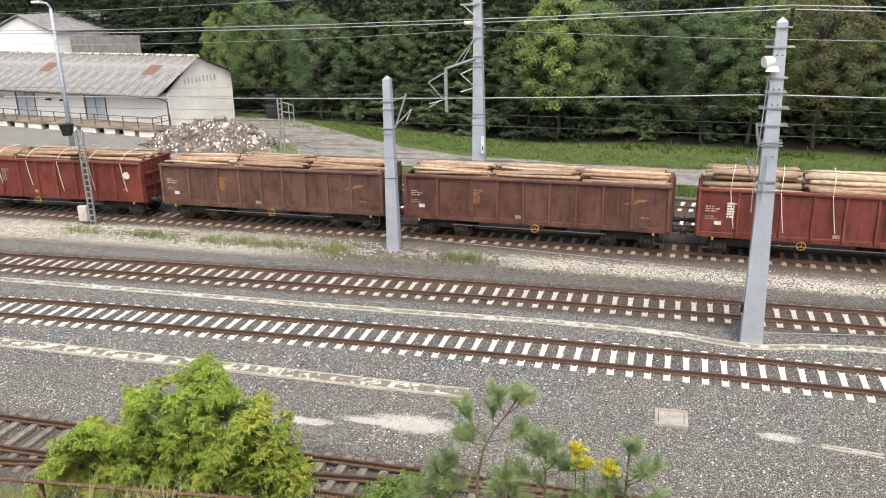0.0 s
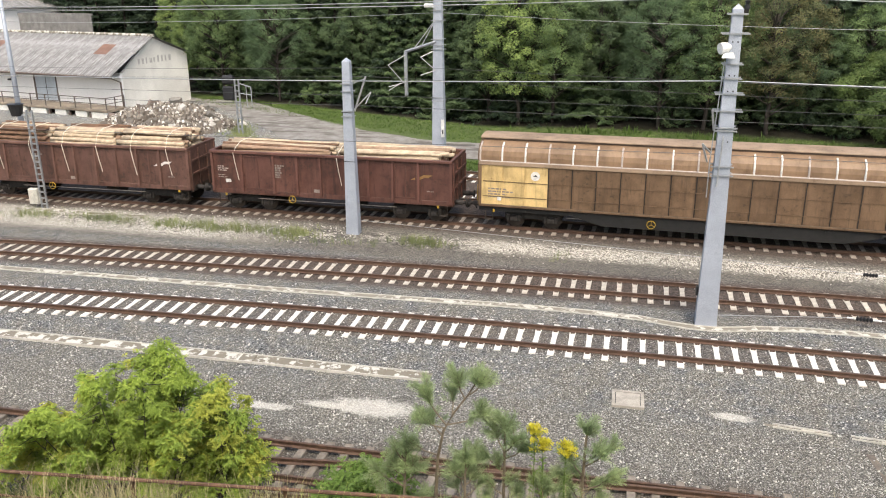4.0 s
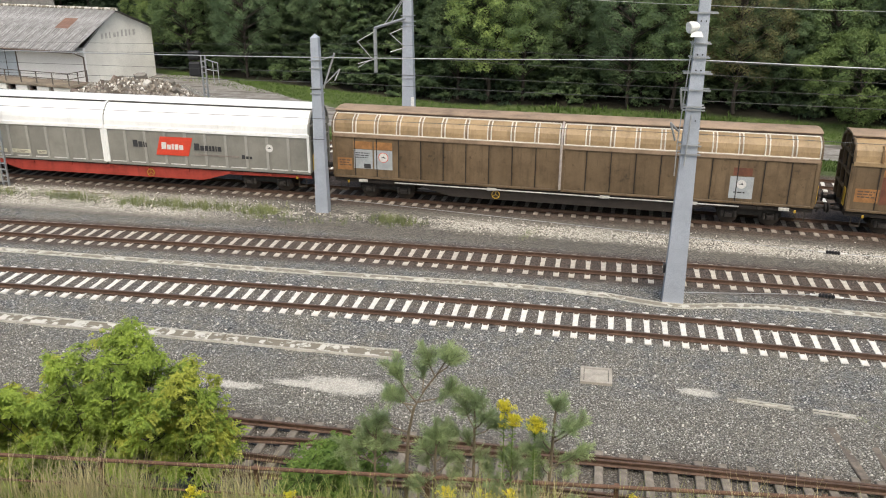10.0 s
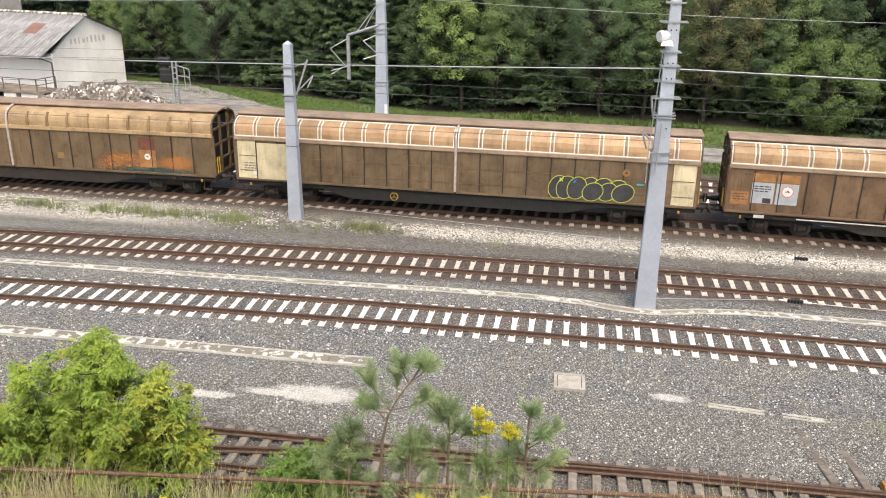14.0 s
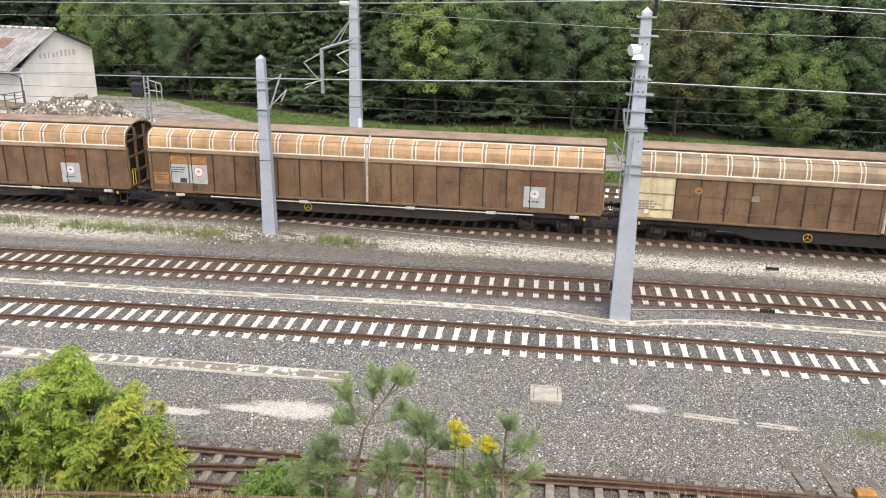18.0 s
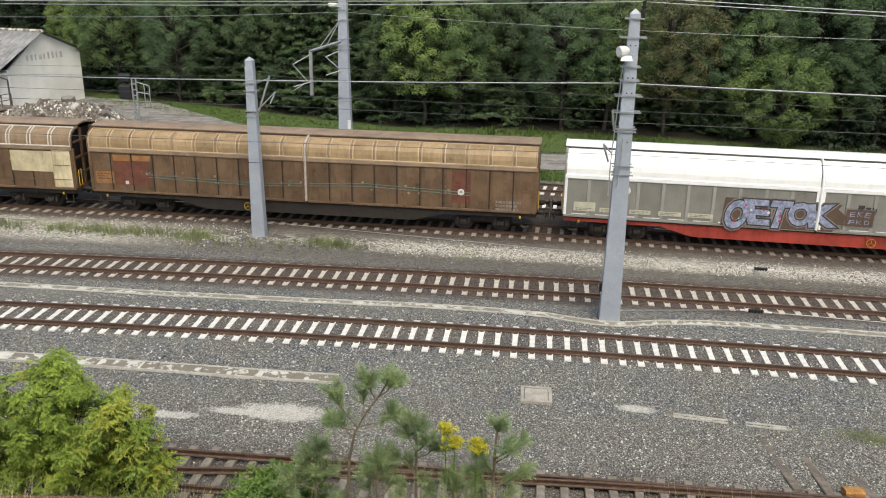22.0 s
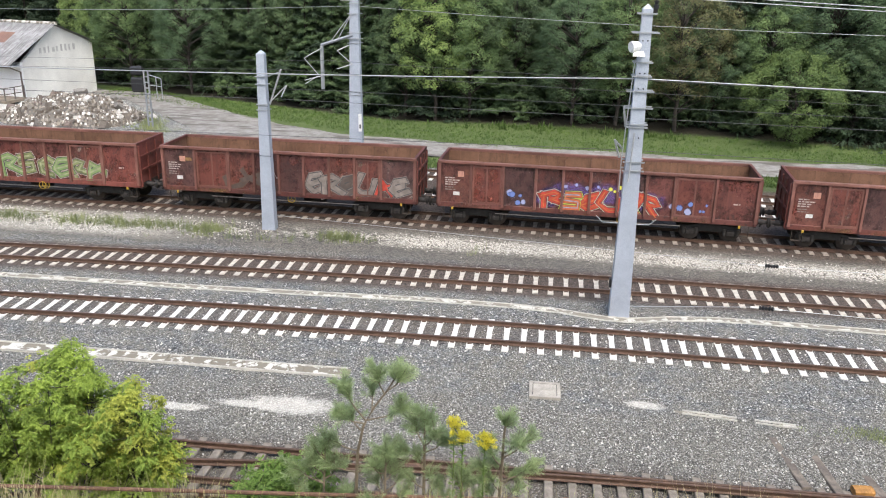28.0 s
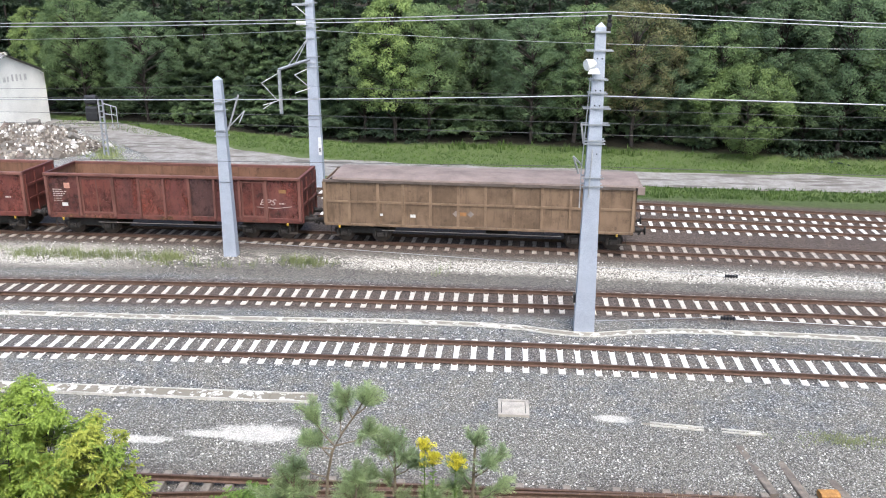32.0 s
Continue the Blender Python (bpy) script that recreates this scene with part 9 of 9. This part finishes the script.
def empty_wagons():
    Y = -1.404
    r, h = open_wagon("rusty red empty open wagon with pale green graffiti", 313.47, 14.55, P_RUST, POSTS11, True, 0.27)
    spray_piece(r, 5, -2.9, 1.6, 1.32, 2.36, [([C_FADE2], 0.42), ([C_INK], 0.36), ([C_OLIVE, C_GREENISH], 0.29), ([C_SAGE], 0.09)], 21, Y)
    spray_piece(r, 4, 1.9, 5.3, 1.3, 2.25, [([C_FADE2], 0.42), ([C_INK], 0.36), ([C_OLIVE, C_GREENISH], 0.29), ([C_SAGE], 0.09)], 22, Y)
    r, h = open_wagon("rusty red-brown empty open wagon with faded graffiti", 329.28, 12.85, P_RUST2, POSTS9, True, -2)
    patch(r, -3.2, -0.8, 1.2, 2.2, MIST_WHITE, Y - 0.001)
    patch(r, 1.0, 6.0, 1.15, 2.2, MIST_WHITE, Y - 0.002)
    spray_piece(r, 6, 1.0, 6.0, 1.22, 2.15, [([C_FADE], 0.42), ([C_INK], 0.36), ([C_STONE, C_STONE, C_DULL, C_STONE, C_HOT, C_STONE], 0.27)], 24, Y - 0.003)
    spray_piece(r, 2, -3.1, -1.0, 1.25, 2.1, [([C_SHADOW], 0.36), ([C_DULL], 0.27)], 25, Y - 0.003)
    part("white_tag", G().tube([(-0.9, -1.41, 2.1), (-0.75, -1.41, 1.85), (-0.62, -1.41, 2.1), (-0.5, -1.41, 1.85), (-0.4, -1.41, 2.1)], 0.02, 4), C_WHITE, r)
    plate(r, -5.2, -4.85, 2.5, 2.65, C_GOLD, "label_plate", Y)
    r, h = open_wagon("rusty red-brown empty open wagon with bright red and violet graffiti", 343.19, 14.6, P_RUST2, POSTS11, True, -2)
    for q in ((-2.4, 0.2, 1.4, 2.6), (-0.8, 2.2, 1.5, 2.65), (1.2, 3.4, 1.2, 2.4), (-2.9, -1.2, 1.2, 2.2)):
        patch(r, *q, MIST_VIOLET, Y - 0.001 - 0.0005 * q[0] ** 2 / 10)
    spray_piece(r, 6, -2.3, 2.9, 1.22, 2.05, [([C_CREAM2, C_LIME, C_CREAM2], 0.44), ([C_INK], 0.37), ([C_HOT, C_FLAME, C_HOT, C_HOT, C_FLAME], 0.30), ([C_FLAME, C_LILAC, C_FLAME], 0.07)], 27, Y - 0.006)
    for px, pz, pr in ((0.75, 2.3, 0.12), (1.15, 2.38, 0.15), (0.95, 2.2, 0.08)):
        patch(r, px - pr, px + pr, pz - pr, pz + pr, MIST_LIME, Y - 0.004 - pr * 0.01, "spray_dot")
    for px, pz, pr in ((-1.3, 2.3, 0.12), (-0.8, 2.4, 0.1), (-0.3, 2.28, 0.14), (0.2, 2.36, 0.1), (1.9, 2.3, 0.13)):
        patch(r, px - pr, px + pr, pz - pr, pz + pr, MIST_LILAC, Y - 0.004 - pr * 0.01, "spray_dot")
    rnd = random.Random(6)
    for _ in range(13):
        px = rnd.choice((rnd.uniform(-4.6, -2.7), rnd.uniform(3.5, 5.4)))
        pz, pr = rnd.uniform(1.3, 1.95), rnd.uniform(0.09, 0.2)
        patch(r, px - pr, px + pr, pz - pr, pz + pr, rnd.choice((MIST_BLUE, MIST_BLUE, MIST_LILAC)), Y - 0.003 - rnd.random() * 0.002, "spray_dot")
    plate(r, -6.0, -5.5, 2.55, 2.8, C_RUSTRED, "label_plate", Y)
    part("white_step", G().tube([(0.2, -1.42, 1.0), (0.5, -1.45, 0.72), (2.6, -1.45, 0.72), (2.9, -1.42, 1.0)], 0.022, 6), C_GREY, r)
    r, h = open_wagon("rusty red-brown empty open wagon", 359.06, 14.45, P_RUST, POSTS11, True, -2)
    part("white_step", G().tube([(1.0, -1.42, 1.0), (1.3, -1.45, 0.72), (3.0, -1.45, 0.72), (3.3, -1.42, 1.0)], 0.02, 6), C_FADE, r)
    plate(r, 0.0, 0.35, 1.25, 1.42, C_FADE, "label_plate", Y)
    r, h = open_wagon("rusty red-brown empty open wagon with a white scrawl", 374.61, 12.85, P_RUST2, POSTS9, True, -2)
    words(r, "EPS", h - 2.1, 1.85, 0.42, C_FADE2, Y - 0.004, 0.0, 0.3, "white_scrawl", 1.3)
    part("white_scrawl", G().tube([(h - 2.2, -1.41, 1.75), (h - 1.2, -1.41, 1.7), (h - 0.5, -1.41, 1.8)], 0.014, 4), C_FADE2, r)
    plate(r, h - 1.1, h - 0.75, 2.45, 2.62, C_GOLD, "label_plate", Y)


def last_wagon():
    root = thing("roofed_wagon", "beige-brown roofed bogie wagon with flat brown roof, last of the train", "goods wagon", "wagons of the goods train")
    h = 7.3
    z0, z1 = 1.08, 3.06
    xs = [-h + 2 * h * q for q in (0, 0.085, 0.18, 0.262, 0.352, 0.442, 0.53, 0.62, 0.71, 0.80, 0.89, 1.0)]
    for s in (-1, 1):
        for i, (a, b) in enumerate(zip(xs, xs[1:])):
            part("side_panel", G().box(a + 0.004, b - 0.004, min(s * 1.40, s * 1.34), max(s * 1.40, s * 1.34), z0, z1), P_BEIGE, root)
        for x in xs:
            x = min(max(x, -h + 0.06), h - 0.06)
            part("post", G().box(x - 0.06, x + 0.06, min(s * 1.402, s * 1.47), max(s * 1.402, s * 1.50), z0, z1 + 0.02), P_BEIGEPOST, root)
        part("waist_rail", G().box(-h + 0.13, h - 0.13, min(s * 1.402, s * 1.445), max(s * 1.402, s * 1.47), 2.1, 2.2), P_BEIGEPOST, root)
        part("top_rail", G().cbox(-h, h, s * 1.44 - 0.06, s * 1.44 + 0.06, z1 + 0.022, z1 + 0.16, 0.02), P_TOPDARK, root)
        e = s * h
        part("end_wall", G().box(min(e, e - s * 0.06), max(e, e - s * 0.06), -1.335, 1.335, z0, z1 + 0.1), P_BEIGE, root)
        for yy in (-1.28, -0.4, 0.4, 1.28):
            part("end_post", G().box(min(e + s * 0.003, e + s * 0.08), max(e + s * 0.003, e + s * 0.08), yy - 0.05, yy + 0.05, z0, z1), P_BEIGE, root)
        part("side_sill", G().cbox(-h, h, s * 1.38 - 0.05, s * 1.38 + 0.05, z0 - 0.13, z0 - 0.004, 0.015), P_BEIGE, root)
    roof = [(-1.52, z1 + 0.165), (1.52, z1 + 0.165), (1.50, z1 + 0.26), (0.9, z1 + 0.36), (0, z1 + 0.40), (-0.9, z1 + 0.36), (-1.50, z1 + 0.26)]
    rf = part("roof", G().prism(roof, -h + 0.45, h + 0.12), P_TOPBROWN, root)
    part("roof_ramp", G().add([(-h + 0.44, -1.5, z1 + 0.26), (-h + 0.44, 1.5, z1 + 0.26), (-h - 0.02, 1.45, z1 - 0.05), (-h - 0.02, -1.45, z1 - 0.05), (-h + 0.44, 0, z1 + 0.40)], [(0, 3, 2, 1), (0, 1, 4)]), P_TOPBROWN, rf)
    part("roof_drum", G().tube([(h + 0.2, -1.55, z1 + 0.02), (h + 0.2, 1.55, z1 + 0.02)], 0.17, 10), P_TOPBROWN, rf)
    part("drum_cap", G().cbox(h + 0.05, h + 0.38, -1.62, -1.56, z1 - 0.15, z1 + 0.25, 0.03), P_TOPBROWN, rf)
    d = part("door", G().box(xs[2] + 0.2, xs[3] - 0.02, -1.43, -1.404, 1.22, 2.08), P_BEIGE, root)
    part("handle", G().cbox(xs[2] + 0.1, xs[2] + 0.22, -1.48, -1.435, 1.5, 1.6, 0.01), C_WHITE, d)
    plate(root, xs[3] + 0.35, xs[3] + 0.6, 1.45, 1.6, C_WHITE, "label_plate")
    for px in (-0.95, -0.25):
        poly(root, [(px - 0.16, 1.7), (px, 1.54), (px + 0.16, 1.7), (px, 1.86)], C_FADE, -1.404, "diamond_mark")
    plate(root, -0.75, -0.45, 1.6, 1.78, C_ORANGE, "label_plate")
    plate(root, xs[9] + 0.55, xs[9] + 0.85, 1.55, 1.8, C_RUSTRED, "label_plate")
    running_gear(root, h - 1.75, h + 0.02)
    put_wagon(root, 388.59 + h)


timber_wagons(), ribbed_wagons(), hooped_wagons(), cream_end_wagons(), silver_wagons(), tank_wagon(), empty_wagons(), last_wagon()


def train_run(t):
    """How far the train has come to the left by t seconds."""
    q = t / 32
    return -402.590 * q - 6.338 * q ** 2 - 41.218 * q ** 3 + 127.777 * q ** 4 - 75.014 * q ** 5


def motions():
    for ob, mid, off in MOVING:
        rows = []
        for i in range(65):
            t = i * 0.5
            x = mid + train_run(t)
            rows.append((t, pose(x, line_y("train", x), 0, 0, 0, line_yaw("train", x))))
        walk(ob, rows)


make_tracks()
old_track()
motions()
